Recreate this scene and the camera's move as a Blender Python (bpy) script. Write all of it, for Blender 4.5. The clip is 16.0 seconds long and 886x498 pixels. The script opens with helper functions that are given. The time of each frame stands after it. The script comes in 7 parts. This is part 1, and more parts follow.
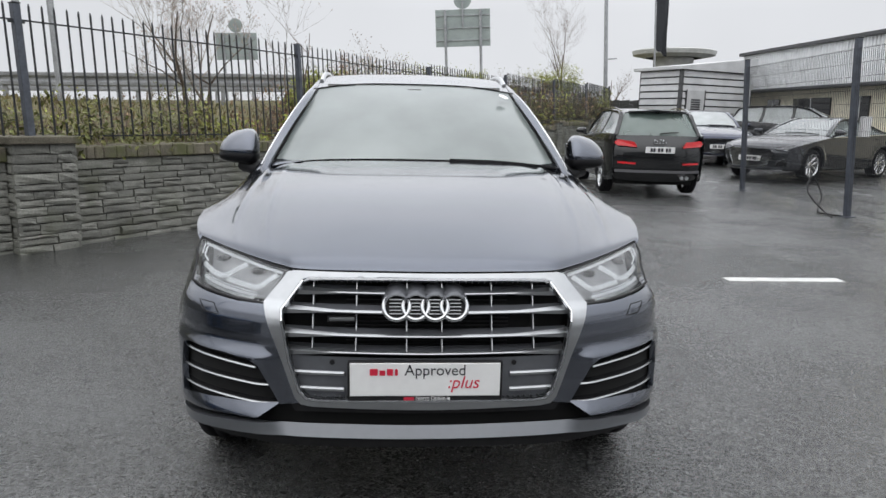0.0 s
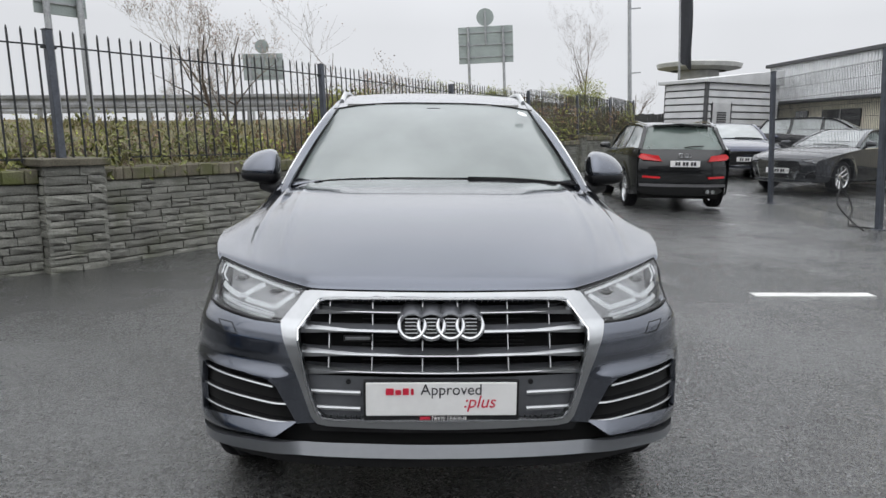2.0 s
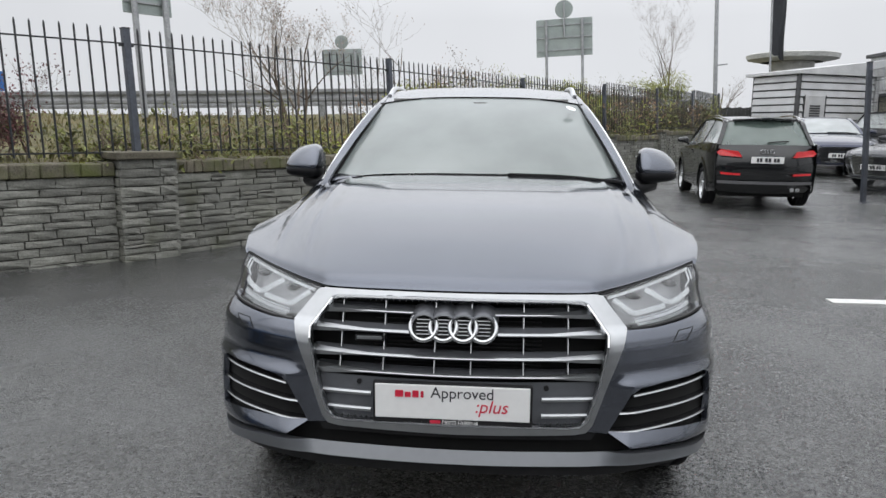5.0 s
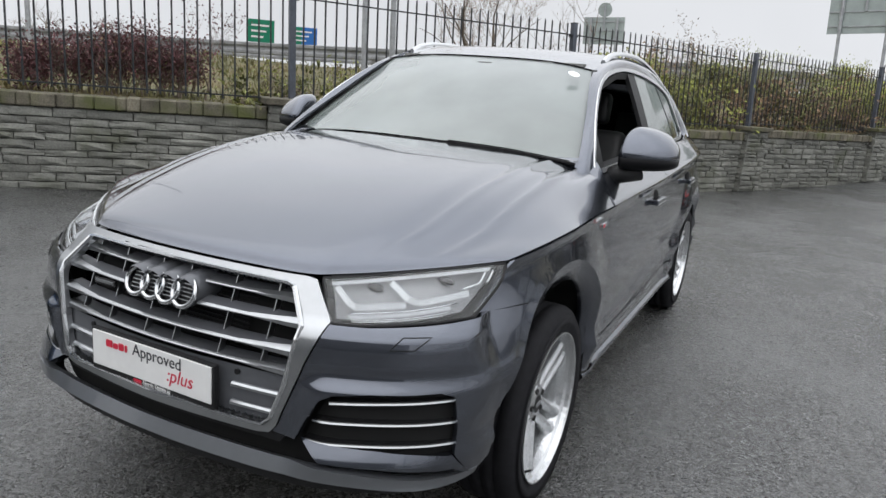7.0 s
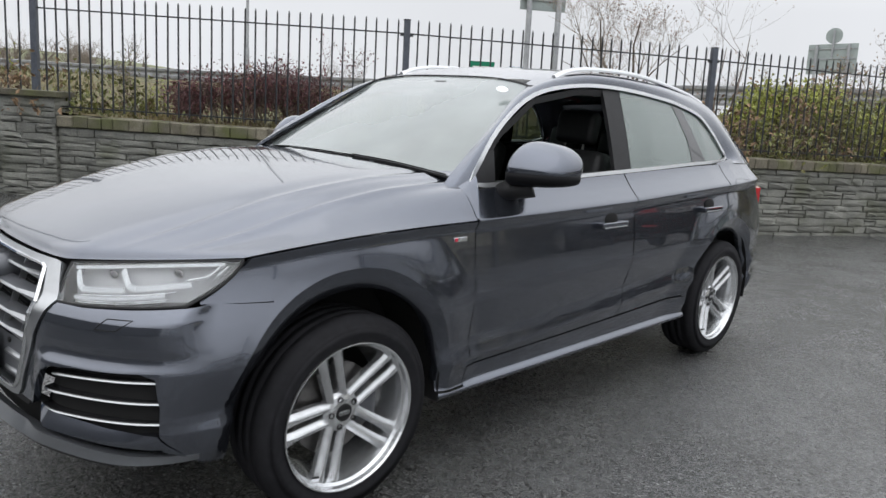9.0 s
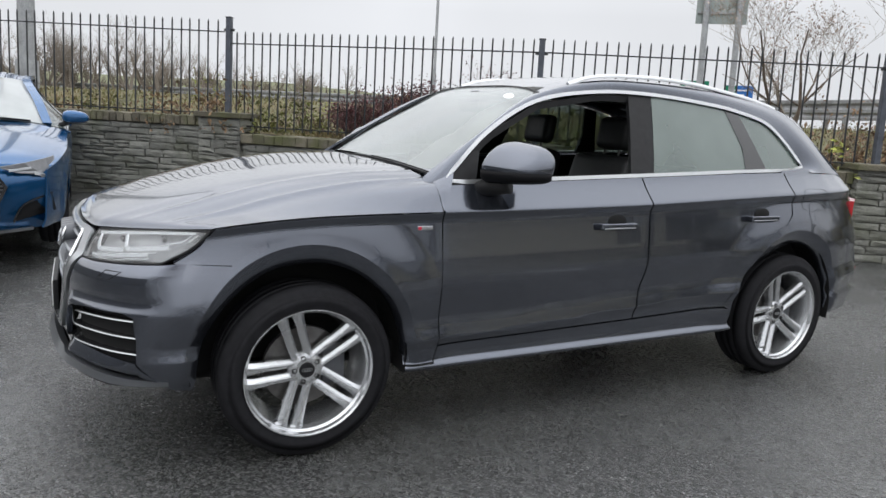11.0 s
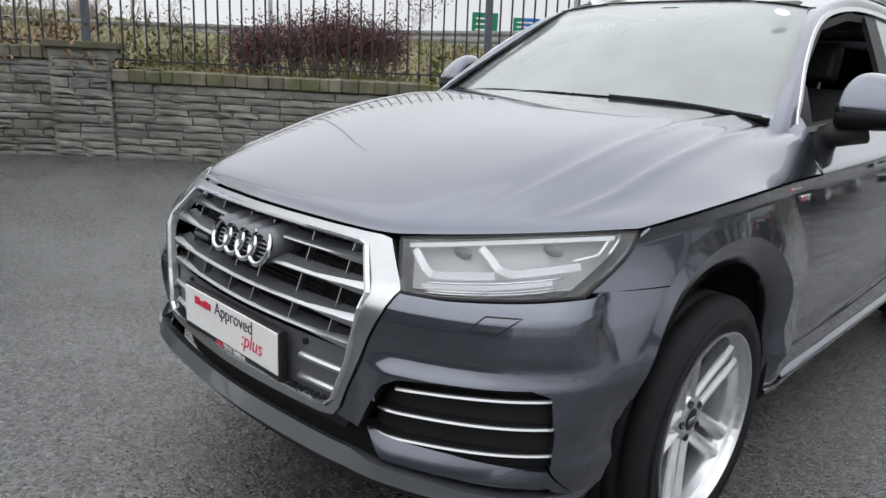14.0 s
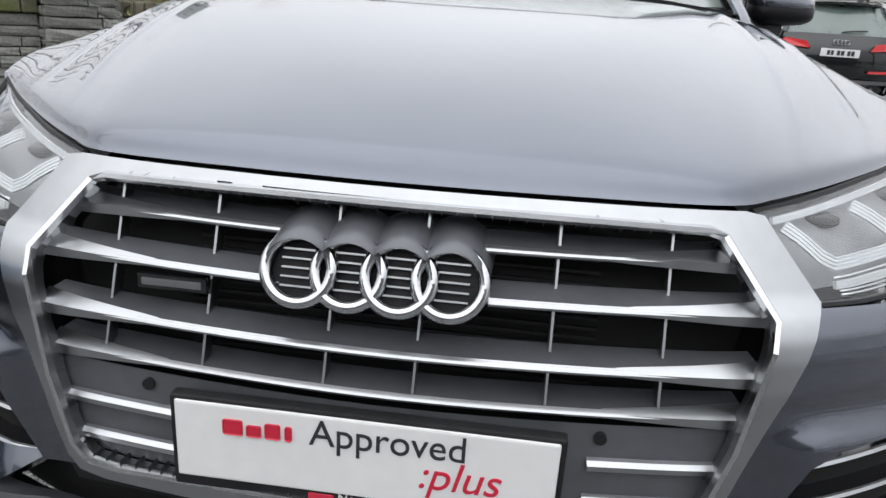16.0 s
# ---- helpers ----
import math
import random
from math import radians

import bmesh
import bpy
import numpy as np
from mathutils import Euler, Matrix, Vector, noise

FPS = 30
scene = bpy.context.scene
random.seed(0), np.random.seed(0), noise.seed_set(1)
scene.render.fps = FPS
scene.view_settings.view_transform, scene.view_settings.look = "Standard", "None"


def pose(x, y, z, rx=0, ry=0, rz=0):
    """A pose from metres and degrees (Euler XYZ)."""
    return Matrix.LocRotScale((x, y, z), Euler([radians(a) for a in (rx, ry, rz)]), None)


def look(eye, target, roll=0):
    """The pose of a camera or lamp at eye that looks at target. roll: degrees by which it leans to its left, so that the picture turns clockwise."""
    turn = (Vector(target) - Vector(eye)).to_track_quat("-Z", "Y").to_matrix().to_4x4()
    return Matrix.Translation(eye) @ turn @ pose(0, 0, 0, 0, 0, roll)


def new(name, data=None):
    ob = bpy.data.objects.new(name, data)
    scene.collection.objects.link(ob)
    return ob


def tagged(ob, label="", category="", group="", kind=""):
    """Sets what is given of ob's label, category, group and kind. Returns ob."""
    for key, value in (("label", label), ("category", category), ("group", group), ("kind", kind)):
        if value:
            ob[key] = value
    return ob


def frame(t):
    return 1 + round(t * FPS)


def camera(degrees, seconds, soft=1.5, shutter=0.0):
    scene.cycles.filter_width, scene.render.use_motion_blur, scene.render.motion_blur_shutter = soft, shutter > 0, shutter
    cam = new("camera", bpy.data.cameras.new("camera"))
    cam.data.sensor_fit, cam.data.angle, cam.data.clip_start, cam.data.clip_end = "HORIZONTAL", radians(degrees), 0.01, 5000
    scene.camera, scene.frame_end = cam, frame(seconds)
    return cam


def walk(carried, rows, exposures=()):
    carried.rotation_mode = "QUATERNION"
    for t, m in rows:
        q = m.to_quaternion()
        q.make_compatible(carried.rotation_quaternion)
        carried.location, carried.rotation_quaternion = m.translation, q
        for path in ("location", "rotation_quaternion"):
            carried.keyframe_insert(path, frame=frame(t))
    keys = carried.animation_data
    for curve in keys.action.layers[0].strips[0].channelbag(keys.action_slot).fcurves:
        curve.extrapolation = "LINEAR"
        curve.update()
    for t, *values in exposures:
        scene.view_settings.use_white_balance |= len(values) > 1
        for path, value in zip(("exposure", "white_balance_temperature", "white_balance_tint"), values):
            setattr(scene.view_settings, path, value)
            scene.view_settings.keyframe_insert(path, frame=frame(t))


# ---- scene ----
cam = camera(64.8, 16.0)
METRES, EYE, TILT, LEAN, TURN = 8.0, 1.5, 0.0, 0.0, 0.0
PATH = [
    (0, (-0.108, -2.053, 1.377), (0.031, -0.093, 1.005), 1.3),
    (0.5, (-0.097, -2.057, 1.382), (0.013, -0.089, 1.041), 1.6),
    (1, (-0.083, -2.049, 1.381), (0.002, -0.08, 1.04), 0.9),
    (1.5, (-0.076, -2.052, 1.385), (0.007, -0.083, 1.047), 1.0),
    (2, (-0.076, -2.055, 1.388), (-0.01, -0.083, 1.059), 0.5),
    (2.5, (-0.074, -2.052, 1.386), (-0.034, -0.079, 1.062), -0.0),
    (3, (-0.076, -2.056, 1.389), (-0.06, -0.082, 1.068), 0.9),
    (3.5, (-0.077, -2.055, 1.388), (-0.08, -0.081, 1.067), 0.9),
    (4, (-0.085, -2.062, 1.392), (-0.099, -0.087, 1.074), 1.2),
    (4.2, (-0.097, -2.058, 1.393), (-0.11, -0.084, 1.073), 1.3),
    (6.3, (1.034, -1.618, 1.401), (0.358, 0.219, 0.989), 1.9),
    (6.5, (1.191, -1.527, 1.418), (0.439, 0.279, 1.002), 3.2),
    (7, (1.501, -1.279, 1.403), (0.641, 0.467, 0.944), 4.7),
    (7.5, (1.809, -1.057, 1.418), (0.872, 0.65, 0.962), 3.3),
    (8, (2.129, -0.886, 1.425), (0.921, 0.641, 0.969), 5.4),
    (8.5, (2.377, -0.672, 1.399), (1.103, 0.81, 0.976), 7.0),
    (9, (2.628, -0.476, 1.406), (1.247, 0.914, 1.004), 3.9),
    (9.2, (2.747, -0.406, 1.381), (1.277, 0.894, 0.992), 3.3),
    (11.3, (3.453, 0.128, 1.384), (1.696, 1.006, 1.007), 3.5),
    (11.5, (3.447, 0.128, 1.384), (1.679, 0.983, 1.006), 3.7),
    (12, (3.314, 0.108, 1.378), (1.577, 1.024, 0.998), 3.7),
    (12.5, (2.898, -0.141, 1.362), (1.195, 0.845, 1.004), 1.5),
    (13, (2.391, -0.374, 1.284), (0.674, 0.575, 0.893), -1.8),
    (13.5, (1.944, -0.605, 1.267), (0.389, 0.564, 0.802), -0.3),
    (14, (1.543, -0.826, 1.26), (0.197, 0.558, 0.74), 3.0),
    (14.5, (1.07, -0.897, 1.212), (-0.013, 0.683, 0.635), 1.6),
    (15, (0.619, -0.91, 1.175), (-0.19, 0.83, 0.612), 3.6),
    (15.5, (0.313, -0.816, 1.138), (-0.091, 1.045, 0.524), 3.5),
    (16, (0.139, -0.707, 1.093), (-0.039, 1.178, 0.448), 3.8),
]
# the film brightens a little as it goes on
EXPOSURES = [(0, 0.0), (6.5, 0.0), (7.4, 0.09), (8, 0.05), (9, 0.11), (11.5, 0.11), (13, 0.05), (13.5, 0.10), (14, 0.15), (15, 0.21), (16, 0.23)]
walk(cam, [(t, look(eye, target, roll)) for t, eye, target, roll in PATH], EXPOSURES)

# ---------------------------------------------------------------- light
world = bpy.data.worlds.new("overcast_sky")
scene.world = world
world.use_nodes = True
wn, wl = world.node_tree.nodes, world.node_tree.links
sky = wn.new("ShaderNodeTexSky")
sky.sky_type = "NISHITA"
sky.sun_disc = False
sky.sun_elevation = radians(38)
sky.sun_rotation = radians(200)
grey = wn.new("ShaderNodeHueSaturation")
grey.inputs["Saturation"].default_value = 0.06
wl.new(sky.outputs[0], grey.inputs["Color"])
low = wn.new("ShaderNodeVectorMath")
low.operation = "SCALE"
low.inputs["Scale"].default_value = 0.045
wl.new(grey.outputs[0], low.inputs[0])
cloud = wn.new("ShaderNodeMixRGB")
cloud.blend_type = "MIX"
cloud.inputs[0].default_value = 0.85
cloud.inputs[2].default_value = (0.79, 0.81, 0.85, 1)
wl.new(low.outputs[0], cloud.inputs[1])
# broad soft cloud banks over the whole dome
wtc = wn.new("ShaderNodeTexCoord")
bank = wn.new("ShaderNodeTexNoise")
bank.inputs["Scale"].default_value = 1.7
bank.inputs["Detail"].default_value = 4
wl.new(wtc.outputs["Generated"], bank.inputs["Vector"])
bramp = wn.new("ShaderNodeMapRange")
bramp.inputs[1].default_value, bramp.inputs[2].default_value = 0.3, 0.7
bramp.inputs[3].default_value, bramp.inputs[4].default_value = 0.90, 1.06
wl.new(bank.outputs[0], bramp.inputs[0])
cover = wn.new("ShaderNodeVectorMath")
cover.operation = "SCALE"
wl.new(cloud.outputs[0], cover.inputs[0])
# an overcast dome is brighter overhead than at the horizon
updir = wn.new("ShaderNodeSeparateXYZ")
wl.new(wtc.outputs["Generated"], updir.inputs[0])
rise = wn.new("ShaderNodeMapRange")
rise.inputs[1].default_value, rise.inputs[2].default_value = 0.14, 1.0
rise.inputs[3].default_value, rise.inputs[4].default_value = 1.0, 2.9
wl.new(updir.outputs["Z"], rise.inputs[0])
dome = wn.new("ShaderNodeMath")
dome.operation = "MULTIPLY"
wl.new(bramp.outputs[0], dome.inputs[0])
wl.new(rise.outputs[0], dome.inputs[1])
wl.new(dome.outputs[0], cover.inputs["Scale"])
back = wn["Background"]
back.inputs["Strength"].default_value = 1.06
wl.new(cover.outputs[0], back.inputs["Color"])

sun = new("sun", bpy.data.lights.new("sun", "SUN"))
sun.data.energy = 0.6
sun.data.angle = radians(100)
sun.data.color = (1.0, 0.97, 0.93)
sun.matrix_world = look((0, 0, 30), (6, 14, 0))

# ---------------------------------------------------------------- materials
MATS = {}


def mat(name, color, rough=0.5, metal=0.0, var=0.15, scale=3.0, fine=40.0, bump=0.0, bscale=60.0, coat=0.0,
        rand=0.0, rvar=0.0, trans=0.0, ior=1.45, spec=0.5, alpha=1.0, second=None, emit=0.0, flake=0.0):
    """A procedural surface: base colour varied at two scales, roughness variation and fine relief."""
    if name in MATS:
        return MATS[name]
    m = bpy.data.materials.new(name)
    m.use_nodes = True
    n, l = m.node_tree.nodes, m.node_tree.links
    p = n["Principled BSDF"]
    p.inputs["Roughness"].default_value = rough
    p.inputs["Metallic"].default_value = metal
    p.inputs["IOR"].default_value = ior
    p.inputs["Specular IOR Level"].default_value = spec
    p.inputs["Coat Weight"].default_value = coat
    p.inputs["Coat Roughness"].default_value = 0.03
    p.inputs["Transmission Weight"].default_value = trans
    p.inputs["Alpha"].default_value = alpha
    p.inputs["Base Color"].default_value = (*color, 1)
    if emit:
        p.inputs["Emission Color"].default_value = (*color, 1)
        p.inputs["Emission Strength"].default_value = emit
    geo = n.new("ShaderNodeNewGeometry")
    if var > 0 or second:
        a = n.new("ShaderNodeTexNoise")
        a.inputs["Scale"].default_value = scale
        a.inputs["Detail"].default_value = 5
        b = n.new("ShaderNodeTexNoise")
        b.inputs["Scale"].default_value = fine
        b.inputs["Detail"].default_value = 3
        l.new(geo.outputs["Position"], a.inputs["Vector"])
        l.new(geo.outputs["Position"], b.inputs["Vector"])
        mr = n.new("ShaderNodeMapRange")
        mr.inputs[1].default_value, mr.inputs[2].default_value = 0.3, 0.7
        mr.inputs[3].default_value, mr.inputs[4].default_value = 1 - var, 1 + var
        l.new(a.outputs[0], mr.inputs[0])
        mr2 = n.new("ShaderNodeMapRange")
        mr2.inputs[1].default_value, mr2.inputs[2].default_value = 0.3, 0.7
        mr2.inputs[3].default_value, mr2.inputs[4].default_value = 1 - var * 0.8, 1 + var * 0.8
        l.new(b.outputs[0], mr2.inputs[0])
        mul = n.new("ShaderNodeMath")
        mul.operation = "MULTIPLY"
        l.new(mr.outputs[0], mul.inputs[0])
        l.new(mr2.outputs[0], mul.inputs[1])
        val = mul.outputs[0]
        if rand:
            oi = n.new("ShaderNodeObjectInfo")
            add = n.new("ShaderNodeMath")
            add.operation = "ADD"
            l.new(oi.outputs["Random"], add.inputs[0])
            l.new(geo.outputs["Random Per Island"], add.inputs[1])
            fr = n.new("ShaderNodeMath")
            fr.operation = "FRACT"
            l.new(add.outputs[0], fr.inputs[0])
            mr3 = n.new("ShaderNodeMapRange")
            mr3.inputs[3].default_value, mr3.inputs[4].default_value = 1 - rand, 1 + rand
            l.new(fr.outputs[0], mr3.inputs[0])
            mul2 = n.new("ShaderNodeMath")
            mul2.operation = "MULTIPLY"
            l.new(val, mul2.inputs[0])
            l.new(mr3.outputs[0], mul2.inputs[1])
            val = mul2.outputs[0]
        sc = n.new("ShaderNodeVectorMath")
        sc.operation = "SCALE"
        sc.inputs[0].default_value = color
        l.new(val, sc.inputs["Scale"])
        col = sc.outputs[0]
        if second:
            c2, lo, hi, s2 = second
            q = n.new("ShaderNodeTexNoise")
            q.inputs["Scale"].default_value = s2
            q.inputs["Detail"].default_value = 6
            l.new(geo.outputs["Position"], q.inputs["Vector"])
            f = n.new("ShaderNodeMapRange")
            f.inputs[1].default_value, f.inputs[2].default_value = lo, hi
            l.new(q.outputs[0], f.inputs[0])
            mx = n.new("ShaderNodeMixRGB")
            mx.inputs[2].default_value = (*c2, 1)
            l.new(f.outputs[0], mx.inputs[0])
            l.new(col, mx.inputs[1])
            col = mx.outputs[0]
        l.new(col, p.inputs["Base Color"])
        if rvar:
            rr = n.new("ShaderNodeMapRange")
            rr.inputs[1].default_value, rr.inputs[2].default_value = 0.3, 0.7
            rr.inputs[3].default_value, rr.inputs[4].default_value = max(0.02, rough - rvar), min(1, rough + rvar)
            l.new(a.outputs[0], rr.inputs[0])
            l.new(rr.outputs[0], p.inputs["Roughness"])
    if bump:
        t = n.new("ShaderNodeTexNoise")
        t.inputs["Scale"].default_value = bscale
        t.inputs["Detail"].default_value = 4
        l.new(geo.outputs["Position"], t.inputs["Vector"])
        bp = n.new("ShaderNodeBump")
        bp.inputs["Strength"].default_value = 1.0
        bp.inputs["Distance"].default_value = bump
        l.new(t.outputs[0], bp.inputs["Height"])
        l.new(bp.outputs[0], p.inputs["Normal"])
    if flake:
        v = n.new("ShaderNodeTexVoronoi")
        v.inputs["Scale"].default_value = 900
        l.new(geo.outputs["Position"], v.inputs["Vector"])
        f = n.new("ShaderNodeMapRange")
        f.inputs[3].default_value, f.inputs[4].default_value = max(0.05, rough - flake), rough + flake
        l.new(v.outputs["Color"], f.inputs[0])
        l.new(f.outputs[0], p.inputs["Roughness"])
    MATS[name] = m
    return m


def asphalt_mat():
    """Wet, coarse tarmac: dark stones in bitumen, damp film of uneven gloss."""
    m = bpy.data.materials.new("wet_asphalt")
    m.use_nodes = True
    n, l = m.node_tree.nodes, m.node_tree.links
    p = n["Principled BSDF"]
    geo = n.new("ShaderNodeNewGeometry")

    def noise_of(scale, detail=4):
        t = n.new("ShaderNodeTexNoise")
        t.inputs["Scale"].default_value = scale
        t.inputs["Detail"].default_value = detail
        l.new(geo.outputs["Position"], t.inputs["Vector"])
        return t.outputs[0]

    def span(src, a, b, c, d):
        t = n.new("ShaderNodeMapRange")
        for k, v in zip((1, 2, 3, 4), (a, b, c, d)):
            t.inputs[k].default_value = v
        l.new(src, t.inputs[0])
        return t.outputs[0]

    def maths(op, a, b):
        t = n.new("ShaderNodeMath")
        t.operation = op
        for k, v in enumerate((a, b)):
            if isinstance(v, float):
                t.inputs[k].default_value = v
            else:
                l.new(v, t.inputs[k])
        return t.outputs[0]
    vor = n.new("ShaderNodeTexVoronoi")
    vor.inputs["Scale"].default_value = 95
    l.new(geo.outputs["Position"], vor.inputs["Vector"])
    grain = noise_of(210, 3)
    patch = noise_of(0.35, 5)
    stain = noise_of(1.6, 6)
    rgb = n.new("ShaderNodeSeparateColor")
    l.new(vor.outputs["Color"], rgb.inputs[0])
    stone = span(rgb.outputs[0], 0.0, 1.0, 0.05, 2.35)
    tone = maths("MULTIPLY", maths("MULTIPLY", stone, span(grain, 0.3, 0.7, 0.75, 1.25)), maths("MULTIPLY", span(patch, 0.35, 0.65, 0.8, 1.2), span(stain, 0.3, 0.7, 0.85, 1.15)))
    sc = n.new("ShaderNodeVectorMath")
    sc.operation = "SCALE"
    sc.inputs[0].default_value = (0.045, 0.046, 0.045)
    l.new(tone, sc.inputs["Scale"])
    l.new(sc.outputs[0], p.inputs["Base Color"])
    wet = maths("ADD", span(patch, 0.35, 0.65, -0.12, 0.12), span(stain, 0.3, 0.7, -0.08, 0.08))
    rough = maths("ADD", maths("ADD", wet, 0.235), span(rgb.outputs[1], 0.0, 1.0, -0.08, 0.1))
    l.new(rough, p.inputs["Roughness"])
    p.inputs["Specular IOR Level"].default_value = 0.7
    # stones stand clear of the water film here and there
    l.new(span(rgb.outputs[2], 0.1, 0.7, 0.25, 1.0), p.inputs["Coat Weight"])
    p.inputs["Coat IOR"].default_value = 1.53
    l.new(maths("ADD", span(patch, 0.35, 0.65, -0.06, 0.08), 0.2), p.inputs["Coat Roughness"])
    film = n.new("ShaderNodeBump")
    film.inputs["Distance"].default_value = 0.0055
    film.inputs["Strength"].default_value = 0.8
    l.new(maths("ADD", noise_of(75, 4), span(vor.outputs["Distance"], 0.0, 0.6, 0.7, 0.0)), film.inputs["Height"])
    l.new(film.outputs[0], p.inputs["Coat Normal"])
    bp = n.new("ShaderNodeBump")
    bp.inputs["Distance"].default_value = 0.006
    bp.inputs["Strength"].default_value = 0.8
    h = maths("ADD", span(vor.outputs["Distance"], 0.0, 0.6, 1.0, 0.0), grain)
    l.new(h, bp.inputs["Height"])
    l.new(bp.outputs[0], p.inputs["Normal"])
    return m


ASPHALT = asphalt_mat()
STONE = mat("wall_stone", (0.190, 0.190, 0.168), 0.62, var=0.26, scale=4, fine=60, bump=0.0045, bscale=42, rand=0.24, rvar=0.15,
            second=((0.10, 0.105, 0.07), 0.52, 0.75, 2.2))
MORTAR = mat("wall_mortar", (0.10, 0.096, 0.086), 0.9, var=0.3, scale=6, bump=0.004)
COPING = mat("mossy_coping", (0.140, 0.126, 0.094), 0.8, var=0.35, scale=5, fine=70, bump=0.006, bscale=50, rand=0.25,
             second=((0.095, 0.105, 0.035), 0.48, 0.72, 3.0))
FENCE_PAINT = mat("black_fence_paint", (0.022, 0.024, 0.027), 0.45, var=0.25, scale=9, bump=0.0008, bscale=200)
POST_PAINT = mat("slate_post_paint", (0.065, 0.073, 0.09), 0.45, var=0.2, scale=9, bump=0.0008, bscale=200)
GALV = mat("galvanised_steel", (0.34, 0.35, 0.36), 0.5, metal=0.6, var=0.2, scale=6, rvar=0.1)
DARK_STEEL = mat("weathered_barrier_steel", (0.26, 0.265, 0.27), 0.6, metal=0.4, var=0.3, scale=3)
SIGN_GREY = mat("sign_back_grey", (0.30, 0.34, 0.33), 0.55, metal=0.2, var=0.12, scale=2)
GRASS_SOIL = mat("rough_grass_ground", (0.105, 0.10, 0.048), 0.95, var=0.45, scale=2.5, fine=30, bump=0.03, bscale=12,
                 second=((0.13, 0.105, 0.05), 0.45, 0.65, 1.2))
GRASS = mat("grass_blades", (0.135, 0.13, 0.055), 0.7, var=0.4, scale=2, rand=0.5, second=((0.22, 0.17, 0.075), 0.45, 0.7, 1.3))
WHITE_LINE = mat("road_marking_white", (0.62, 0.62, 0.60), 0.55, var=0.2, scale=6, fine=90, bump=0.002, bscale=120, second=((0.25, 0.25, 0.25), 0.62, 0.8, 25))
BARK = mat("bare_bark", (0.12, 0.095, 0.075), 0.9, var=0.35, scale=8, bump=0.004, bscale=60)
# twig brown made paler: distance haze is mixed into the base colour
FAR_TWIG = mat("haze_tinted_far_twigs", (0.21, 0.18, 0.15), 0.9, var=0.25, scale=0.6)
FAR_FIELD = mat("far_green_field", (0.15, 0.16, 0.085), 0.95, var=0.2, scale=0.15, fine=2.0)
PALE_TWIG = mat("pale_twig_bark", (0.27, 0.235, 0.195), 0.85, var=0.3, scale=8)
TWIG = mat("twig_bark", (0.16, 0.12, 0.10), 0.85, var=0.3, scale=8)
RED_LEAF = mat("dark_red_leaf", (0.11, 0.042, 0.045), 0.55, var=0.4, scale=6, rand=0.6)
IVY = mat("bramble_leaf", (0.120, 0.130, 0.038), 0.45, var=0.4, scale=5, rand=0.6, second=((0.19, 0.17, 0.045), 0.5, 0.7, 3))
PALE_BUD = mat("pale_buds", (0.42, 0.34, 0.30), 0.7, var=0.3, scale=5, rand=0.3)
YELLOW_LEAF = mat("yellow_green_leaf", (0.25, 0.27, 0.06), 0.6, var=0.35, scale=4, rand=0.45)
BROWN_LEAF = mat("dry_brown_leaf", (0.20, 0.13, 0.075), 0.7, var=0.4, scale=5, rand=0.5)


# ---------------------------------------------------------------- mesh helpers
def mesh_of(name, verts, faces, material, smooth=False):
    me = bpy.data.meshes.new(name)
    me.from_pydata([tuple(v) for v in verts], [], [tuple(f) for f in faces])
    me.materials.append(material)
    if smooth:
        me.polygons.foreach_set("use_smooth", [True] * len(me.polygons))
    me.update()
    return me


def part(name, bm, material, parent=None, label="", smooth=False, m=None):
    """Link a bmesh (or mesh) as ONE mesh object under a thing or a part."""
    if isinstance(bm, bpy.types.Mesh):
        me = bm
    else:
        me = bpy.data.meshes.new(name)
        bm.to_mesh(me)
        bm.free()
        me.materials.append(material)
        if smooth:
            me.polygons.foreach_set("use_smooth", [True] * len(me.polygons))
    ob = new(name, me)
    if parent is not None:
        ob.parent = parent
    if m is not None:
        ob.matrix_basis = m
    if label:
        ob["label"] = label
    return ob


def root(name, label, category, m=None, group="", kind=""):
    ob = new(name)
    if m is not None:
        ob.matrix_basis = m
    return tagged(ob, label, category, group, kind)


def add_box(bm, lo, hi, bevel=0.0, m=None, seg=2):
    """A box from corner lo to corner hi, edges rounded."""
    lo, hi = Vector(lo), Vector(hi)
    g = bmesh.ops.create_cube(bm, size=1.0)
    vs = g["verts"]
    for v in vs:
        v.co = Vector((lo[i] + (v.co[i] + 0.5) * (hi[i] - lo[i]) for i in range(3)))
    if bevel:
        es = list({e for v in vs for e in v.link_edges})
        r = bmesh.ops.bevel(bm, geom=es, offset=bevel, segments=seg, affect="EDGES", profile=0.6)
        vs = list({v for f in r["faces"] for v in f.verts} | {v for v in vs if v.is_valid})
    if m is not None:
        for v in vs:
            v.co = m @ v.co
    return vs


def box(lo, hi, bevel=0.0, m=None, seg=2):
    bm = bmesh.new()
    add_box(bm, lo, hi, bevel, m, seg)
    return bm


def add_rod(bm, a, b, r0, r1=None, seg=8, caps=True):
    """A tapered rod from a to b."""
    a, b = Vector(a), Vector(b)
    r1 = r0 if r1 is None else r1
    d = b - a
    q = d.to_track_quat("Z", "Y").to_matrix().to_4x4()
    g = bmesh.ops.create_cone(bm, cap_ends=caps, segments=seg, radius1=r0, radius2=max(r1, 1e-5), depth=d.length)
    mm = Matrix.Translation((a + b) / 2) @ q
    for v in g["verts"]:
        v.co = mm @ v.co
    return g["verts"]


def rod(a, b, r0, r1=None, seg=8):
    bm = bmesh.new()
    add_rod(bm, a, b, r0, r1, seg)
    return bm


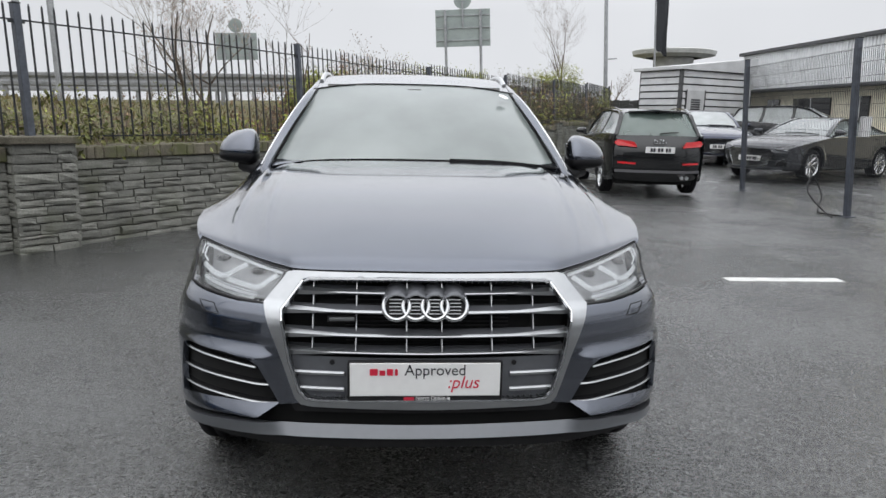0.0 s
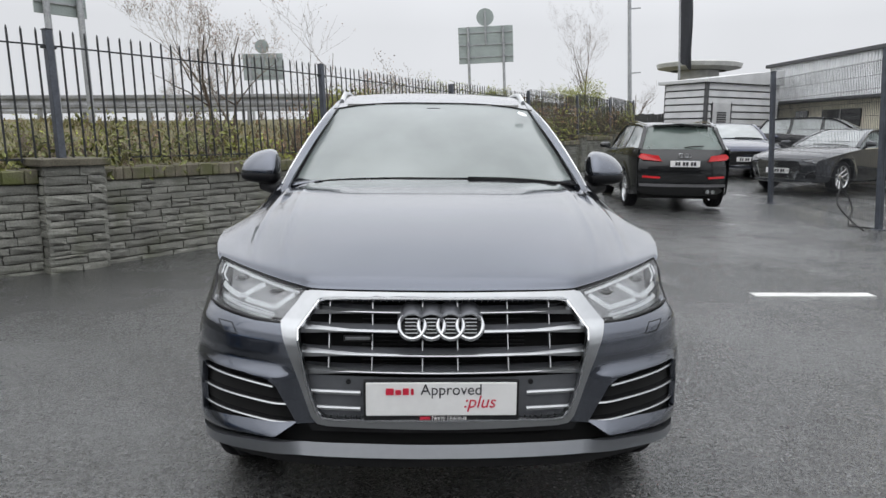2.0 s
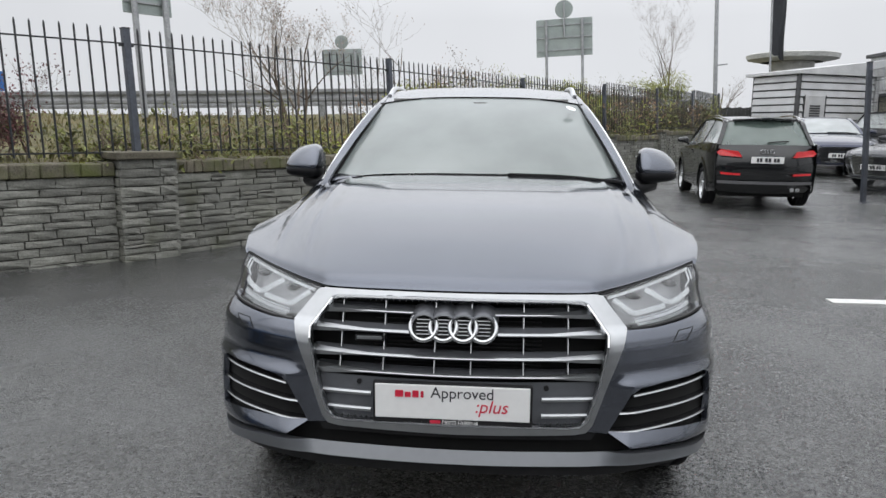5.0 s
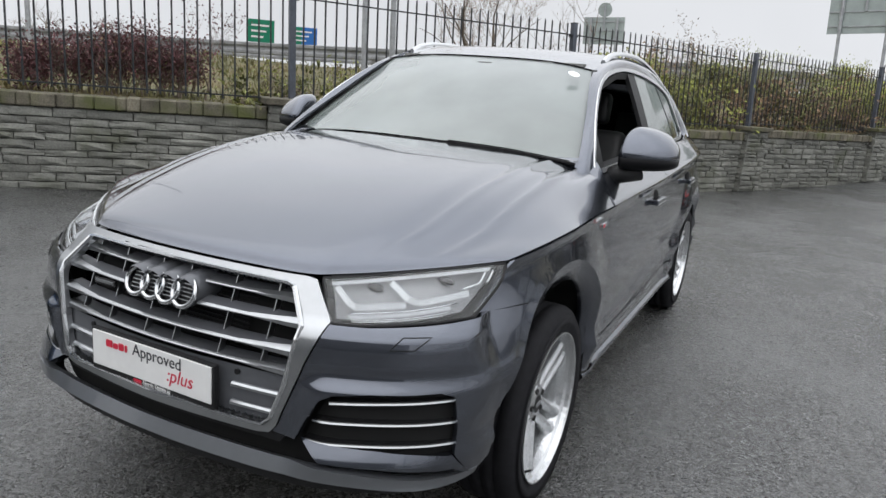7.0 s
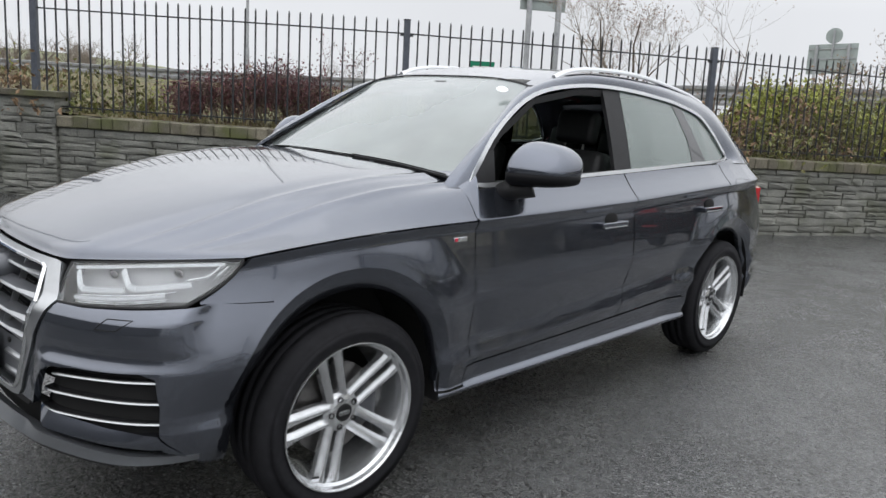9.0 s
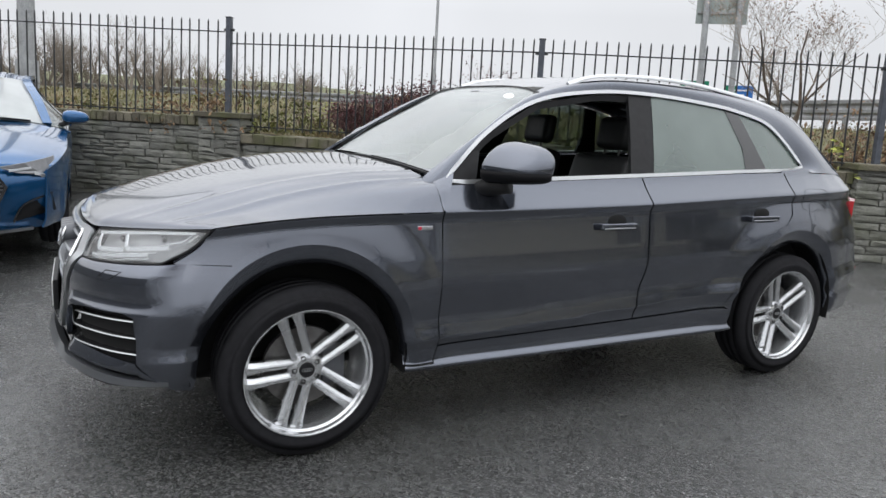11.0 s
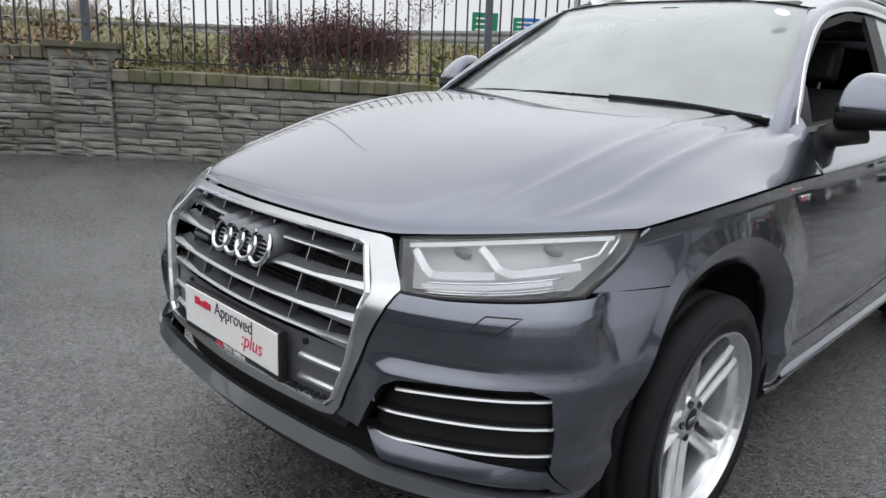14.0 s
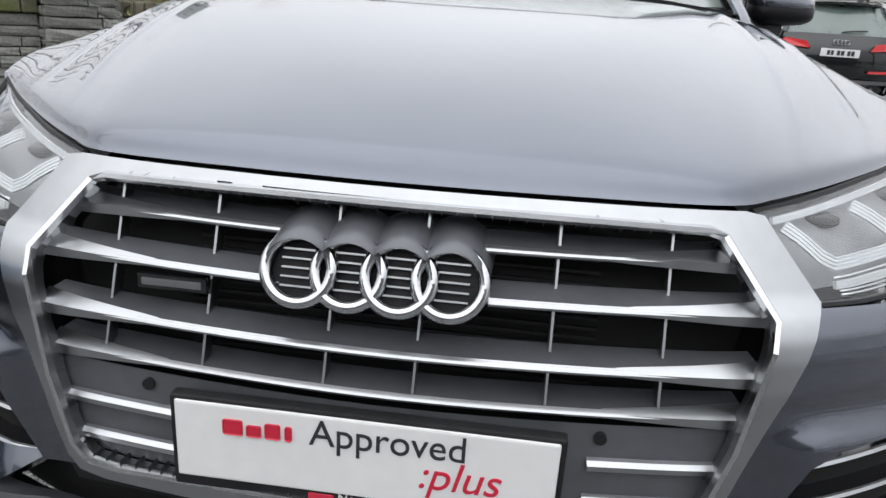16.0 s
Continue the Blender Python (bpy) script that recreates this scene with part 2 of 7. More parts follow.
def tube_arrays(paths, seg=5):
    """Verts and faces of many tapered tubes: each path is a list of (point, radius)."""
    V, Fc = [], []
    for path in paths:
        n0 = len(V)
        k = len(path)
        for i, (p, r) in enumerate(path):
            p = Vector(p)
            d = (Vector(path[min(i + 1, k - 1)][0]) - Vector(path[max(i - 1, 0)][0]))
            d = d.normalized() if d.length > 1e-9 else Vector((0, 0, 1))
            s = d.orthogonal().normalized()
            t = d.cross(s)
            for j in range(seg):
                a = 2 * math.pi * j / seg
                V.append(p + (s * math.cos(a) + t * math.sin(a)) * r)
        for i in range(k - 1):
            for j in range(seg):
                a, b = n0 + i * seg + j, n0 + i * seg + (j + 1) % seg
                Fc.append((a, b, b + seg, a + seg))
        Fc.append(tuple(n0 + j for j in reversed(range(seg))))
        Fc.append(tuple(n0 + (k - 1) * seg + j for j in range(seg)))
    return V, Fc



# ---------------------------------------------------------------- ground, verge, wall and railing
# the yard slopes, so what stands plumb leans a little against it
PLUMB = Vector((-0.048, 0.025, 1.0))
LEAN = Vector((0, 0, 1)).rotation_difference(PLUMB.normalized()).to_matrix().to_4x4()


def plumb(m, z=0.0):
    """The pose m turned plumb about its own height z."""
    shift = Vector((PLUMB.x, PLUMB.y, 0)) * z
    return Matrix.Translation(m.translation - shift) @ LEAN @ m.to_3x3().to_4x4()


NODES = [(-9.6, -3.6), (-6.45, 1.85), (-3.50, 4.93), (-1.32, 8.16), (0.72, 12.08), (2.86, 16.0), (5.0, 20.0), (7.1, 24.0), (9.2, 28.0)]



def ease(t):
    t = max(0.0, min(1.0, t))
    return t * t * (3 - 2 * t)


def gz(y, x=0.0):
    """The yard rises gently towards its far end and towards the corner of the wall."""
    k = max(0.0, min(y, 45.0) - 12.0)
    return 0.03 * k * min(1.0, k / 4) + 0.08 * ease((-x - 3.0) / 3.5)


gm = bmesh.new()
xs = [-450, -60, -20, -8, -6.5, -5.6, -4.7, -3.8, -3, 0, 8, 20, 60, 450]
ys = [-450, -60, -20, 0, 6, 10, 12, 13, 14, 15, 16, 18, 20, 24, 28, 34, 40, 45, 60, 450]
gv = [[gm.verts.new((x, y, gz(y, x))) for x in xs] for y in ys]
for i in range(len(ys) - 1):
    for j in range(len(xs) - 1):
        gm.faces.new((gv[i][j], gv[i][j + 1], gv[i + 1][j + 1], gv[i + 1][j]))
ground = part("ground", gm, ASPHALT, smooth=True)
tagged(ground, "wet dark grey tarmac yard with damp patches", "tarmac ground", kind="structure")


def along(i):
    a, b = Vector(NODES[i]), Vector(NODES[i + 1])
    return a, b, (b - a).length, math.degrees(math.atan2(b.y - a.y, b.x - a.x))


def behind(p, q=0.0):
    """How far p lies behind the wall line."""
    best = 1e9
    for i in range(len(NODES) - 1):
        a, b, ln, _ = along(i)
        u = (b - a) / ln
        s = (p - a).dot(u)
        if i > 0:
            s = max(0, s)
        if i < len(NODES) - 2:
            s = min(ln, s)
        c = a + u * s
        best = min(best, (p - c).length)
    return best


def verge_height(d, x=0.0, y=0.0):
    k = min(1.0, max(0.0, (d - 0.3) / 7.0))
    return 1.0 + 0.55 * k * k * (3 - 2 * k) + 0.10 * noise.noise(Vector((x * 0.5, y * 0.5, 3.0)))


# raised verge and carriageway beyond, following the wall's line
vv, vf = [], []
dists = [0.12, 0.5, 1.0, 1.6, 2.3, 3.2, 4.3, 5.5, 7.0, 9.0, 12, 18, 30, 60, 120, 260]
line = [Vector((-34.0, -46.0)), Vector((-18.0, -18.0))] + [Vector(p) for p in NODES] + [Vector((14, 37)), Vector((30, 66)), Vector((80, 160))]
fine_line = []
for a, b in zip(line, line[1:]):
    k = max(1, int((b - a).length / 1.2)) if (b - a).length < 12 else 6
    fine_line += [a.lerp(b, i / k) for i in range(k)]
fine_line.append(line[-1])
for i, p in enumerate(fine_line):
    t = (fine_line[min(i + 1, len(fine_line) - 1)] - fine_line[max(i - 1, 0)]).normalized()
    nrm = Vector((-t.y, t.x))
    far_n = Vector((-0.772, 0.635))
    for d in dists:
        w = min(1, d / 40)
        q = p + (nrm * (1 - w) + far_n * w) * d
        vv.append((q.x, q.y, verge_height(d, q.x, q.y) + gz(p.y)))
k = len(dists)
for i in range(len(fine_line) - 1):
    for j in range(k - 1):
        vf.append((i * k + j, (i + 1) * k + j, (i + 1) * k + j + 1, i * k + j + 1))
verge = new("ground_verge", mesh_of("ground_verge", vv, vf, GRASS_SOIL, True))
tagged(verge, "raised verge of rough grass and soil behind the wall", "grass verge", kind="structure")

rng = random.Random(5)


def stone_mesh(seed):
    """One rough-faced stone in a unit box, its front towards -y."""
    r = random.Random(seed)
    bm = bmesh.new()
    vs = add_box(bm, (0, 0, 0), (1, 1, 1))
    bmesh.ops.subdivide_edges(bm, edges=[e for e in bm.edges if abs((e.verts[0].co - e.verts[1].co).x) > 0.5], cuts=2)
    bmesh.ops.subdivide_edges(bm, edges=[e for e in bm.edges if abs((e.verts[0].co - e.verts[1].co).z) > 0.5], cuts=2)
    for v in bm.verts:
        if v.co.y < 0.5:
            edge = v.co.x in (0.0, 1.0) or v.co.z in (0.0, 1.0)
            v.co.y += (0.22 if edge else 0.0) + r.uniform(-0.12, 0.12)
            v.co.x += r.uniform(-0.02, 0.02)
            v.co.z += r.uniform(-0.06, 0.06)
    me = bpy.data.meshes.new("stone")
    bm.to_mesh(me)
    bm.free()
    me.materials.append(STONE)
    return me


STONES = [stone_mesh(s) for s in range(14)]


def courses(length, height, r):
    """A coursed ledge-stone layout: x, z, w, h of each stone."""
    out, z = [], 0.0
    while z < height - 0.02:
        band = min(r.uniform(0.068, 0.112), height - z)
        if height - z - band < 0.05:
            band = height - z
        x = 0.0
        while x < length - 0.01:
            w = r.uniform(0.17, 0.46)
            if length - x - w < 0.12:
                w = length - x
            kind = r.random()
            if kind < 0.30 and band > 0.098:
                cut = band * r.uniform(0.32, 0.68)
                sp = r.uniform(0.35, 0.65)
                out.append((x, z, w, cut))
                if w > 0.26 and r.random() < 0.45:
                    out += [(x, z + cut, w * sp, band - cut), (x + w * sp, z + cut, w * (1 - sp), band - cut)]
                else:
                    out.append((x, z + cut, w, band - cut))
            else:
                out.append((x, z, w, band))
            x += w
        z += band
    return out


def lay(parent, rects, y0, depth, r, singly=True, name="stone", base=None):
    """Lay stones on the front plane y = y0 (facing -y), singly or as one joined part."""
    V, Fc = [], []
    for x, z, w, h in rects:
        g = 0.005
        d = depth + r.uniform(-0.012, 0.014)
        me = STONES[r.randrange(len(STONES))]
        mm = Matrix.Translation((x + g, y0 - d, z + g)) @ Matrix.Diagonal((w - 2 * g, d + 0.01, h - 2 * g, 1))
        if base is not None:
            mm = base @ mm
        if singly:
            part(name, me, None, parent, m=mm)
        else:
            n0 = len(V)
            V += [mm @ v.co for v in me.vertices]
            Fc += [tuple(n0 + i for i in p.vertices) for p in me.polygons]
    if V:
        ob = part(name + "work", mesh_of(name + "work", V, Fc, STONE), None, parent)
        ob["kind"] = "stuff"


def add_wall(i):
    a, b, ln, ang = along(i)
    h = (1.20 if i == 0 else 1.0) - 0.13
    r = random.Random(40 + i)
    m = pose(a.x, a.y, (gz(a.y) + gz(b.y)) / 2, 0, 0, ang)
    w = part("wall_%d" % (i + 1), box((0.3, 0.03, -0.3), (ln - 0.3, 0.26, h)), MORTAR, m=m)
    tagged(w, "low wall of coursed grey ledge stone under a mossy coping", "stone wall", kind="structure")
    lay(w, [(x + 0.3, z - 0.12, ww, hh) for x, z, ww, hh in courses(ln - 0.6, h + 0.12, r)], 0.03, 0.035, r, singly=i < 4)
    # coping of bricks on edge
    V, Fc = [], []
    x = 0.3
    while x < ln - 0.32:
        wd = r.uniform(0.075, 0.115) if i == 0 else r.uniform(0.09, 0.22)
        top = h + 0.135 + r.uniform(-0.006, 0.008)
        fy = -0.035 + r.uniform(-0.012, 0.008)
        x1 = min(x + wd - (0.008 if i == 0 else 0.004), ln - 0.3)
        bmq = box((x, fy, h + 0.004), (x1, 0.30, top), 0.012, seg=1)
        n0 = len(V)
        bmq.verts.index_update()
        V += [v.co.copy() for v in bmq.verts]
        Fc += [tuple(n0 + v.index for v in f.verts) for f in bmq.faces]
        bmq.free()
        x += wd
    ob = part("coping", mesh_of("coping", V, Fc, COPING), None, w, "mossy coping of bricks set on edge" if i == 0 else "mossy brown coping of small stones")
    ob["kind"] = "stuff"


def add_pillar(i):
    a = Vector(NODES[i])
    ang = along(min(i, len(NODES) - 2))[3]
    if 0 < i < len(NODES) - 1:
        ang = (along(i - 1)[3] + along(i)[3]) / 2
    h = 1.2 if i == 1 else 1.04
    r = random.Random(80 + i)
    p = part("pillar_%d" % (i + 1), box((-0.27, -0.06, 0), (0.27, 0.36, h)), MORTAR, m=pose(a.x, a.y, gz(a.y), 0, 0, ang))
    tagged(p, "square pier of grey ledge stone with a flat cap", "stone pier", kind="structure")
    single = i in (1, 2, 4)
    lay(p, [(x - 0.3, z, w, hh) for x, z, w, hh in courses(0.6, h, r)], -0.06, 0.04, r, single)
    for s in (-1, 1):
        lay(p, courses(0.46, h, r), 0, 0.035, r, single,
            base=pose(-0.265, 0.37, 0, 0, 0, -90) if s < 0 else pose(0.265, -0.09, 0, 0, 0, 90))
    part("pier_cap", box((-0.34, -0.15, h), (0.34, 0.42, h + 0.07), 0.012), COPING, p, "weathered concrete cap")


def bar_mesh(h):
    bm = bmesh.new()
    add_rod(bm, (0, 0, 0), (0, 0, h - 0.03), 0.0105, seg=6)
    add_rod(bm, (0, 0, h - 0.03), (0, 0, h), 0.0105, 0.004, seg=6)
    me = bpy.data.meshes.new("bar")
    bm.to_mesh(me)
    bm.free()
    me.materials.append(FENCE_PAINT)
    return me


def add_fence(i):
    a, b, ln, ang = along(i)
    lift = 0.15 if i == 0 else 0.0
    z0 = 1.06 + lift
    f = root("railing", "run of black painted steel railing with pointed bars", "railing", pose(a.x, a.y, (gz(a.y) + gz(b.y)) / 2, 0, 0, ang), "railing panels along the wall")
    yb = 0.14
    tip = Matrix.Rotation(radians(-ang), 3, "Z") @ PLUMB
    for z in (1.10 + lift, 2.185 + lift):
        dx, dy = tip.x * (z - z0), tip.y * (z - z0)
        part("rail", box((0.03 + dx, yb + dy - 0.006, z - 0.008), (ln - 0.03 + dx, yb + dy + 0.006, z + 0.008), 0.002, seg=1), FENCE_PAINT, f)
    n = round(ln / 0.127)
    me = bar_mesh(2.345 + lift - z0)
    for k in range(1, n):
        part("bar", me, None, f, m=pose(k * ln / n, yb, z0, math.degrees(-tip.y) + rng.uniform(-0.4, 0.4), math.degrees(tip.x) + rng.uniform(-0.4, 0.4), 0))


def add_post(i):
    a = Vector(NODES[i])
    ang = along(min(i, len(NODES) - 2))[3]
    z0, z1 = (1.2, 2.53) if i <= 1 else (1.05, 2.34)
    p = root("fence_post", "slate grey square steel fence post on a stone pier", "fence post", plumb(pose(a.x, a.y, gz(a.y), 0, 0, ang), 1.1), "posts of the railing")
    part("shaft", box((-0.035, 0.105, z0), (0.035, 0.175, z1), 0.006), POST_PAINT, p)
    part("cap", box((-0.04, 0.10, z1 + 0.001), (0.04, 0.18, z1 + 0.012), 0.004), FENCE_PAINT, p)
    part("bracket", box((-0.075, 0.125, z1 - 0.175), (0.075, 0.1575, z1 - 0.14), 0.004), FENCE_PAINT, p)
    part("base_plate", box((-0.07, 0.07, z0 + 0.055), (0.07, 0.21, z0 + 0.066), 0.003), POST_PAINT, p)


# painted line on the tarmac
lm = bmesh.new()
add_box(lm, (2.86, 3.79, 0.0), (3.93, 3.93, 0.005))
tagged(part("road_marking", lm, WHITE_LINE), "short worn white line painted on the tarmac", "road marking")

# ---------------------------------------------------------------- smooth surfaces
def lerp_table(x, xs, ys):
    return float(np.interp(x, xs, ys))


def cr(p0, p1, p2, p3, t):
    return 0.5 * ((2 * p1) + (p2 - p0) * t + (2 * p0 - 5 * p1 + 4 * p2 - p3) * t * t + (3 * p1 - p0 - 3 * p2 + p3) * t ** 3)


def curve_at(pts, s):
    """A Catmull-Rom curve through the rows of an array, at s in 0..n-1."""
    n = len(pts)
    i = int(min(max(math.floor(s), 0), n - 2))
    t = s - i
    a = pts[i - 1] if i > 0 else 2 * pts[0] - pts[1]
    d = pts[i + 2] if i < n - 2 else 2 * pts[-1] - pts[-2]
    return cr(a, pts[i], pts[i + 1], d, t)


def smooth_line(pts, k=6):
    """Points along a Catmull-Rom curve through pts, as a list."""
    p = np.array(pts, float)
    return [tuple(curve_at(p, s)) for s in np.linspace(0, len(p) - 1, (len(p) - 1) * k + 1)]


def net_point(c, u, v):
    return curve_at(np.array([curve_at(c[i], u) for i in range(len(c))]), v)


def mirrored(c):
    """A net given from the centre outwards, made whole."""
    c = np.array(c, float)
    left = c[:, :0:-1].copy()
    left[..., 0] *= -1
    return np.concatenate([left, c], 1)


def net_grid(c, ku=6, kv=6):
    """Verts, normals and faces of a net's surface; its rows are v, its columns u."""
    c = np.array(c, float)
    nv, nu = c.shape[:2]
    us = np.linspace(0, nu - 1, (nu - 1) * ku + 1)
    vs = np.linspace(0, nv - 1, (nv - 1) * kv + 1)
    rows = np.array([[curve_at(c[i], u) for u in us] for i in range(nv)])
    P = np.array([[curve_at(rows[:, j], v) for j in range(len(us))] for v in vs])
    du = np.gradient(P, axis=1)
    dv = np.gradient(P, axis=0)
    N = np.cross(du, dv)
    N /= np.maximum(np.linalg.norm(N, axis=2, keepdims=True), 1e-9)
    m = len(us)
    F = [(i * m + j, i * m + j + 1, (i + 1) * m + j + 1, (i + 1) * m + j) for i in range(len(vs) - 1) for j in range(m - 1)]
    return P.reshape(-1, 3), N.reshape(-1, 3), F


def clip_half(poly, ax, val, keep_less):
    out = []
    n = len(poly)
    for i in range(n):
        a, b = poly[i], poly[(i + 1) % n]
        ia = (a[ax] <= val) if keep_less else (a[ax] >= val)
        ib = (b[ax] <= val) if keep_less else (b[ax] >= val)
        if ia:
            out.append(a)
        if ia != ib:
            t = (val - a[ax]) / (b[ax] - a[ax])
            q = [a[0] + (b[0] - a[0]) * t, a[1] + (b[1] - a[1]) * t]
            q[ax] = val
            out.append(tuple(q))
    return out


def area2(poly):
    return sum(poly[i - 1][0] * poly[i][1] - poly[i][0] * poly[i - 1][1] for i in range(len(poly))) / 2


def shrink(poly, g):
    """The outline moved inwards by g."""
    p = [Vector(q) for q in poly]
    if area2(poly) < 0:
        p.reverse()
    out = []
    n = len(p)
    for i in range(n):
        a, b, c = p[i - 1], p[i], p[(i + 1) % n]
        d0, d1 = (b - a), (c - b)
        if d0.length < 1e-9 or d1.length < 1e-9:
            out.append(tuple(b))
            continue
        d0.normalize()
        d1.normalize()
        n0, n1 = Vector((-d0.y, d0.x)), Vector((-d1.y, d1.x))
        s = n0 + n1
        k = max(s.length_squared / 2, 0.35)
        out.append(tuple(b + s * (g / k)))
    return out


def trim(P, poly, du, dv, flip=False, rows=None):
    """The part of the surface P(u, v) inside an outline in (u, v): verts, normals, faces."""
    if area2(poly) < 0:
        poly = poly[::-1]
    us, vs = [q[0] for q in poly], [q[1] for q in poly]
    u0, u1, v0, v1 = min(us), max(us), min(vs), max(vs)
    lines = None if rows is None else [v0] + [q for q in rows if v0 + 1e-4 < q < v1 - 1e-4] + [v1]
    nu, nv = max(1, math.ceil((u1 - u0) / du)), (max(1, math.ceil((v1 - v0) / dv)) if rows is None else len(lines) - 1)
    key, UV, F = {}, [], []
    for i in range(nu):
        a, b = u0 + (u1 - u0) * i / nu, u0 + (u1 - u0) * (i + 1) / nu
        col = clip_half(clip_half(poly, 0, a, False), 0, b, True)
        if len(col) < 3:
            continue
        for j in range(nv):
            c, d = (lines[j], lines[j + 1]) if lines else (v0 + (v1 - v0) * j / nv, v0 + (v1 - v0) * (j + 1) / nv)
            cell = clip_half(clip_half(col, 1, c, False), 1, d, True)
            if len(cell) < 3 or abs(area2(cell)) < 1e-9:
                continue
            ids = []
            for q in cell:
                k = (round(q[0] * 1e5), round(q[1] * 1e5))
                if k not in key:
                    key[k] = len(UV)
                    UV.append(q)
                if not ids or ids[-1] != key[k]:
                    ids.append(key[k])
            if len(ids) > 1 and ids[0] == ids[-1]:
                ids.pop()
            if len(set(ids)) == len(ids) >= 3:
                F.append(tuple(ids))
            elif len(set(ids)) >= 3:
                seen, one = set(), []
                for q in ids:
                    if q not in seen:
                        seen.add(q)
                        one.append(q)
                F.append(tuple(one))
    V, N = [], []
    e = 0.002
    for u, v in UV:
        V.append(np.array(P(u, v)))
        n = np.cross(np.array(P(u + e, v)) - np.array(P(u - e, v)), np.array(P(u, v + e)) - np.array(P(u, v - e)))
        n /= max(np.linalg.norm(n), 1e-12)
        N.append(-n if flip else n)
    if flip:
        F = [f[::-1] for f in F]
    return np.array(V), np.array(N), F


def skin_mesh(name, V, N, F, material, flange=0.012, mirror_too=False):
    """A thin sheet with true normals and an edge turned inwards."""
    V, N = np.array(V, float), np.array(N, float)
    F = [tuple(f) for f in F]
    if flange:
        count = {}
        for f in F:
            for i in range(len(f)):
                a, b = f[i - 1], f[i]
                count[(a, b)] = count.get((a, b), 0) + 1
        rim = [(a, b) for (a, b) in count if (b, a) not in count and a != b]
        V2, N2, n0 = [], [], len(V)
        for a, b in rim:
            t = V[b] - V[a]
            ln = np.linalg.norm(t)
            if ln < 1e-7:
                continue
            out = np.cross(t / ln, (N[a] + N[b]) / 2)
            k = n0 + len(V2)
            V2 += [V[a], V[b], V[b] - N[b] * flange, V[a] - N[a] * flange]
            N2 += [out] * 4
            F.append((k + 1, k, k + 3, k + 2))
        if V2:
            V, N = np.concatenate([V, V2]), np.concatenate([N, N2])
    if mirror_too:
        k = len(V)
        Vm, Nm = V.copy(), N.copy()
        Vm[:, 0] *= -1
        Nm[:, 0] *= -1
        V, N = np.concatenate([V, Vm]), np.concatenate([N, Nm])
        F = F + [tuple(k + i for i in f[::-1]) for f in F]
    # wind every face the way its normals point
    F = [f if np.dot(np.cross(V[f[1]] - V[f[0]], V[f[2]] - V[f[0]]) + np.cross(V[f[2]] - V[f[0]], V[f[-1]] - V[f[0]]), N[list(f)].sum(0)) >= 0 else f[::-1] for f in F]
    me = bpy.data.meshes.new(name)
    me.from_pydata(V.tolist(), [], F)
    me.validate(clean_customdata=False)
    me.materials.append(material)
    me.polygons.foreach_set("use_smooth", [True] * len(me.polygons))
    me.update()
    N = N / np.maximum(np.linalg.norm(N, axis=1, keepdims=True), 1e-9)
    me.normals_split_custom_set_from_vertices(N.tolist())
    return me


def flipped(V, N, F):
    """The same sheet on the car's other side."""
    V, N = np.array(V).copy(), np.array(N).copy()
    V[:, 0] *= -1
    N[:, 0] *= -1
    return V, N, [f[::-1] for f in F]


def pair(name, V, N, F, material, parent, flange=0.012, label=""):
    """The sheet on both sides of the car, as two parts."""
    return [part(name, skin_mesh(name, *a, material, flange), None, parent, label) for a in ((V, N, F), flipped(V, N, F))]


def lathe(profile, seg=48, axis="x", closed=False):
    """A bmesh turned round the x axis from (x, r) points."""
    bm = bmesh.new()
    rings = []
    for x, r in profile:
        rings.append([bm.verts.new((x, r * math.cos(2 * math.pi * k / seg), r * math.sin(2 * math.pi * k / seg))) for k in range(seg)])
    pairs = list(zip(rings, rings[1:])) + ([(rings[-1], rings[0])] if closed else [])
    for a, b in pairs:
        for k in range(seg):
            bm.faces.new((a[k], a[(k + 1) % seg], b[(k + 1) % seg], b[k]))
    bmesh.ops.recalc_face_normals(bm, faces=bm.faces)
    return bm


def sweep(path, section, closed=False, up=(0, 0, 1)):
    """A bar of the given (side, up) section along a 3D path: verts and faces, ends capped."""
    V, F = [], []
    n, k = len(path), len(section)
    P = [Vector(p) for p in path]
    for i, p in enumerate(P):
        if closed:
            t = P[(i + 1) % n] - P[i - 1]
        else:
            t = P[min(i + 1, n - 1)] - P[max(i - 1, 0)]
        t.normalize()
        s = t.cross(Vector(up))
        s = s.normalized() if s.length > 1e-6 else Vector((1, 0, 0))
        w = s.cross(t)
        V += [p + s * a + w * b for a, b in section]
    for i in range(n if closed else n - 1):
        for j in range(k):
            a, b = i * k + j, i * k + (j + 1) % k
            c, d = ((i + 1) % n) * k + (j + 1) % k, ((i + 1) % n) * k + j
            F.append((a, b, c, d))
    if not closed:
        F.append(tuple(range(k))[::-1])
        F.append(tuple((n - 1) * k + j for j in range(k)))
    return V, F


def swept(name, path, section, material, parent, label="", closed=False, up=(0, 0, 1), smooth=False):
    V, F = sweep(path, section, closed, up)
    bm = bmesh.new()
    vs = [bm.verts.new(v) for v in V]
    for f in F:
        try:
            bm.faces.new([vs[i] for i in f])
        except ValueError:
            pass
    bmesh.ops.recalc_face_normals(bm, faces=bm.faces)
    return part(name, bm, material, parent, label, smooth)


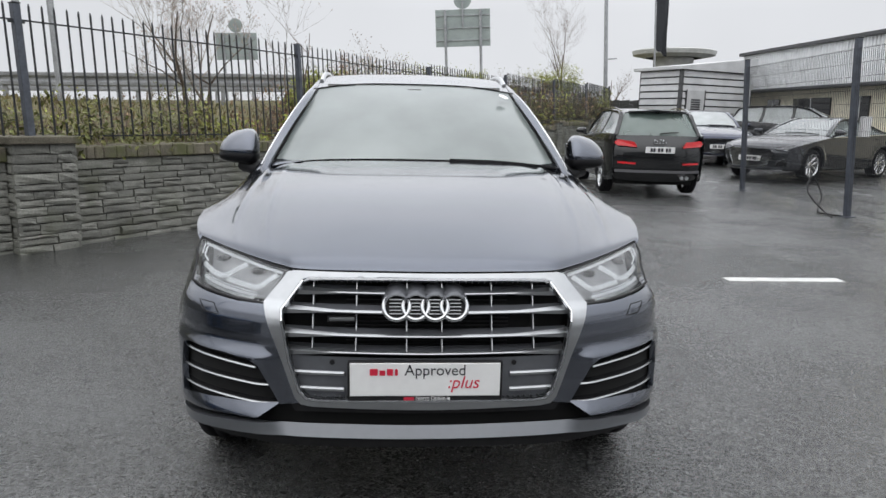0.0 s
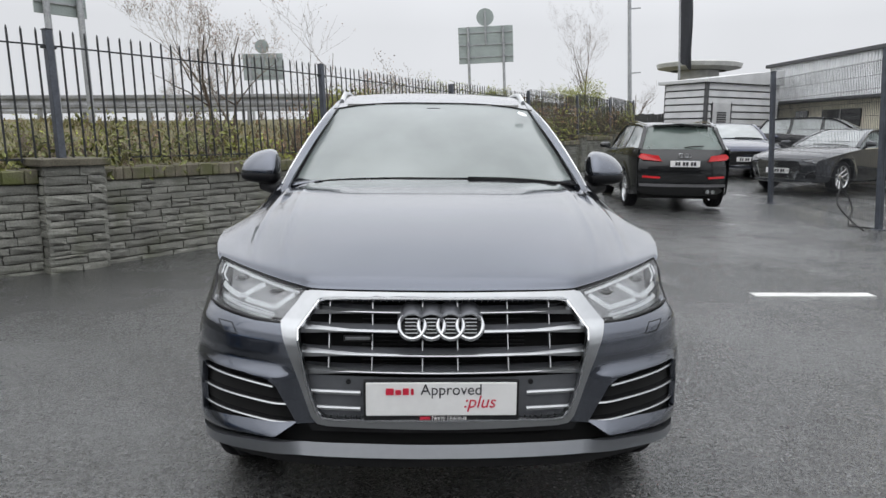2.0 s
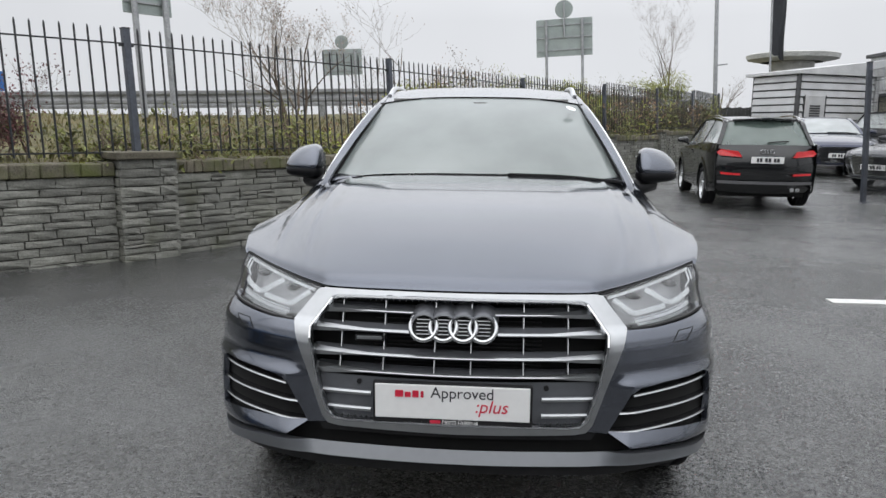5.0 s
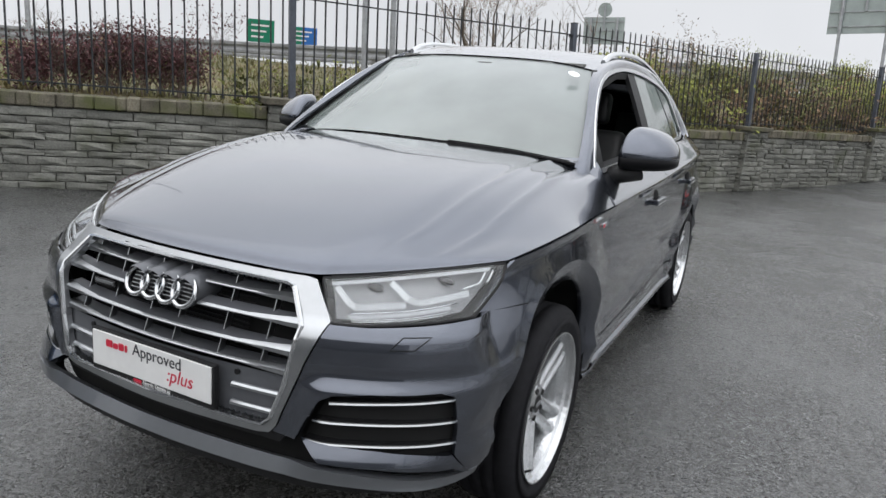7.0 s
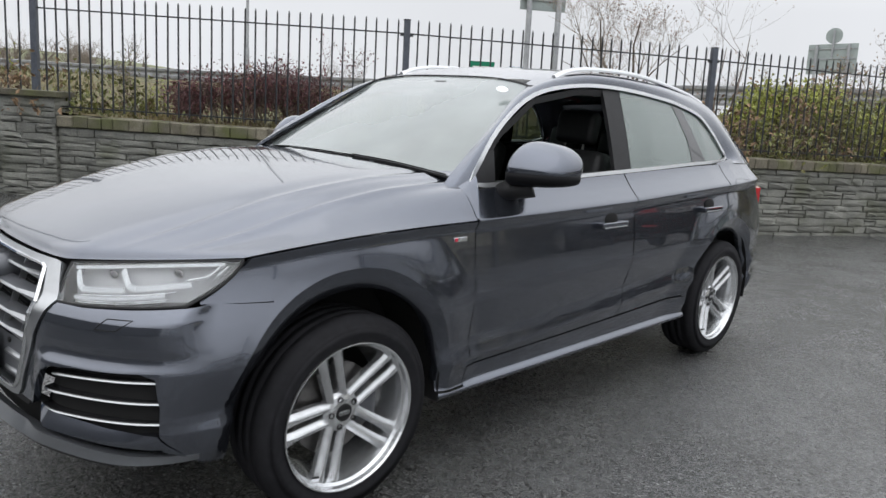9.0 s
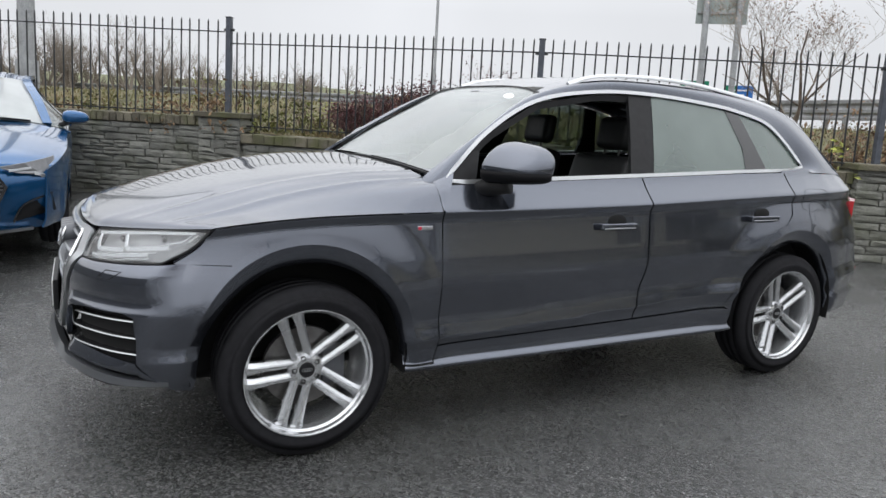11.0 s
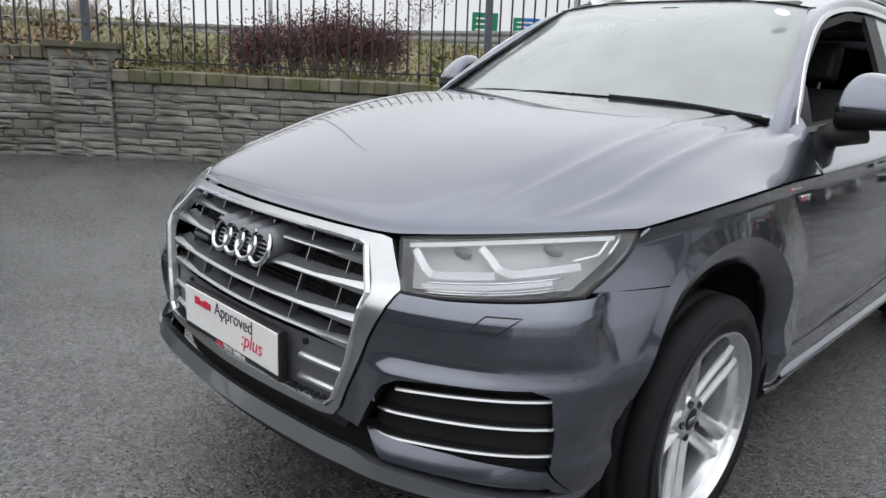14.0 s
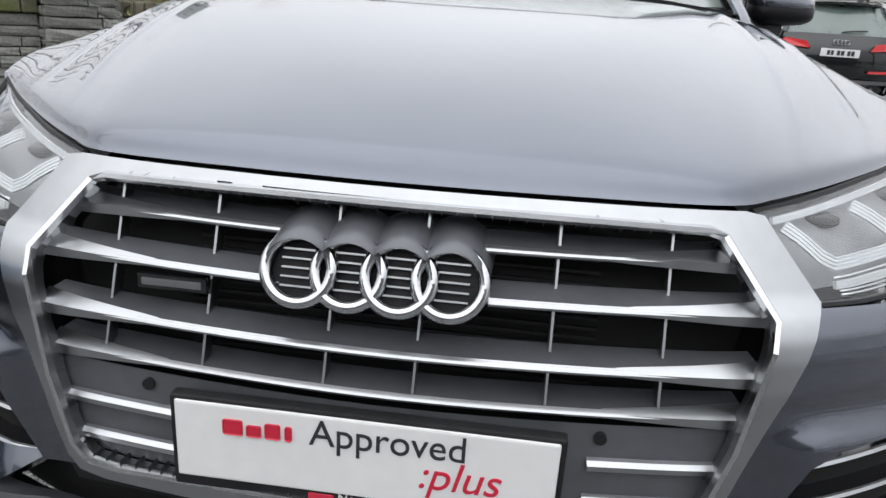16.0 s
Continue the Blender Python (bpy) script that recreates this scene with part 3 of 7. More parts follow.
def text_mesh(name, body, width, material, parent, m, label="", align="LEFT", shear=0.0):
    cu = bpy.data.curves.new(name, "FONT")
    cu.body = body
    cu.size = 0.05
    cu.align_x = align
    cu.shear = shear
    cu.extrude = 0.0006
    tmp = bpy.data.objects.new(name, cu)
    scene.collection.objects.link(tmp)
    me = bpy.data.meshes.new_from_object(tmp.evaluated_get(bpy.context.evaluated_depsgraph_get()))
    bpy.data.objects.remove(tmp)
    me.materials.clear()
    me.materials.append(material)
    xs = [v.co.x for v in me.vertices]
    k = width / (max(xs) - min(xs))
    me.transform(Matrix.Diagonal((k, k, 1, 1)) @ Matrix.Translation((-min(xs), 0, 0)))
    return part(name, me, None, parent, label, m=m)


def circle_section(r, n=8):
    return [(r * math.cos(2 * math.pi * k / n), r * math.sin(2 * math.pi * k / n)) for k in range(n)]


def rect_section(w, h):
    return [(-w / 2, -h / 2), (w / 2, -h / 2), (w / 2, h / 2), (-w / 2, h / 2)]

# ---------------------------------------------------------------- materials of the cars
PAINT = mat("grey_metallic_paint", (0.100, 0.110, 0.134), 0.17, metal=0.9, var=0.02, scale=1.5, coat=1.0, flake=0.04, bump=0.00006, bscale=160)
PAINT.node_tree.nodes["Principled BSDF"].inputs["Coat IOR"].default_value = 1.52
CHROME = mat("bright_chrome", (0.82, 0.83, 0.84), 0.10, metal=1.0, var=0.03, scale=8)
RING_CHROME = mat("emblem_chrome", (0.60, 0.61, 0.62), 0.07, metal=1.0, var=0.03, scale=8)
SATIN = mat("satin_silver_trim", (0.41, 0.42, 0.43), 0.28, metal=1.0, var=0.04, scale=8)
SATIN_BRIGHT = mat("bright_satin_trim", (0.62, 0.63, 0.64), 0.2, metal=1.0, var=0.04, scale=8)
RAIL = mat("satin_aluminium_rail", (0.66, 0.67, 0.68), 0.30, metal=0.8, var=0.04, scale=8)
GUNMETAL = mat("grille_grey_plastic", (0.105, 0.109, 0.119), 0.32, metal=0.3, var=0.08, scale=9)
BLACK_GLOSS = mat("gloss_black_trim", (0.012, 0.012, 0.013), 0.12, var=0.0, coat=0.6)
BLACK_PLASTIC = mat("black_plastic", (0.014, 0.014, 0.015), 0.5, spec=0.3, var=0.15, scale=20, bump=0.0005, bscale=400)
# near black: stands in for shade in gaps and recesses, and colours dark linings
DARK_VOID = mat("shade_and_lining_black", (0.008, 0.008, 0.008), 0.9, var=0.1)
RUBBER = mat("tyre_rubber", (0.015, 0.015, 0.017), 0.75, spec=0.2, var=0.2, scale=14, bump=0.0006, bscale=250, rvar=0.12)
ALLOY = mat("silver_alloy_lacquer", (0.62, 0.63, 0.64), 0.26, metal=0.85, var=0.05, scale=12, coat=0.5, second=((0.28, 0.26, 0.23), 0.66, 0.85, 14))
STEEL = mat("brake_disc_steel", (0.16, 0.155, 0.15), 0.42, metal=0.9, var=0.12, scale=20)
LEATHER = mat("black_seat_leather", (0.018, 0.018, 0.019), 0.48, var=0.15, scale=30, bump=0.0006, bscale=300)
PLATE_WHITE = mat("white_plate_plastic", (0.74, 0.74, 0.73), 0.35, var=0.03, scale=6, coat=0.3)
PLATE_RED = mat("plate_red_print", (0.55, 0.02, 0.05), 0.4, var=0.03)
PLATE_BLACK = mat("plate_dark_print", (0.03, 0.03, 0.035), 0.4, var=0.03)
LAMP_WHITE = mat("lamp_light_guide", (0.62, 0.64, 0.66), 0.22, var=0.03, scale=20, coat=0.5)
MIRROR_BLACK = mat("mirror_shell_black", (0.006, 0.006, 0.007), 0.4, var=0.05, spec=0.15)
LAMP_BAND = mat("frosted_light_guide", (0.74, 0.75, 0.76), 0.35, var=0.06, scale=30, coat=0.4)
LAMP_BOWL = mat("lamp_reflector_grey", (0.24, 0.243, 0.25), 0.4, metal=0.15, var=0.1, scale=25)
RED_LENS = mat("red_lamp_lens", (0.60, 0.02, 0.025), 0.15, var=0.12, scale=30, coat=1.0)
STICKER = mat("white_sticker", (0.8, 0.8, 0.8), 0.5, var=0.03)


def glass_mat(name, tint, mist, rough=0.06, film=(0.47, 0.55, 0.53)):
    """Wet car glass: clear glass under a thin film of fine drops; the film's colour can also carry reflected sky."""
    m = bpy.data.materials.new(name)
    m.use_nodes = True
    n, l = m.node_tree.nodes, m.node_tree.links
    out = n["Material Output"]
    p = n["Principled BSDF"]
    p.inputs["Base Color"].default_value = (*film, 1)
    p.inputs["Roughness"].default_value = 0.25
    p.inputs["Coat Weight"].default_value = 1.0
    p.inputs["Coat Roughness"].default_value = rough
    tr = n.new("ShaderNodeBsdfTransparent")
    tr.inputs[0].default_value = (*tint, 1)
    gl = n.new("ShaderNodeBsdfGlossy")
    gl.inputs["Roughness"].default_value = rough
    lw = n.new("ShaderNodeLayerWeight")
    lw.inputs[0].default_value = 0.5
    pw = n.new("ShaderNodeMath")
    pw.operation = "POWER"
    pw.inputs[1].default_value = 5.0
    l.new(lw.outputs["Facing"], pw.inputs[0])
    fr = n.new("ShaderNodeMapRange")
    fr.inputs[3].default_value, fr.inputs[4].default_value = 0.05, 1.0
    l.new(pw.outputs[0], fr.inputs[0])
    clear = n.new("ShaderNodeMixShader")
    l.new(fr.outputs[0], clear.inputs[0])
    l.new(tr.outputs[0], clear.inputs[1])
    l.new(gl.outputs[0], clear.inputs[2])
    geo = n.new("ShaderNodeNewGeometry")
    a = n.new("ShaderNodeTexNoise")
    a.inputs["Scale"].default_value = 2.2
    a.inputs["Detail"].default_value = 4
    l.new(geo.outputs["Position"], a.inputs["Vector"])
    mr = n.new("ShaderNodeMapRange")
    mr.inputs[1].default_value, mr.inputs[2].default_value = 0.3, 0.7
    mr.inputs[3].default_value, mr.inputs[4].default_value = mist * 0.85, mist * 1.12
    l.new(a.outputs[0], mr.inputs[0])
    mix = n.new("ShaderNodeMixShader")
    l.new(mr.outputs[0], mix.inputs[0])
    l.new(clear.outputs[0], mix.inputs[1])
    l.new(p.outputs[0], mix.inputs[2])
    l.new(mix.outputs[0], out.inputs[0])
    return m


# screen and side films are fine drops plus reflected sky, both given as colour
SCREEN_GLASS = glass_mat("misted_sky_toned_windscreen", (0.58, 0.64, 0.62), 0.72, film=(0.255, 0.288, 0.278))
SIDE_GLASS = glass_mat("wet_side_glass", (0.60, 0.72, 0.66), 0.66, film=(0.160, 0.208, 0.188))
CLEAR_GLASS = glass_mat("clear_side_glass", (0.80, 0.84, 0.82), 0.06)
LENS_GLASS = glass_mat("clear_lamp_lens", (0.97, 0.98, 0.98), 0.04, film=(0.74, 0.75, 0.77))

# ---------------------------------------------------------------- the grey estate car: side surface
WF, WR, WZ = 0.885, 3.704, 0.362


def soft_table(xs, ys, width):
    """A table whose corners are rounded off over a width."""
    n = 900
    x = np.linspace(xs[0] - width, xs[-1] + width, n)
    k = max(3, int(width / (x[1] - x[0])) | 1)
    h = np.hanning(k + 2)[1:-1]
    y = np.convolve(np.pad(np.interp(x, xs, ys), k // 2, mode="edge"), h / h.sum(), "valid")
    return lambda q: float(np.interp(q, x, y))


SHOULDER = soft_table([0.3, 0.536, 0.75, 0.95, 1.45, 1.98, 2.55, 3.45, 4.06, 4.5], [0.90, 0.935, 0.97, 0.985, 0.992, 1.0, 1.012, 1.05, 1.07, 1.08], 0.3)
ABOVE = soft_table([-0.04, 0, 0.012, 0.03, 0.06, 0.10, 0.14, 0.2], [0.90, 0.893, 0.884, 0.866, 0.838, 0.806, 0.782, 0.752], 0.016)
NOSE_IN = soft_table([0.0, 0.2, 0.30, 0.42, 0.53, 0.7, 0.9, 1.2], [-0.4, -0.2, -0.15, -0.10, -0.067, -0.03, -0.008, 0.0], 0.12)
TAIL_IN = soft_table([3.5, 3.8, 4.0, 4.15, 4.25, 4.33, 4.42], [0, -0.008, -0.024, -0.050, -0.084, -0.130, -0.21], 0.10)
# each wheel arch: half width and height of its edge and of the crease round it
ARCHES = {WF: (0.415, 0.440, 0.464, 0.515), WR: (0.415, 0.418, 0.464, 0.500)}


def flare(y, z, c):
    """How far the body swells round the wheel at c: most at the crease, tucked in towards the arch's edge."""
    a0, t0, a1, t1 = ARCHES[c]
    dz = max(0.0, z - WZ)
    edge, crease = math.hypot((y - c) / a0, dz / t0), math.hypot((y - c) / a1, dz / t1)
    if crease < 1:
        k = max(-0.3, (edge - 1) / max(1e-6, edge - crease))
        return 0.028 - 0.036 * (1 - k)
    return 0.028 * (1 - smooth01((crease - 1) / 0.42))



def shoulder(y):
    return SHOULDER(y)


def belt(y):
    return lerp_table(y, [1.3, 1.51, 2.54, 3.36, 3.8, 4.4], [1.10, 1.108, 1.146, 1.178, 1.188, 1.19])


def smooth01(t):
    t = min(1.0, max(0.0, t))
    return t * t * (3 - 2 * t)


PROF_Z = [0.27, 0.298, 0.306, 0.313, 0.322, 0.332, 0.342, 0.37, 0.405, 0.43, 0.448, 0.50, 0.535, 0.62, 0.68, 0.72, 0.80, 0.92, 0.954, 0.963, 0.992, 1.0]
PROF_X = [0.85, 0.872, 0.884, 0.889, 0.889, 0.880, 0.867, 0.866, 0.870, 0.880, 0.889, 0.877, 0.8735, 0.890, 0.9005, 0.902, 0.8955, 0.881, 0.8765, 0.8765, 0.8925, 0.893]
_pz = np.linspace(0.25, 1.02, 300)
_px = np.convolve(np.pad(np.interp(_pz, PROF_Z, PROF_X), 2, mode="edge"), np.hanning(7)[1:-1] / np.hanning(7)[1:-1].sum(), "valid")


def side_x(y, z):
    """How far out the car's flank lies at (y, z), up to the belt line."""
    zs = shoulder(y)
    lift = 0.10 * smooth01((y - 1.5) / 1.7) * smooth01((z - 0.40) / 0.08) * (1 - smooth01((z - 0.55) / 0.3))
    if z <= zs:
        zz = z / zs if z > 0.55 else z * (1 - smooth01((z - 0.35) / 0.2)) + (z / zs) * smooth01((z - 0.35) / 0.2)
        zz = zz - lift * 0.6
        x = float(np.interp(zz, _pz, _px))
        ends = max(smooth01((1.27 - y) / 0.08), smooth01((y - 3.30) / 0.08))
        if ends and z < 0.448:
            x += ends * (float(np.interp(z, [0.27, 0.34, 0.448], [0.845, 0.868, 0.889])) - x)
    else:
        x = ABOVE(z - zs)
    low = 1 - smooth01((z - 0.60) / 0.28)
    x += NOSE_IN(y + 0.22 * low)
    x += TAIL_IN(y - lerp_table(z, [.36, .58, .69, .87, 1.04, 1.15], [.19, .21, .165, .10, .03, 0]) * smooth01((y - 3.9) / .3))
    for c in ARCHES:
        if abs(y - c) < 0.8:
            x += flare(y, z, c) * smooth01((z - 0.27) / 0.13)
    return x


def side_p(y, z):
    return (side_x(y, z), y, z)


def glass_x(y, z):
    d = z - belt(y)
    return 0.782 - 0.42 * d - 0.14 * d * abs(d) + lerp_table(y, [1.4, 1.6, 3.0, 3.6, 4.2, 4.5], [-0.012, 0, 0, -0.02, -0.09, -0.15])


def arch(c, a, b, k=0.0, n=26):
    """The outline round a wheel, from front to rear: (y, z) points from angle a to b in degrees, on the arch's edge (k = 0) or its crease (k = 1)."""
    a0, t0, a1, t1 = ARCHES[c]
    return [(c - (a0 + (a1 - a0) * k) * math.cos(radians(t)), WZ + (t0 + (t1 - t0) * k) * math.sin(radians(t))) for t in np.linspace(a, b, n)]


def build_estate():
    car = root("estate_car", "wet dark grey metallic family car with a chrome-framed grille on tarmac", "car")
    g = 0.0022

    def flank(name, poly, material=PAINT, fn=side_p, gap=g, flange=0.014, label="", du=0.035, dv=0.03):
        return pair(name, *trim(fn, shrink(poly, gap) if gap else poly, du, dv), material, car, flange, label)

    def panel(name, poly, du=0.02):
        """A body panel whose mesh rows follow the shoulder crease."""
        poly = shrink(poly, g)
        fine = []
        for a, b in zip(poly, poly[1:] + poly[:1]):
            k = max(1, int(math.hypot(a[0] - b[0], a[1] - b[1]) / 0.05))
            fine += [(a[0] + (b[0] - a[0]) * i / k, a[1] + (b[1] - a[1]) * i / k) for i in range(k)]
        rows = [0.24 + du * 0.9 * k for k in range(int(0.75 / (du * 0.9)) + 1)] + [0.988, 0.9945, 1.0, 1.0055, 1.012, 1.02, 1.035, 1.055, 1.08, 1.11, 1.14, 1.18, 1.22, 1.3]
        return pair(name, *trim(lambda y, v: side_p(y, v * shoulder(y)), [(y, z / shoulder(y)) for y, z in fine], du, 0.02, rows=rows), PAINT, car, 0.014)

    # front wing
    top_edge = [(y, shoulder(y) - 0.003) for y in np.linspace(0.545, 1.452, 26)]
    wing = top_edge[::-1] + [(0.522, 0.905), (0.492, 0.882), (0.45, 0.846), (0.40, 0.812), (0.40, 0.801), (0.845, 0.801)] + arch(WF, 86.0, 180, n=34) + [(1.302, 0.335), (1.44, 0.335), (1.456, 0.41)]
    panel("front_wing", wing, 0.01)
    # doors
    door_f = [(1.458, 0.41), (2.558, 0.432), (2.597, 0.68), (2.602, 0.9)] + [(y, belt(y) - 0.012) for y in np.linspace(2.604, 1.488, 24)] + [(1.47, 1.06), (1.454, 0.99), (1.452, 0.8)]
    panel("front_door", door_f)
    rear_cut = [(3.19, 0.447), (3.225, 0.52)] + arch(WR, 10, 74, 1.3, 12) + [(3.645, 0.945), (3.655, 1.04), (3.66, belt(3.66) - 0.012)]
    door_r = [(2.562, 0.432)] + rear_cut + [(y, belt(y) - 0.012) for y in np.linspace(3.65, 2.608, 20)] + [(2.606, 0.9), (2.601, 0.68)]
    panel("rear_door", door_r, 0.012)
    # sill and quarter
    flank("sill", [(1.305, 0.304), (3.275, 0.304), (3.27, 0.42), (3.19, 0.443), (2.56, 0.428), (1.458, 0.406), (1.44, 0.331), (1.305, 0.331)], dv=0.0045)
    quarter = arch(WR, 0, 180, n=34) + [(4.20, 0.315), (4.42, 0.335), (4.52, 0.39), (4.575, 0.60), (4.455, 0.9), (4.36, 1.05), (4.245, 1.164), (4.05, 1.168), (3.86, 1.174)] + [(3.665, belt(3.66) - 0.014), (3.66, 1.04), (3.65, 0.945)] + arch(WR, 74, 10, 1.34, 12) + [(3.23, 0.52), (3.193, 0.447), (3.258, 0.42)]
    panel("rear_quarter", quarter, 0.012)
    # near-black sheet behind the panels, its colour standing in for shade in the gaps
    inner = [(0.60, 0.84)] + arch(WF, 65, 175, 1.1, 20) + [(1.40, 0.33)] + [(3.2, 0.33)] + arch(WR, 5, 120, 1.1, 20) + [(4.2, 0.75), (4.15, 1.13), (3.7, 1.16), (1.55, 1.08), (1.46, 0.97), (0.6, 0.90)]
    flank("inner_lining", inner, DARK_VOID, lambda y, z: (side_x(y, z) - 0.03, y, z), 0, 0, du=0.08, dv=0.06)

    # bonnet
    bonnet = [
        [(0, .112, .892), (.22, .122, .892), (.40, .152, .890), (.475, .200, .893), (.585, .292, .903), (.71, .413, .917), (.815, .53, .931)],
        [(0, .17, .935), (.22, .18, .935), (.40, .205, .931), (.49, .258, .931), (.605, .355, .936), (.73, .47, .939), (.826, .575, .938)],
        [(0, .40, 1.016), (.22, .41, 1.016), (.41, .44, 1.011), (.54, .49, 1.004), (.655, .565, .993), (.772, .64, .972), (.846, .70, .957)],
        [(0, .72, 1.092), (.23, .72, 1.091), (.43, .74, 1.085), (.565, .775, 1.077), (.68, .82, 1.058), (.79, .87, 1.020), (.866, .90, .980)],
        [(0, 1.08, 1.143), (.24, 1.08, 1.142), (.45, 1.09, 1.136), (.59, 1.105, 1.127), (.695, 1.13, 1.106), (.80, 1.155, 1.055), (.884, 1.18, .990)],
        [(0, 1.37, 1.160), (.25, 1.38, 1.159), (.47, 1.395, 1.152), (.615, 1.415, 1.142), (.705, 1.43, 1.122), (.80, 1.44, 1.068), (.887, 1.448, .995)],
    ]
    for row in bonnet[1:]:
        y = row[-1][1]
        row[-1] = (side_x(y, shoulder(y)) - 0.0045, y, shoulder(y) + 0.0005)
    bonnet[5][5] = (.812, 1.447, 1.086)
    bonnet[5][4] = (.718, 1.446, 1.121)
    V, N, F = net_grid(mirrored(bonnet), 12, 12)
    # two soft pressed creases on each side
    m, P3 = 12 * 12 + 1, V.reshape(-1, 12 * 12 + 1, 3)
    for i in range(P3.shape[0]):
        v = i / 12
        for j in range(m):
            u = abs(j / 12 - 6)
            for c, h in ((3.0 + 0.10 * (5 - v), 0.013), (4.05 + 0.12 * (5 - v), 0.020)):
                d = (u - c) / 0.55
                P3[i, j, 2] += h * smooth01((v - 0.6) / 1.4) * (math.exp(-2.2 * abs(d)) - math.exp(-d * d * 1.2)) * (1 if d < 0 else 0.8)
    N = np.cross(np.gradient(P3, axis=1), np.gradient(P3, axis=0)).reshape(-1, 3)
    part("bonnet", skin_mesh("bonnet", V, N, F, PAINT, 0.02), None, car)
    # windscreen, cowl, roof
    screen = [
        [(0, 1.425, 1.168), (.25, 1.432, 1.166), (.50, 1.452, 1.155), (.728, 1.500, 1.126)],
        [(0, 1.66, 1.312), (.25, 1.665, 1.310), (.47, 1.676, 1.298), (.676, 1.712, 1.267)],
        [(0, 1.90, 1.446), (.25, 1.905, 1.444), (.44, 1.908, 1.430), (.619, 1.922, 1.402)],
        [(0, 2.135, 1.556), (.25, 2.13, 1.553), (.42, 2.118, 1.540), (.566, 2.096, 1.517)],
    ]
    V, N, F = net_grid(mirrored(screen), 6, 8)
    part("windscreen", skin_mesh("windscreen", V, N, F, SCREEN_GLASS, 0.0), None, car, "misted wet windscreen")
    corner = [[(.56, 1.428, 1.150), (.70, 1.449, 1.124), (.812, 1.449, 1.0855), (.886, 1.4505, .998)],
              [(.58, 1.450, 1.151), (.72, 1.474, 1.133), (.808, 1.474, 1.094), (.888, 1.4530, .999)],
              [(.60, 1.470, 1.150), (.735, 1.505, 1.138), (.799, 1.508, 1.110), (.8885, 1.4565, .999)],
              [(.62, 1.478, 1.149), (.730, 1.545, 1.153), (.785, 1.540, 1.132), (.8885, 1.4575, .9995)]]
    V, N, F = net_grid(np.array(corner), 6, 4)
    N = np.where((N[:, 2] < 0)[:, None], -N, N)
    pair("wing_corner", V, N, F, PAINT, car, 0.02)
    edge = [p for p in mirrored(screen)[0] if abs(p[0]) < .6]
    swept("cowl", smooth_line([(p[0] * 1.03, p[1] - 0.03, p[2] - 0.028) for p in edge], 3), rect_section(0.10, 0.02), BLACK_PLASTIC, car)
    for s in (1, -1):
        side = smooth_line([(s * (row[3][0] - .004), row[3][1], row[3][2] + .003) for row in screen], 5)
        swept("windscreen_seal", side, rect_section(.026, .010), BLACK_PLASTIC, car)
    rim = smooth_line(mirrored(screen)[3], 3)
    swept("windscreen_header", [(p[0], p[1] + 0.006, p[2] + 0.002) for p in rim], rect_section(0.022, 0.008), BLACK_GLOSS, car)
    roof_edge = [(.724, 1.440, 1.134), (.651, 1.73, 1.316), (.566, 2.06, 1.508), (.562, 2.43, 1.598), (.570, 2.80, 1.613), (.572, 3.21, 1.600), (.570, 3.47, 1.577), (.576, 3.74, 1.536), (.596, 3.93, 1.474), (.668, 4.10, 1.320), (.745, 4.235, 1.160)]
    roof = [
        [(0, 2.14, 1.562), (.25, 2.135, 1.559), (.43, 2.122, 1.546), (.563, 2.098, 1.521)],
        [(0, 2.43, 1.626), (.26, 2.43, 1.622), (.44, 2.43, 1.611), (.562, 2.43, 1.598)],
        [(0, 2.80, 1.642), (.27, 2.80, 1.638), (.46, 2.80, 1.629), (.570, 2.80, 1.613)],
        [(0, 3.21, 1.634), (.27, 3.21, 1.630), (.46, 3.21, 1.619), (.572, 3.21, 1.600)],
        [(0, 3.6, 1.606), (.27, 3.57, 1.602), (.45, 3.53, 1.592), (.570, 3.47, 1.577)],
        [(0, 4.05, 1.556), (.27, 4.0, 1.550), (.44, 3.90, 1.544), (.576, 3.74, 1.536)],
        [(0, 4.25, 1.520), (.27, 4.22, 1.512), (.44, 4.12, 1.497), (.596, 3.93, 1.474)],
    ]
    V, N, F = net_grid(mirrored(roof), 6, 6)
    part("roof", skin_mesh("roof", V, N, F, PAINT, 0.01), None, car)
    # side frame between the window opening and the roof
    dlo_top = [(1.50, 1.112), (1.75, 1.322), (2.06, 1.480), (2.43, 1.543), (2.80, 1.551), (3.21, 1.523), (3.42, 1.495), (3.64, 1.442), (3.775, 1.347), (3.905, 1.205)]
    rows = []
    for (y, z), e in zip(dlo_top, roof_edge):
        a = np.array((glass_x(y, z) + 0.004, y, z))
        e = np.array(e)
        mid = (a + e) / 2 + np.array((0.008, -0.006, 0.009))
        rows.append([a, mid, e])
    e = np.array(roof_edge[-1])
    rows.append([np.array((side_x(3.905, 1.176) + 0.001, 3.905, 1.176)), np.array((side_x(4.07, 1.170) + 0.002, 4.07, 1.170)), e])
    rows[8][1] += (0.012, 0, 0)
    rows[9][1] += (0.020, 0, 0)
    # the foot of the pillar runs down into the wing
    rows.insert(0, [p + np.array((0.004, -0.055, -0.085)) for p in rows[0]])
    V, N, F = net_grid(np.array(rows), 6, 6)
    pair("roof_frame", V, -N if N[len(N) // 2][0] < 0 else N, [f[::-1] for f in F] if N[len(N) // 2][0] < 0 else F, PAINT, car, 0.012)
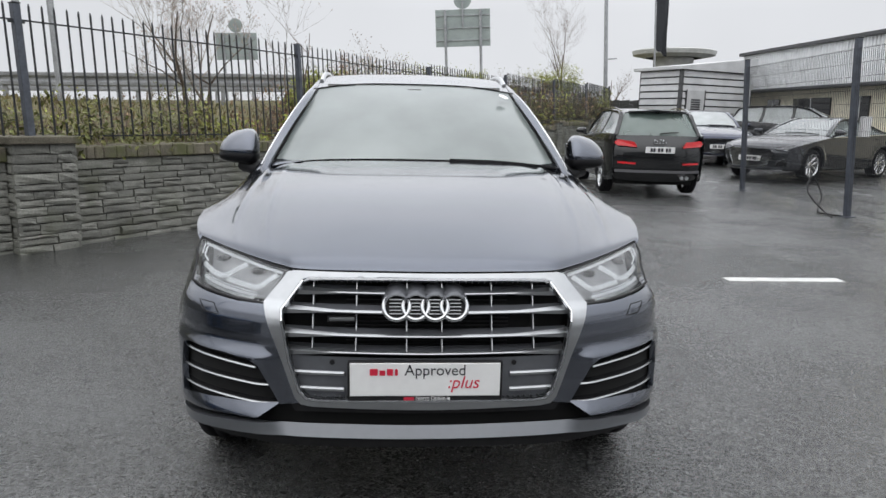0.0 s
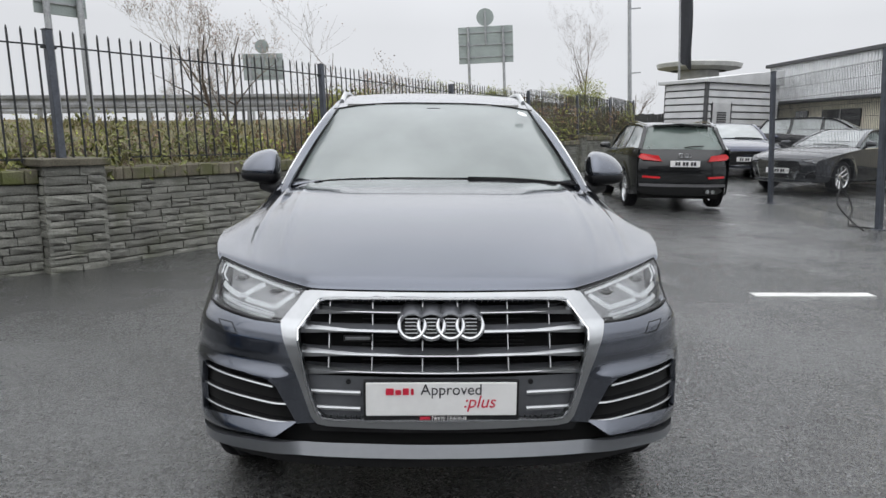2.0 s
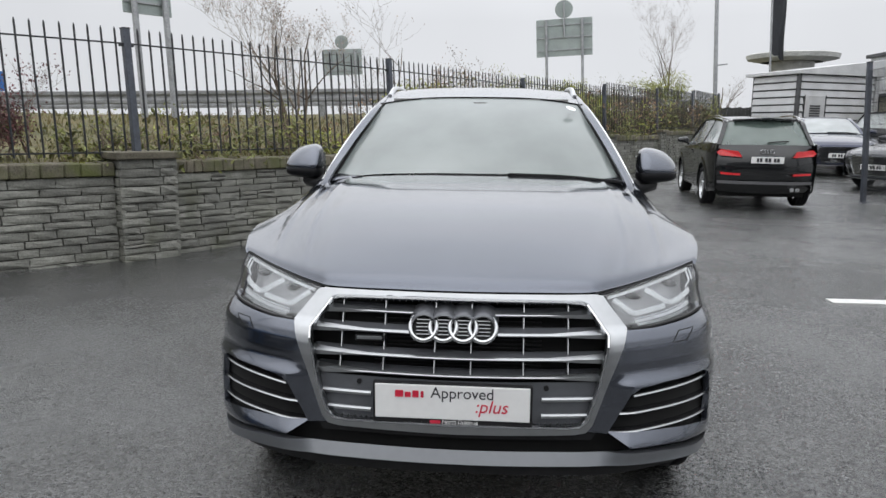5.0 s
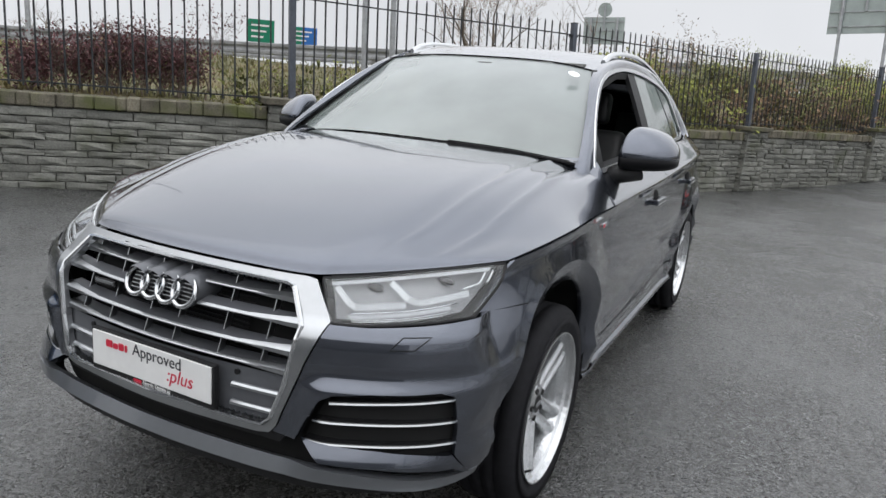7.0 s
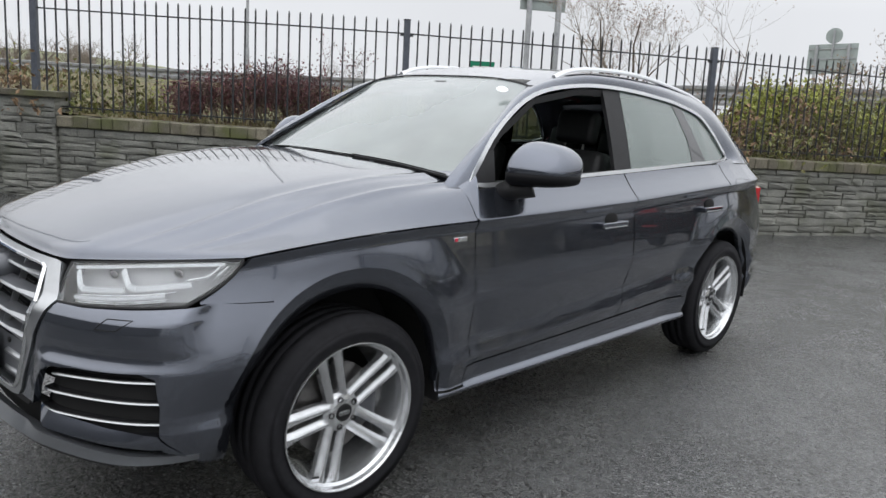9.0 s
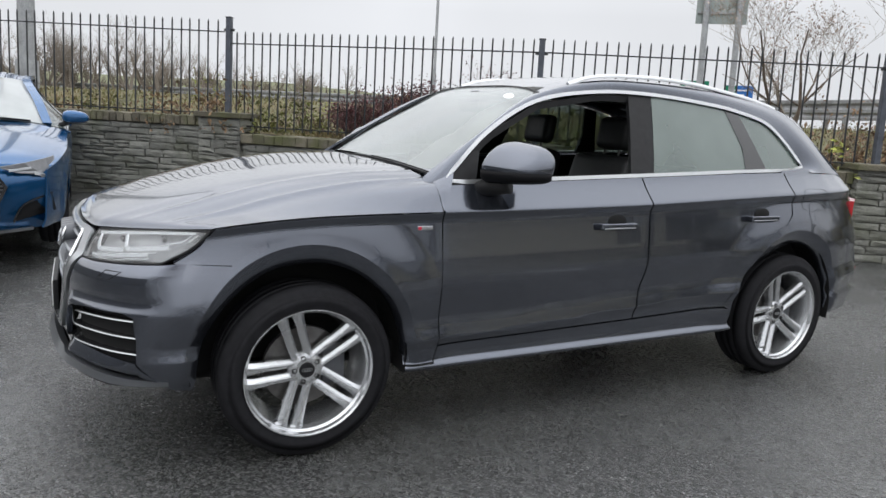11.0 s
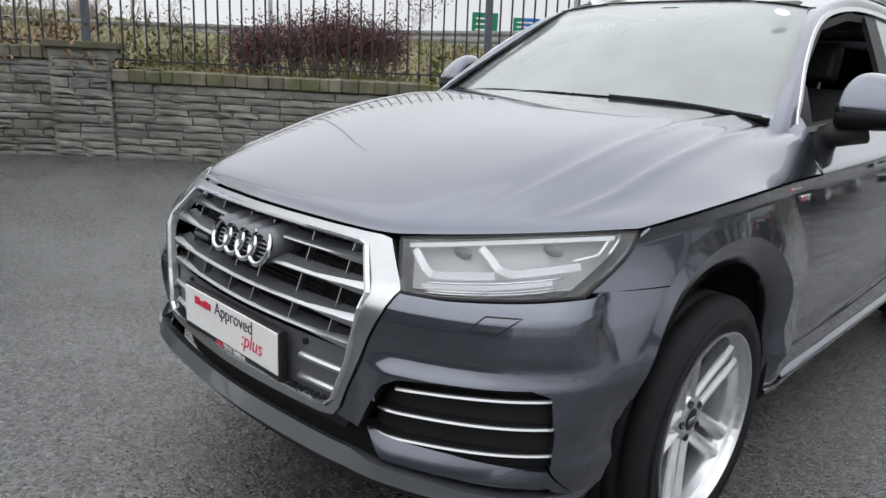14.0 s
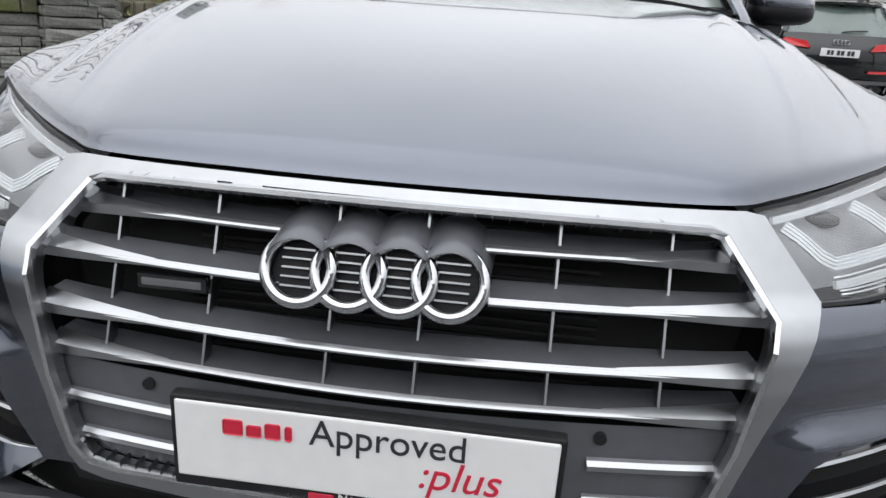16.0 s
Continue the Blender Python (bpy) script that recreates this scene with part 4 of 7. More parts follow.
    pair("shoulder_infill", *trim(lambda y, z: (side_x(y, z) - 0.004, y, z), [(3.65, 1.165), (3.86, 1.17), (3.90, 1.165), (3.90, 1.19), (3.87, 1.20), (3.65, 1.18)], 0.05, 0.03), PAINT, car, 0)

    # window furniture
    top_s = smooth_line(dlo_top, 5)
    bottom = [(y, belt(y) - 0.004) for y in np.linspace(3.905, 1.50, 26)]
    ring = [(glass_x(y, z) + 0.003 - 0.005 * smooth01((2.2 - y) / .25) * smooth01((z - 1.13) / .03), y, z) for y, z in top_s + bottom[1:-1]]
    for s in (1, -1):
        swept("window_chrome", [(s * x, y, z) for x, y, z in ring], [(-0.009, -0.004), (0.009, -0.004), (0.009, 0.006), (-0.009, 0.006)], RAIL, car, closed=True, up=(s, 0, 0.25), label="bright chrome strip round the side windows")
    gp = lambda y, z: (glass_x(y, z) - 0.006, y, z)
    ytop = lambda y: lerp_table(y, [p[0] for p in dlo_top], [p[1] for p in dlo_top]) - 0.01
    b_pil = [(2.548, belt(2.55)), (2.698, belt(2.69)), (2.792, ytop(2.79)), (2.640, ytop(2.64))]
    flank("centre_pillar", b_pil, BLACK_PLASTIC, gp, 0, 0.02)
    rglass = [(2.70, belt(2.70))] + [(3.38, belt(3.38)), (3.392, 1.30)] + [(y, ytop(y)) for y in np.linspace(3.322, 2.794, 14)]
    flank("rear_door_glass", rglass, SIDE_GLASS, gp, 0, 0, label="closed wet side window")
    div = [(3.38, belt(3.38)), (3.556, belt(3.55)), (3.43, ytop(3.43)), (3.322, ytop(3.322)), (3.392, 1.30)]
    flank("window_divider", div, BLACK_GLOSS, lambda y, z: (glass_x(y, z) - 0.003, y, z), 0, 0.02)
    qglass = [(3.558, belt(3.55)), (3.888, belt(3.88)), (3.888, 1.212)] + [(y, ytop(y)) for y in np.linspace(3.80, 3.432, 14)]
    flank("quarter_glass", qglass, SIDE_GLASS, gp, 0, 0)
    sail = [(1.515, belt(1.5)), (1.66, belt(1.66)), (1.70, 1.24), (1.66, 1.235)]
    flank("mirror_sail", sail, BLACK_PLASTIC, gp, 0, 0.015)
    frame_in = [(y, ytop(y)) for y in np.linspace(1.66, 2.64, 18)]
    for s in (1, -1):
        swept("door_frame_seal", [(s * (glass_x(y, z) - 0.02), y, z - 0.018) for y, z in frame_in], rect_section(0.03, 0.03), BLACK_PLASTIC, car, up=(1, 0, 0))
    # the off side's front window is shut, the near side's is wound down
    V, N, F = trim(gp, [(1.68, belt(1.68))] + [(2.55, belt(2.55))] + [(y, ytop(y)) for y in np.linspace(2.49, 1.70, 14)], 0.05, 0.05)
    part("front_door_glass", skin_mesh("front_door_glass", *flipped(V, N, F), CLEAR_GLASS, 0), None, car)
    # mirrors
    for s in (1, -1):
        m = part("door_mirror", mirror_shell(s, False), PAINT, car, smooth=True)
        part("mirror_base", mirror_foot(s), BLACK_PLASTIC, m, smooth=True)
        part("lower_shell", mirror_shell(s, True), MIRROR_BLACK, m, smooth=True)
        gbm = bmesh.new()
        add_box(gbm, (s * 0.850 if s > 0 else -1.015, 1.868, 1.128), (s * 1.015 if s > 0 else -0.850, 1.876, 1.245), 0.003)
        part("mirror_glass", gbm, CHROME, m)
    # roof rails
    for s in (1, -1):
        pts = smooth_line([(s * .55, 2.28, 1.576), (s * .55, 2.40, 1.615), (s * .553, 2.57, 1.636), (s * .558, 2.85, 1.644), (s * .56, 3.10, 1.634), (s * .558, 3.32, 1.612), (s * .556, 3.55, 1.583), (s * .556, 3.70, 1.557), (s * .560, 3.80, 1.533)], 5)
        swept("roof_rail", pts, [(-.015, -.014), (.015, -.014), (.014, -.006), (.006, .006), (-.006, .006), (-.014, -.006)], RAIL, car, "polished aluminium roof rail", smooth=False)
    # handles, badge, fuel flap
    for y, z in ((2.39, 0.912), (3.407, 0.932)):
        x = side_x(y, z)
        for s in (1, -1):
            # near-black dome in place of a hollow cup, its colour giving the cup's shade
            cup = bmesh.new()
            bmesh.ops.create_uvsphere(cup, u_segments=16, v_segments=8, radius=1)
            for v in cup.verts:
                v.co = Vector((s * (x - 0.006 + v.co.x * 0.012), y + 0.005 + v.co.y * 0.06, z + 0.018 + v.co.z * 0.034))
            cupo = part("handle_recess", cup, DARK_VOID, car, smooth=True)
            hb = bmesh.new()
            add_box(hb, (min(s * (x + 0.016), s * (x + 0.036)), y - 0.115, z - 0.017), (max(s * (x + 0.016), s * (x + 0.036)), y + 0.105, z + 0.015), 0.010, seg=3)
            add_box(hb, (min(s * (x - 0.01), s * (x + 0.02)), y - 0.112, z - 0.012), (max(s * (x - 0.01), s * (x + 0.02)), y - 0.08, z + 0.012), 0.004)
            add_box(hb, (min(s * (x - 0.01), s * (x + 0.02)), y + 0.07, z - 0.012), (max(s * (x - 0.01), s * (x + 0.02)), y + 0.102, z + 0.012), 0.004)
            part("door_handle", hb, PAINT, car, smooth=False)
            part("handle_strip", box((min(s * (x + 0.034), s * (x + 0.0375)), y - 0.10, z - 0.011), (max(s * (x + 0.034), s * (x + 0.0375)), y + 0.09, z - 0.006), 0.0015, seg=1), SATIN, cupo)
    flap = [(3.855 + .115 * math.copysign(abs(math.cos(a)) ** .5, math.cos(a)), 1.025 + .062 * math.copysign(abs(math.sin(a)) ** .5, math.sin(a))) for a in np.linspace(0, 2 * math.pi, 41)[:-1]]
    swept("fuel_flap_joint", [(side_x(y, z) + .0002, y, z) for y, z in flap], circle_section(.0009, 5), DARK_VOID, car, closed=True, up=(1, 0, 0))
    x = side_x(1.368, 0.925)
    for s in (1, -1):
        bd = part("side_badge", box((s * x - 0.003, 1.335, 0.917), (s * x + 0.005, 1.405, 0.934), 0.002), CHROME, car)
        part("badge_field", box((s * x - 0.004 + s * 0.004, 1.339, 0.919), (s * x + 0.004 + s * 0.004, 1.352, 0.932), 0.001), PLATE_RED, bd)
    return car


def mirror_shell(s, lower):
    """The mirror housing: a domed painted cap over a flat dark lower shell."""
    bm = bmesh.new()
    bmesh.ops.create_uvsphere(bm, u_segments=40, v_segments=24, radius=1)
    for v in bm.verts:
        x, y, z = v.co
        x = math.copysign(abs(x) ** (0.66 if x > 0 else 0.5), x)
        y = math.copysign(abs(y) ** 0.72, y)
        if lower:
            zz = 1.166 + (0.010 * z if z > 0 else -0.060 * abs(z) ** 0.4 * (0.88 - 0.12 * x))
            k = 0.99 if z > 0 else 1 - 0.06 * abs(z) ** 2
        else:
            zz = 1.168 + (0.118 * z ** 0.8 * (1 - 0.20 * x - 0.06 * x * x) if z > 0 else -0.004 * abs(z))
            k = 1.0 - 0.10 * max(0.0, z) ** 2 * (x > 0)
        v.co = Vector((s * (0.937 + x * 0.112 * k), 1.770 + (y * 0.110 if y < 0 else y * 0.09) * k + 0.055 * x + (0.0 if lower else 0.055 * max(0.0, z)), zz))
    if s < 0:
        bmesh.ops.reverse_faces(bm, faces=bm.faces)
    return bm


def mirror_foot(s):
    bm = bmesh.new()
    add_rod(bm, (s * 0.775, 1.66, 1.065), (s * 0.895, 1.745, 1.120), 0.042, 0.060, seg=16)
    for v in bm.verts:
        v.co.z = 1.095 + (v.co.z - 1.095) * 0.8
    return bm


estate = build_estate()

# ---------------------------------------------------------------- the grey car: front end
FL = [0, .3, .505, .725, .895, 1.06, 1.17, 1.31, 1.53]


def lx(x):
    return lerp_table(x, [0, .3, .5, .7, .82], FL[:5])


def ly(y):
    return lerp_table(y, [.27, .42, .52, .66, .88], FL[4:])


def front_p(l, z, out=0.0):
    """The bumper's surface: l runs from the middle of the nose round the corner to the arch."""
    back = lerp_table(z, [.25, .30, .36, .45, .55, .64, .69, .735, .76, .78, .80, .88, .95], [.04, .02, .004, 0, 0, .007, .004, .009, .016, .028, .048, .096, .14])
    sg = -1 if l < 0 else 1
    l = abs(l)
    xs = side_x(.42 + back * .5, z)
    pts = np.array([(-.3, .02 + back), (0, back), (.3, .02 + back), (.5, .06 + back * 1.15), (.7, .162 + back * 1.35), (min(.82, xs - .008), .285 + back * 1.5),
                    (xs, .42 + back * .5), (side_x(.52 + back * .12, z), .52 + back * .12), (side_x(.66, z), .66), (side_x(.88, z), .88)])
    # pressed ledge over the side intakes
    edge = smooth01((l - .44) / .12) * (1 - smooth01((l - .93) / .16))
    out += .026 * edge * (1 - smooth01((z - .618) / .052)) * smooth01((z - .36) / .08)
    if l >= FL[5]:
        y = lerp_table(l, FL[5:], [.42, .52, .66, .88]) + back * .5 * (1 - smooth01((l - FL[5]) / .16))
        return (sg * side_x(y, z), y - out, z)
    i = int(np.searchsorted(FL, l, side="right")) - 1
    i = min(max(i, 0), len(FL) - 2)
    t = (l - FL[i]) / (FL[i + 1] - FL[i])
    k = i + 1
    d = pts[k + 2] if k + 2 < len(pts) else 2 * pts[-1] - pts[-2]
    p = cr(pts[k - 1], pts[k], pts[k + 1], d, t)
    return (sg * p[0], p[1] - out, z)


def xz(points):
    return [(lx(x), z) for x, z in points]


def build_front(car):
    g = 0.0022
    lip_line = [(ly(y), z) for y, z in arch(WF, 86, 0, n=28)]
    vent_top = [(.902, .446), (.905, .53), (.885, .612), (lx(.78), .626), (lx(.64), .625), (lx(.56), .616), (lx(.53), .598), (lx(.495), .535), (lx(.463), .474)]
    grille_out = xz([(.442, .884), (.517, .794), (.503, .745), (.453, .620), (.409, .505), (.390, .484), (.352, .478)])
    upper = xz([(.521, .7875), (.60, .7868), (.70, .793)]) + [(lx(.79), .8005), (1.0, .807), (1.12, .803), (ly(.70), .8005), (ly(.79), .8005)] + lip_line + [(ly(.452), .322), (1.10, .318), (1.02, .328), (.96, .358)] + vent_top + grille_out[::-1][1:-1]
    V, N, F = trim(front_p, shrink(upper, 0.0015), 0.012, 0.009)
    pair("bumper_side", V, N, F, PAINT, car, 0.02)
    lower = [(0, .476)] + grille_out[::-1][:2] + [(lx(.425), .474), (lx(.41), .452), (lx(.36), .455), (lx(.2), .457), (0, .458)]
    V, N, F = trim(lambda l, z: front_p(l, z, -0.010), lower, 0.03, 0.008)
    part("bumper_strip", skin_mesh("bumper_strip", V, N, F, BLACK_PLASTIC, 0.03, True), None, car)
    corner = [vent_top[-1], (lx(.54), .472), (lx(.66), .466), (.902, .446), (.96, .372), (lx(.81), .402), (lx(.66), .424), (lx(.537), .430)]
    V, N, F = trim(lambda l, z: front_p(l, z, 0.007 - 0.62 * max(0.0, z - .425) * (1 - .9 * smooth01((l - .78) / .16))), corner, 0.03, 0.008)
    pair("bumper_corner", V, N, F, PAINT, car, 0.03)
    lip = xz([(0, .428), (.25, .427), (.455, .424), (.62, .410), (.80, .384)]) + [(1.0, .372), (1.0, .352), (lx(.80), .358), (lx(.62), .374), (lx(.455), .386), (lx(.25), .388), (0, .390)]
    V, N, F = trim(lambda l, z: front_p(l, z, (0.016 + 0.5 * (.42 - z)) * (1 - .9 * smooth01((l - .78) / .2))), lip, 0.03, 0.01)
    part("front_lip", skin_mesh("front_lip", V, N, F, SATIN_PAINT, 0.03, True), None, car, "satin silver lower lip")
    V, N, F = trim(lambda l, z: front_p(l, z, -0.06), xz([(0, .47), (.60, .466), (.68, .41), (.68, .345), (0, .345)]), 0.06, 0.03)
    part("lower_intake", skin_mesh("lower_intake", V, N, F, DARK_VOID, 0, True), None, car)
    chin = lip[7:]
    V, N, F = trim(lambda l, z: front_p(l, z, 0.0), [(q[0], q[1] - 0.002) for q in chin] + xz([(0, .345), (.5, .335), (.70, .332)]), 0.05, 0.02)
    part("chin_spoiler", skin_mesh("chin_spoiler", V, N, F, BLACK_PLASTIC, 0.03, True), None, car)
    # near-black sheet added behind the bumper, so its openings look deep and shaded
    V, N, F = trim(lambda l, z: front_p(l, z, -0.085), [(lx(.30), .34), (.98, .34), (.98, .62), (.92, .66), (lx(.50), .66), (lx(.40), .50)], 0.06, 0.05)
    pair("bumper_lining", V, N, F, DARK_VOID, car, 0)
    part("undertray", box((-.55, .38, .255), (.55, 4.10, .29), 0.01), DARK_VOID, car)

    # side intakes with bright blades
    for s in (1, -1):
        V, N, F = trim(lambda l, z: front_p(l, z, -0.05), [(a * 1.0, b) for a, b in vent_top] + [(lx(.62), .42)], 0.05, 0.03)
        back = (V, N, F) if s > 0 else flipped(V, N, F)
        part("side_intake", skin_mesh("side_intake", *back, DARK_VOID, 0), None, car)
        for x0, z0, l1, z1 in ((.542, .586, .868, .597), (.500, .531, .885, .536), (.472, .469, .895, .475)):
            pts = []
            for k in range(15):
                t = k / 14
                l, z = lx(x0) + (l1 - lx(x0)) * t, z0 + (z1 - z0) * t + 0.003 * math.sin(math.pi * t)
                p = front_p(l, z, -0.026)
                pts.append((s * p[0], p[1], p[2]))
            if s < 0:
                pts = pts[::-1]
            w = part("intake_blade", sweep_bm(pts, [(0, -.005), (.003, .0), (0, .005), (-.045, .010), (-.045, -.002)]), BLACK_GLOSS, car)
            swept("blade_edge", pts, [(.0005, -.0036), (.0042, -.0010), (.001, .0032), (-.006, .0036), (-.006, -.0036)], SATIN, w)
    # washer flaps, sensors
    for s in (1, -1):
        loop = [(lx(.664), .738), (lx(.716), .739), (lx(.738), .770), (lx(.688), .769)]
        pts = []
        for i in range(4):
            a, b = loop[i], loop[(i + 1) % 4]
            for k in range(5):
                p = front_p(a[0] + (b[0] - a[0]) * k / 5, a[1] + (b[1] - a[1]) * k / 5, 0.0)
                pts.append((s * p[0], p[1] - 0.0003, p[2]))
        swept("washer_flap_joint", pts, circle_section(.0016, 5), DARK_VOID, car, closed=True)

    # grille
    O = grille_out[::-1]
    outer = [(0, .476)] + O[:-1] + xz([(.442, .884), (.415, .8885), (.2, .890)]) + [(0, .890)]
    inner = xz([(0, .506), (.33, .501), (.370, .505), (.392, .525), (.426, .620), (.452, .748), (.455, .779), (.388, .862), (.370, .868), (.2, .872)]) + [(0, .873)]
    band = outer + inner[::-1]

    def frame_p(l, z):
        # the frame rises from its inner edge to a ridge near the outer one
        return front_p(l, z, 0.008)
    V, N, F = trim(frame_p, band, 0.02, 0.012)
    part("grille_frame", skin_mesh("grille_frame", V, N, F, SATIN, 0.022, True), None, car, "satin chrome single grille frame")
    ring = [front_p(l, z, 0.011) for l, z in inner]
    ring = ring + [(-p[0], p[1], p[2]) for p in ring[::-1] if abs(p[0]) > 1e-6]
    swept("grille_edge", [p for p in ring], [(-.0065, -.004), (.0065, -.004), (.003, .0045), (-.003, .0045)], SATIN_BRIGHT, car, closed=True, up=(0, -1, 0.3))
    V, N, F = trim(lambda l, z: front_p(l, z, -0.10), inner, 0.06, 0.05)
    part("grille_backing", skin_mesh("grille_backing", V, N, F, DARK_VOID, 0, True), None, car)
    # flat panel behind the plate
    low = [q for q in inner if q[1] < 0.64][:5] + [(lx(.428), .634), (0, .634)]
    V, N, F = trim(lambda l, z: front_p(l, z, -0.018), low, 0.05, 0.03)
    part("plate_panel", skin_mesh("plate_panel", V, N, F, GUNMETAL, 0.0, True), None, car)

    def xe(z):
        return lerp_table(z, [.50, .525, .62, .748, .779, .862], [.362, .388, .421, .447, .450, .384])
    slat = [(0.0, -.006), (0.0, .003), (-.022, .007), (-.046, .011), (-.048, .004), (-.02, -.006)]
    thin = [(.0035, -.0036), (.004, -.0010), (.0018, .0016), (-.003, .0044), (-.004, -.003)]

    def end_bar(name, pts, parent):
        """A bright end piece that grows in height towards the frame."""
        V, F = sweep(pts, [(.006, -.0095), (.006, .0015), (-.010, .0105), (-.010, -.011)], False)
        n = len(pts)
        bm = bmesh.new()
        vs = []
        wide = abs(pts[-1][0]) > abs(pts[0][0])
        for i, v in enumerate(V):
            c = Vector(pts[i // 4])
            t = (i // 4) / (n - 1)
            t = t if wide else 1 - t
            vs.append(bm.verts.new(c + (v - c) * (0.42 + 0.95 * t)))
        for f in F:
            bm.faces.new([vs[i] for i in f])
        bmesh.ops.recalc_face_normals(bm, faces=bm.faces)
        return part(name, bm, SATIN, parent)

    def path(z, x0, x1, out=-0.016, n=24):
        return [front_p(math.copysign(lx(abs(x)), x), z, out) for x in np.linspace(x0, x1, n)]
    spans = [(.828, .035, xe(.828)), (.776, .12, xe(.776)), (.706, None, xe(.706)), (.650, None, xe(.65))]
    for z, a, b in spans:
        for x0, x1 in (((-b, b),) if a is None else ((-b, -a), (a, b))):
            g0, g1 = x0 - (.02 if x0 == -b else 0), x1 + (.02 if x1 == b else 0)
            sl = part("grille_slat", sweep_bm(path(z, g0, g1), slat), GUNMETAL, car)
            swept("slat_edge", path(z, x0, x1, -0.0155), thin, SATIN, sl)
            for s in (-1, 1):
                if s * (x0 + x1) >= 0 or a is None:
                    e0, e1 = sorted((s * (b - 0.16), s * (b + .012)))
                    end_bar("slat_end", path(z, e0, e1, -0.0165, 8), sl)
    for z in (.583, .532):
        for s in (-1, 1):
            x0, x1 = sorted((s * .256, s * (xe(z) + .012)))
            rb = part("lower_blade", sweep_bm(path(z, x0, x1, -0.012, 10), [(0, -.008), (0, .003), (-.012, .010), (-.012, -.010)]), GUNMETAL, car)
            swept("blade_edge", path(z, x0, x1, -0.010, 10), [(.003, -.006), (.003, .0008), (-.003, .0052), (-.004, -.007)], SATIN, rb)
    for x in (.054, .207, .344):
        for s in (-1, 1):
            top = .868 if x < .3 else .858
            at = s * lx(x) - .011
            p0, p1 = Vector(front_p(at, .652, -0.024)), Vector(front_p(at, top, -0.024))
            pts = [tuple(p0.lerp(p1, k / 7)) for k in range(8)]
            swept("grille_bar", pts, [(-.0022, -.016), (.0022, -.016), (.0016, .004), (-.0016, .004)], SATIN, car, up=(0, -1, 0))
    # radiator ribs behind the middle
    for k in range(16):
        z = .655 + k * .0125
        y = front_p(0, z)[1] + 0.088
        part("radiator_rib", box((-.26, y, z), (.26, y + 0.006, z + 0.004)), BLACK_PLASTIC, car)
    # four interlinked bright rings on a carrier
    ctr = front_p(0, .797, 0.0)
    tilt = pose(0, 0, 0, -22, 0, 0)
    emblem = new("emblem")
    emblem.parent = car
    for k in range(4):
        part("emblem_boss", carrier_bm(ctr[1], k), GUNMETAL, emblem, smooth=True)
    for k in range(4):
        cx = (k - 1.5) * .0597
        base = Matrix.Translation((cx - 0.010, ctr[1] - 0.008 + 0.0012 * (k % 2), .797)) @ tilt
        pts = [base @ Vector((.0402 * math.cos(a), 0, .0402 * math.sin(a))) for a in np.linspace(0, 2 * math.pi, 41)[:-1]]
        swept("emblem_ring", pts, circle_section(.0074, 10), RING_CHROME, emblem, closed=True, up=(0, 1, 0), smooth=True)
        field = lathe([(0, .036), (.0006, .0355), (.0006, .0005)], 28)
        part("emblem_field", field, BLACK_PLASTIC, emblem, m=base @ pose(0, .013, 0, 0, 0, -90))
        for j in range(5):
            zz = -.022 + j * .011
            bm = bmesh.new()
            add_box(bm, (-.022, .004, zz), (.022, .012, zz + .0022), m=base)
            part("emblem_rib", bm, SATIN, emblem)
    # small model badge: plain bars
    bp = front_p(-lx(.265), .752, 0.0)
    bg = part("model_badge", box((bp[0] - .045, bp[1] + .030, .741), (bp[0] + .045, bp[1] + .036, .761), .002), BLACK_GLOSS, car)
    part("badge_bar", box((bp[0] - .039, bp[1] + .028, .746), (bp[0] + .039, bp[1] + .031, .756), .002), SATIN, bg)

    # plate
    pl = part("number_plate_holder", box((-.252, -.004, .506), (.252, .016, .634), .004), BLACK_PLASTIC, car, m=Matrix.Translation((-.008, 0, 0)) @ Matrix.Diagonal((.955, 1, 1, 1)))
    part("plate_panel_white", box((-.244, -.008, .523), (.244, -.0035, .630), .003), PLATE_WHITE, pl, "white dealer plate")
    face = lambda x, z: pose(x, -.0086, z, 90, 0, 0)
    for x0, x1, h in ((-.180, -.154, .021), (-.149, -.130, .016), (-.125, -.105, .021), (-.099, -.090, .020)):
        part("brand_bar", box((x0, -.0092, .591), (x1, -.0082, .591 + h), .002, seg=1), PLATE_RED, pl)
    text_mesh("lettering", "Approved", .197, PLATE_BLACK, pl, face(-.068, .591))
    text_mesh("lettering_plus", ":plus", .103, PLATE_RED, pl, face(.074, .549), shear=.25)
    text_mesh("dealer_lettering", "North Dublin.ie", .112, PLATE_WHITE, pl, pose(-.030, -.0046, .5095, 90, 0, 0))
    part("dealer_red_bar", box((-.070, -.0056, .5095), (-.036, -.0042, .5185), .001, seg=1), PLATE_RED, pl)
    for s in (-1, 1):
        p = front_p(s * lx(.284) - .014, .617, -0.014)
        bm = bmesh.new()
        add_rod(bm, (p[0], p[1] - .002, p[2]), (p[0], p[1] + .006, p[2]), .008, seg=14)
        part("parking_sensor", bm, BLACK_PLASTIC, car)

    # headlamps
    lens = np.array([
        [(.440, .172, .880), (.535, .240, .890), (.68, .378, .908), (.812, .525, .922)],
        [(.468, .150, .850), (.562, .208, .862), (.705, .330, .878), (.820, .488, .886)],
        [(.492, .136, .815), (.585, .187, .822), (.722, .293, .838), (.812, .44, .848)],
        [(.509, .130, .787), (.602, .176, .788), (.725, .268, .797), (.796, .378, .808)]])
    for k in range(3):
        x, _, z = lens[3, k]
        y = front_p(lx(x), z - .002)[1] + .003
        lens[2, k, 1] += (y - lens[3, k, 1]) * .55
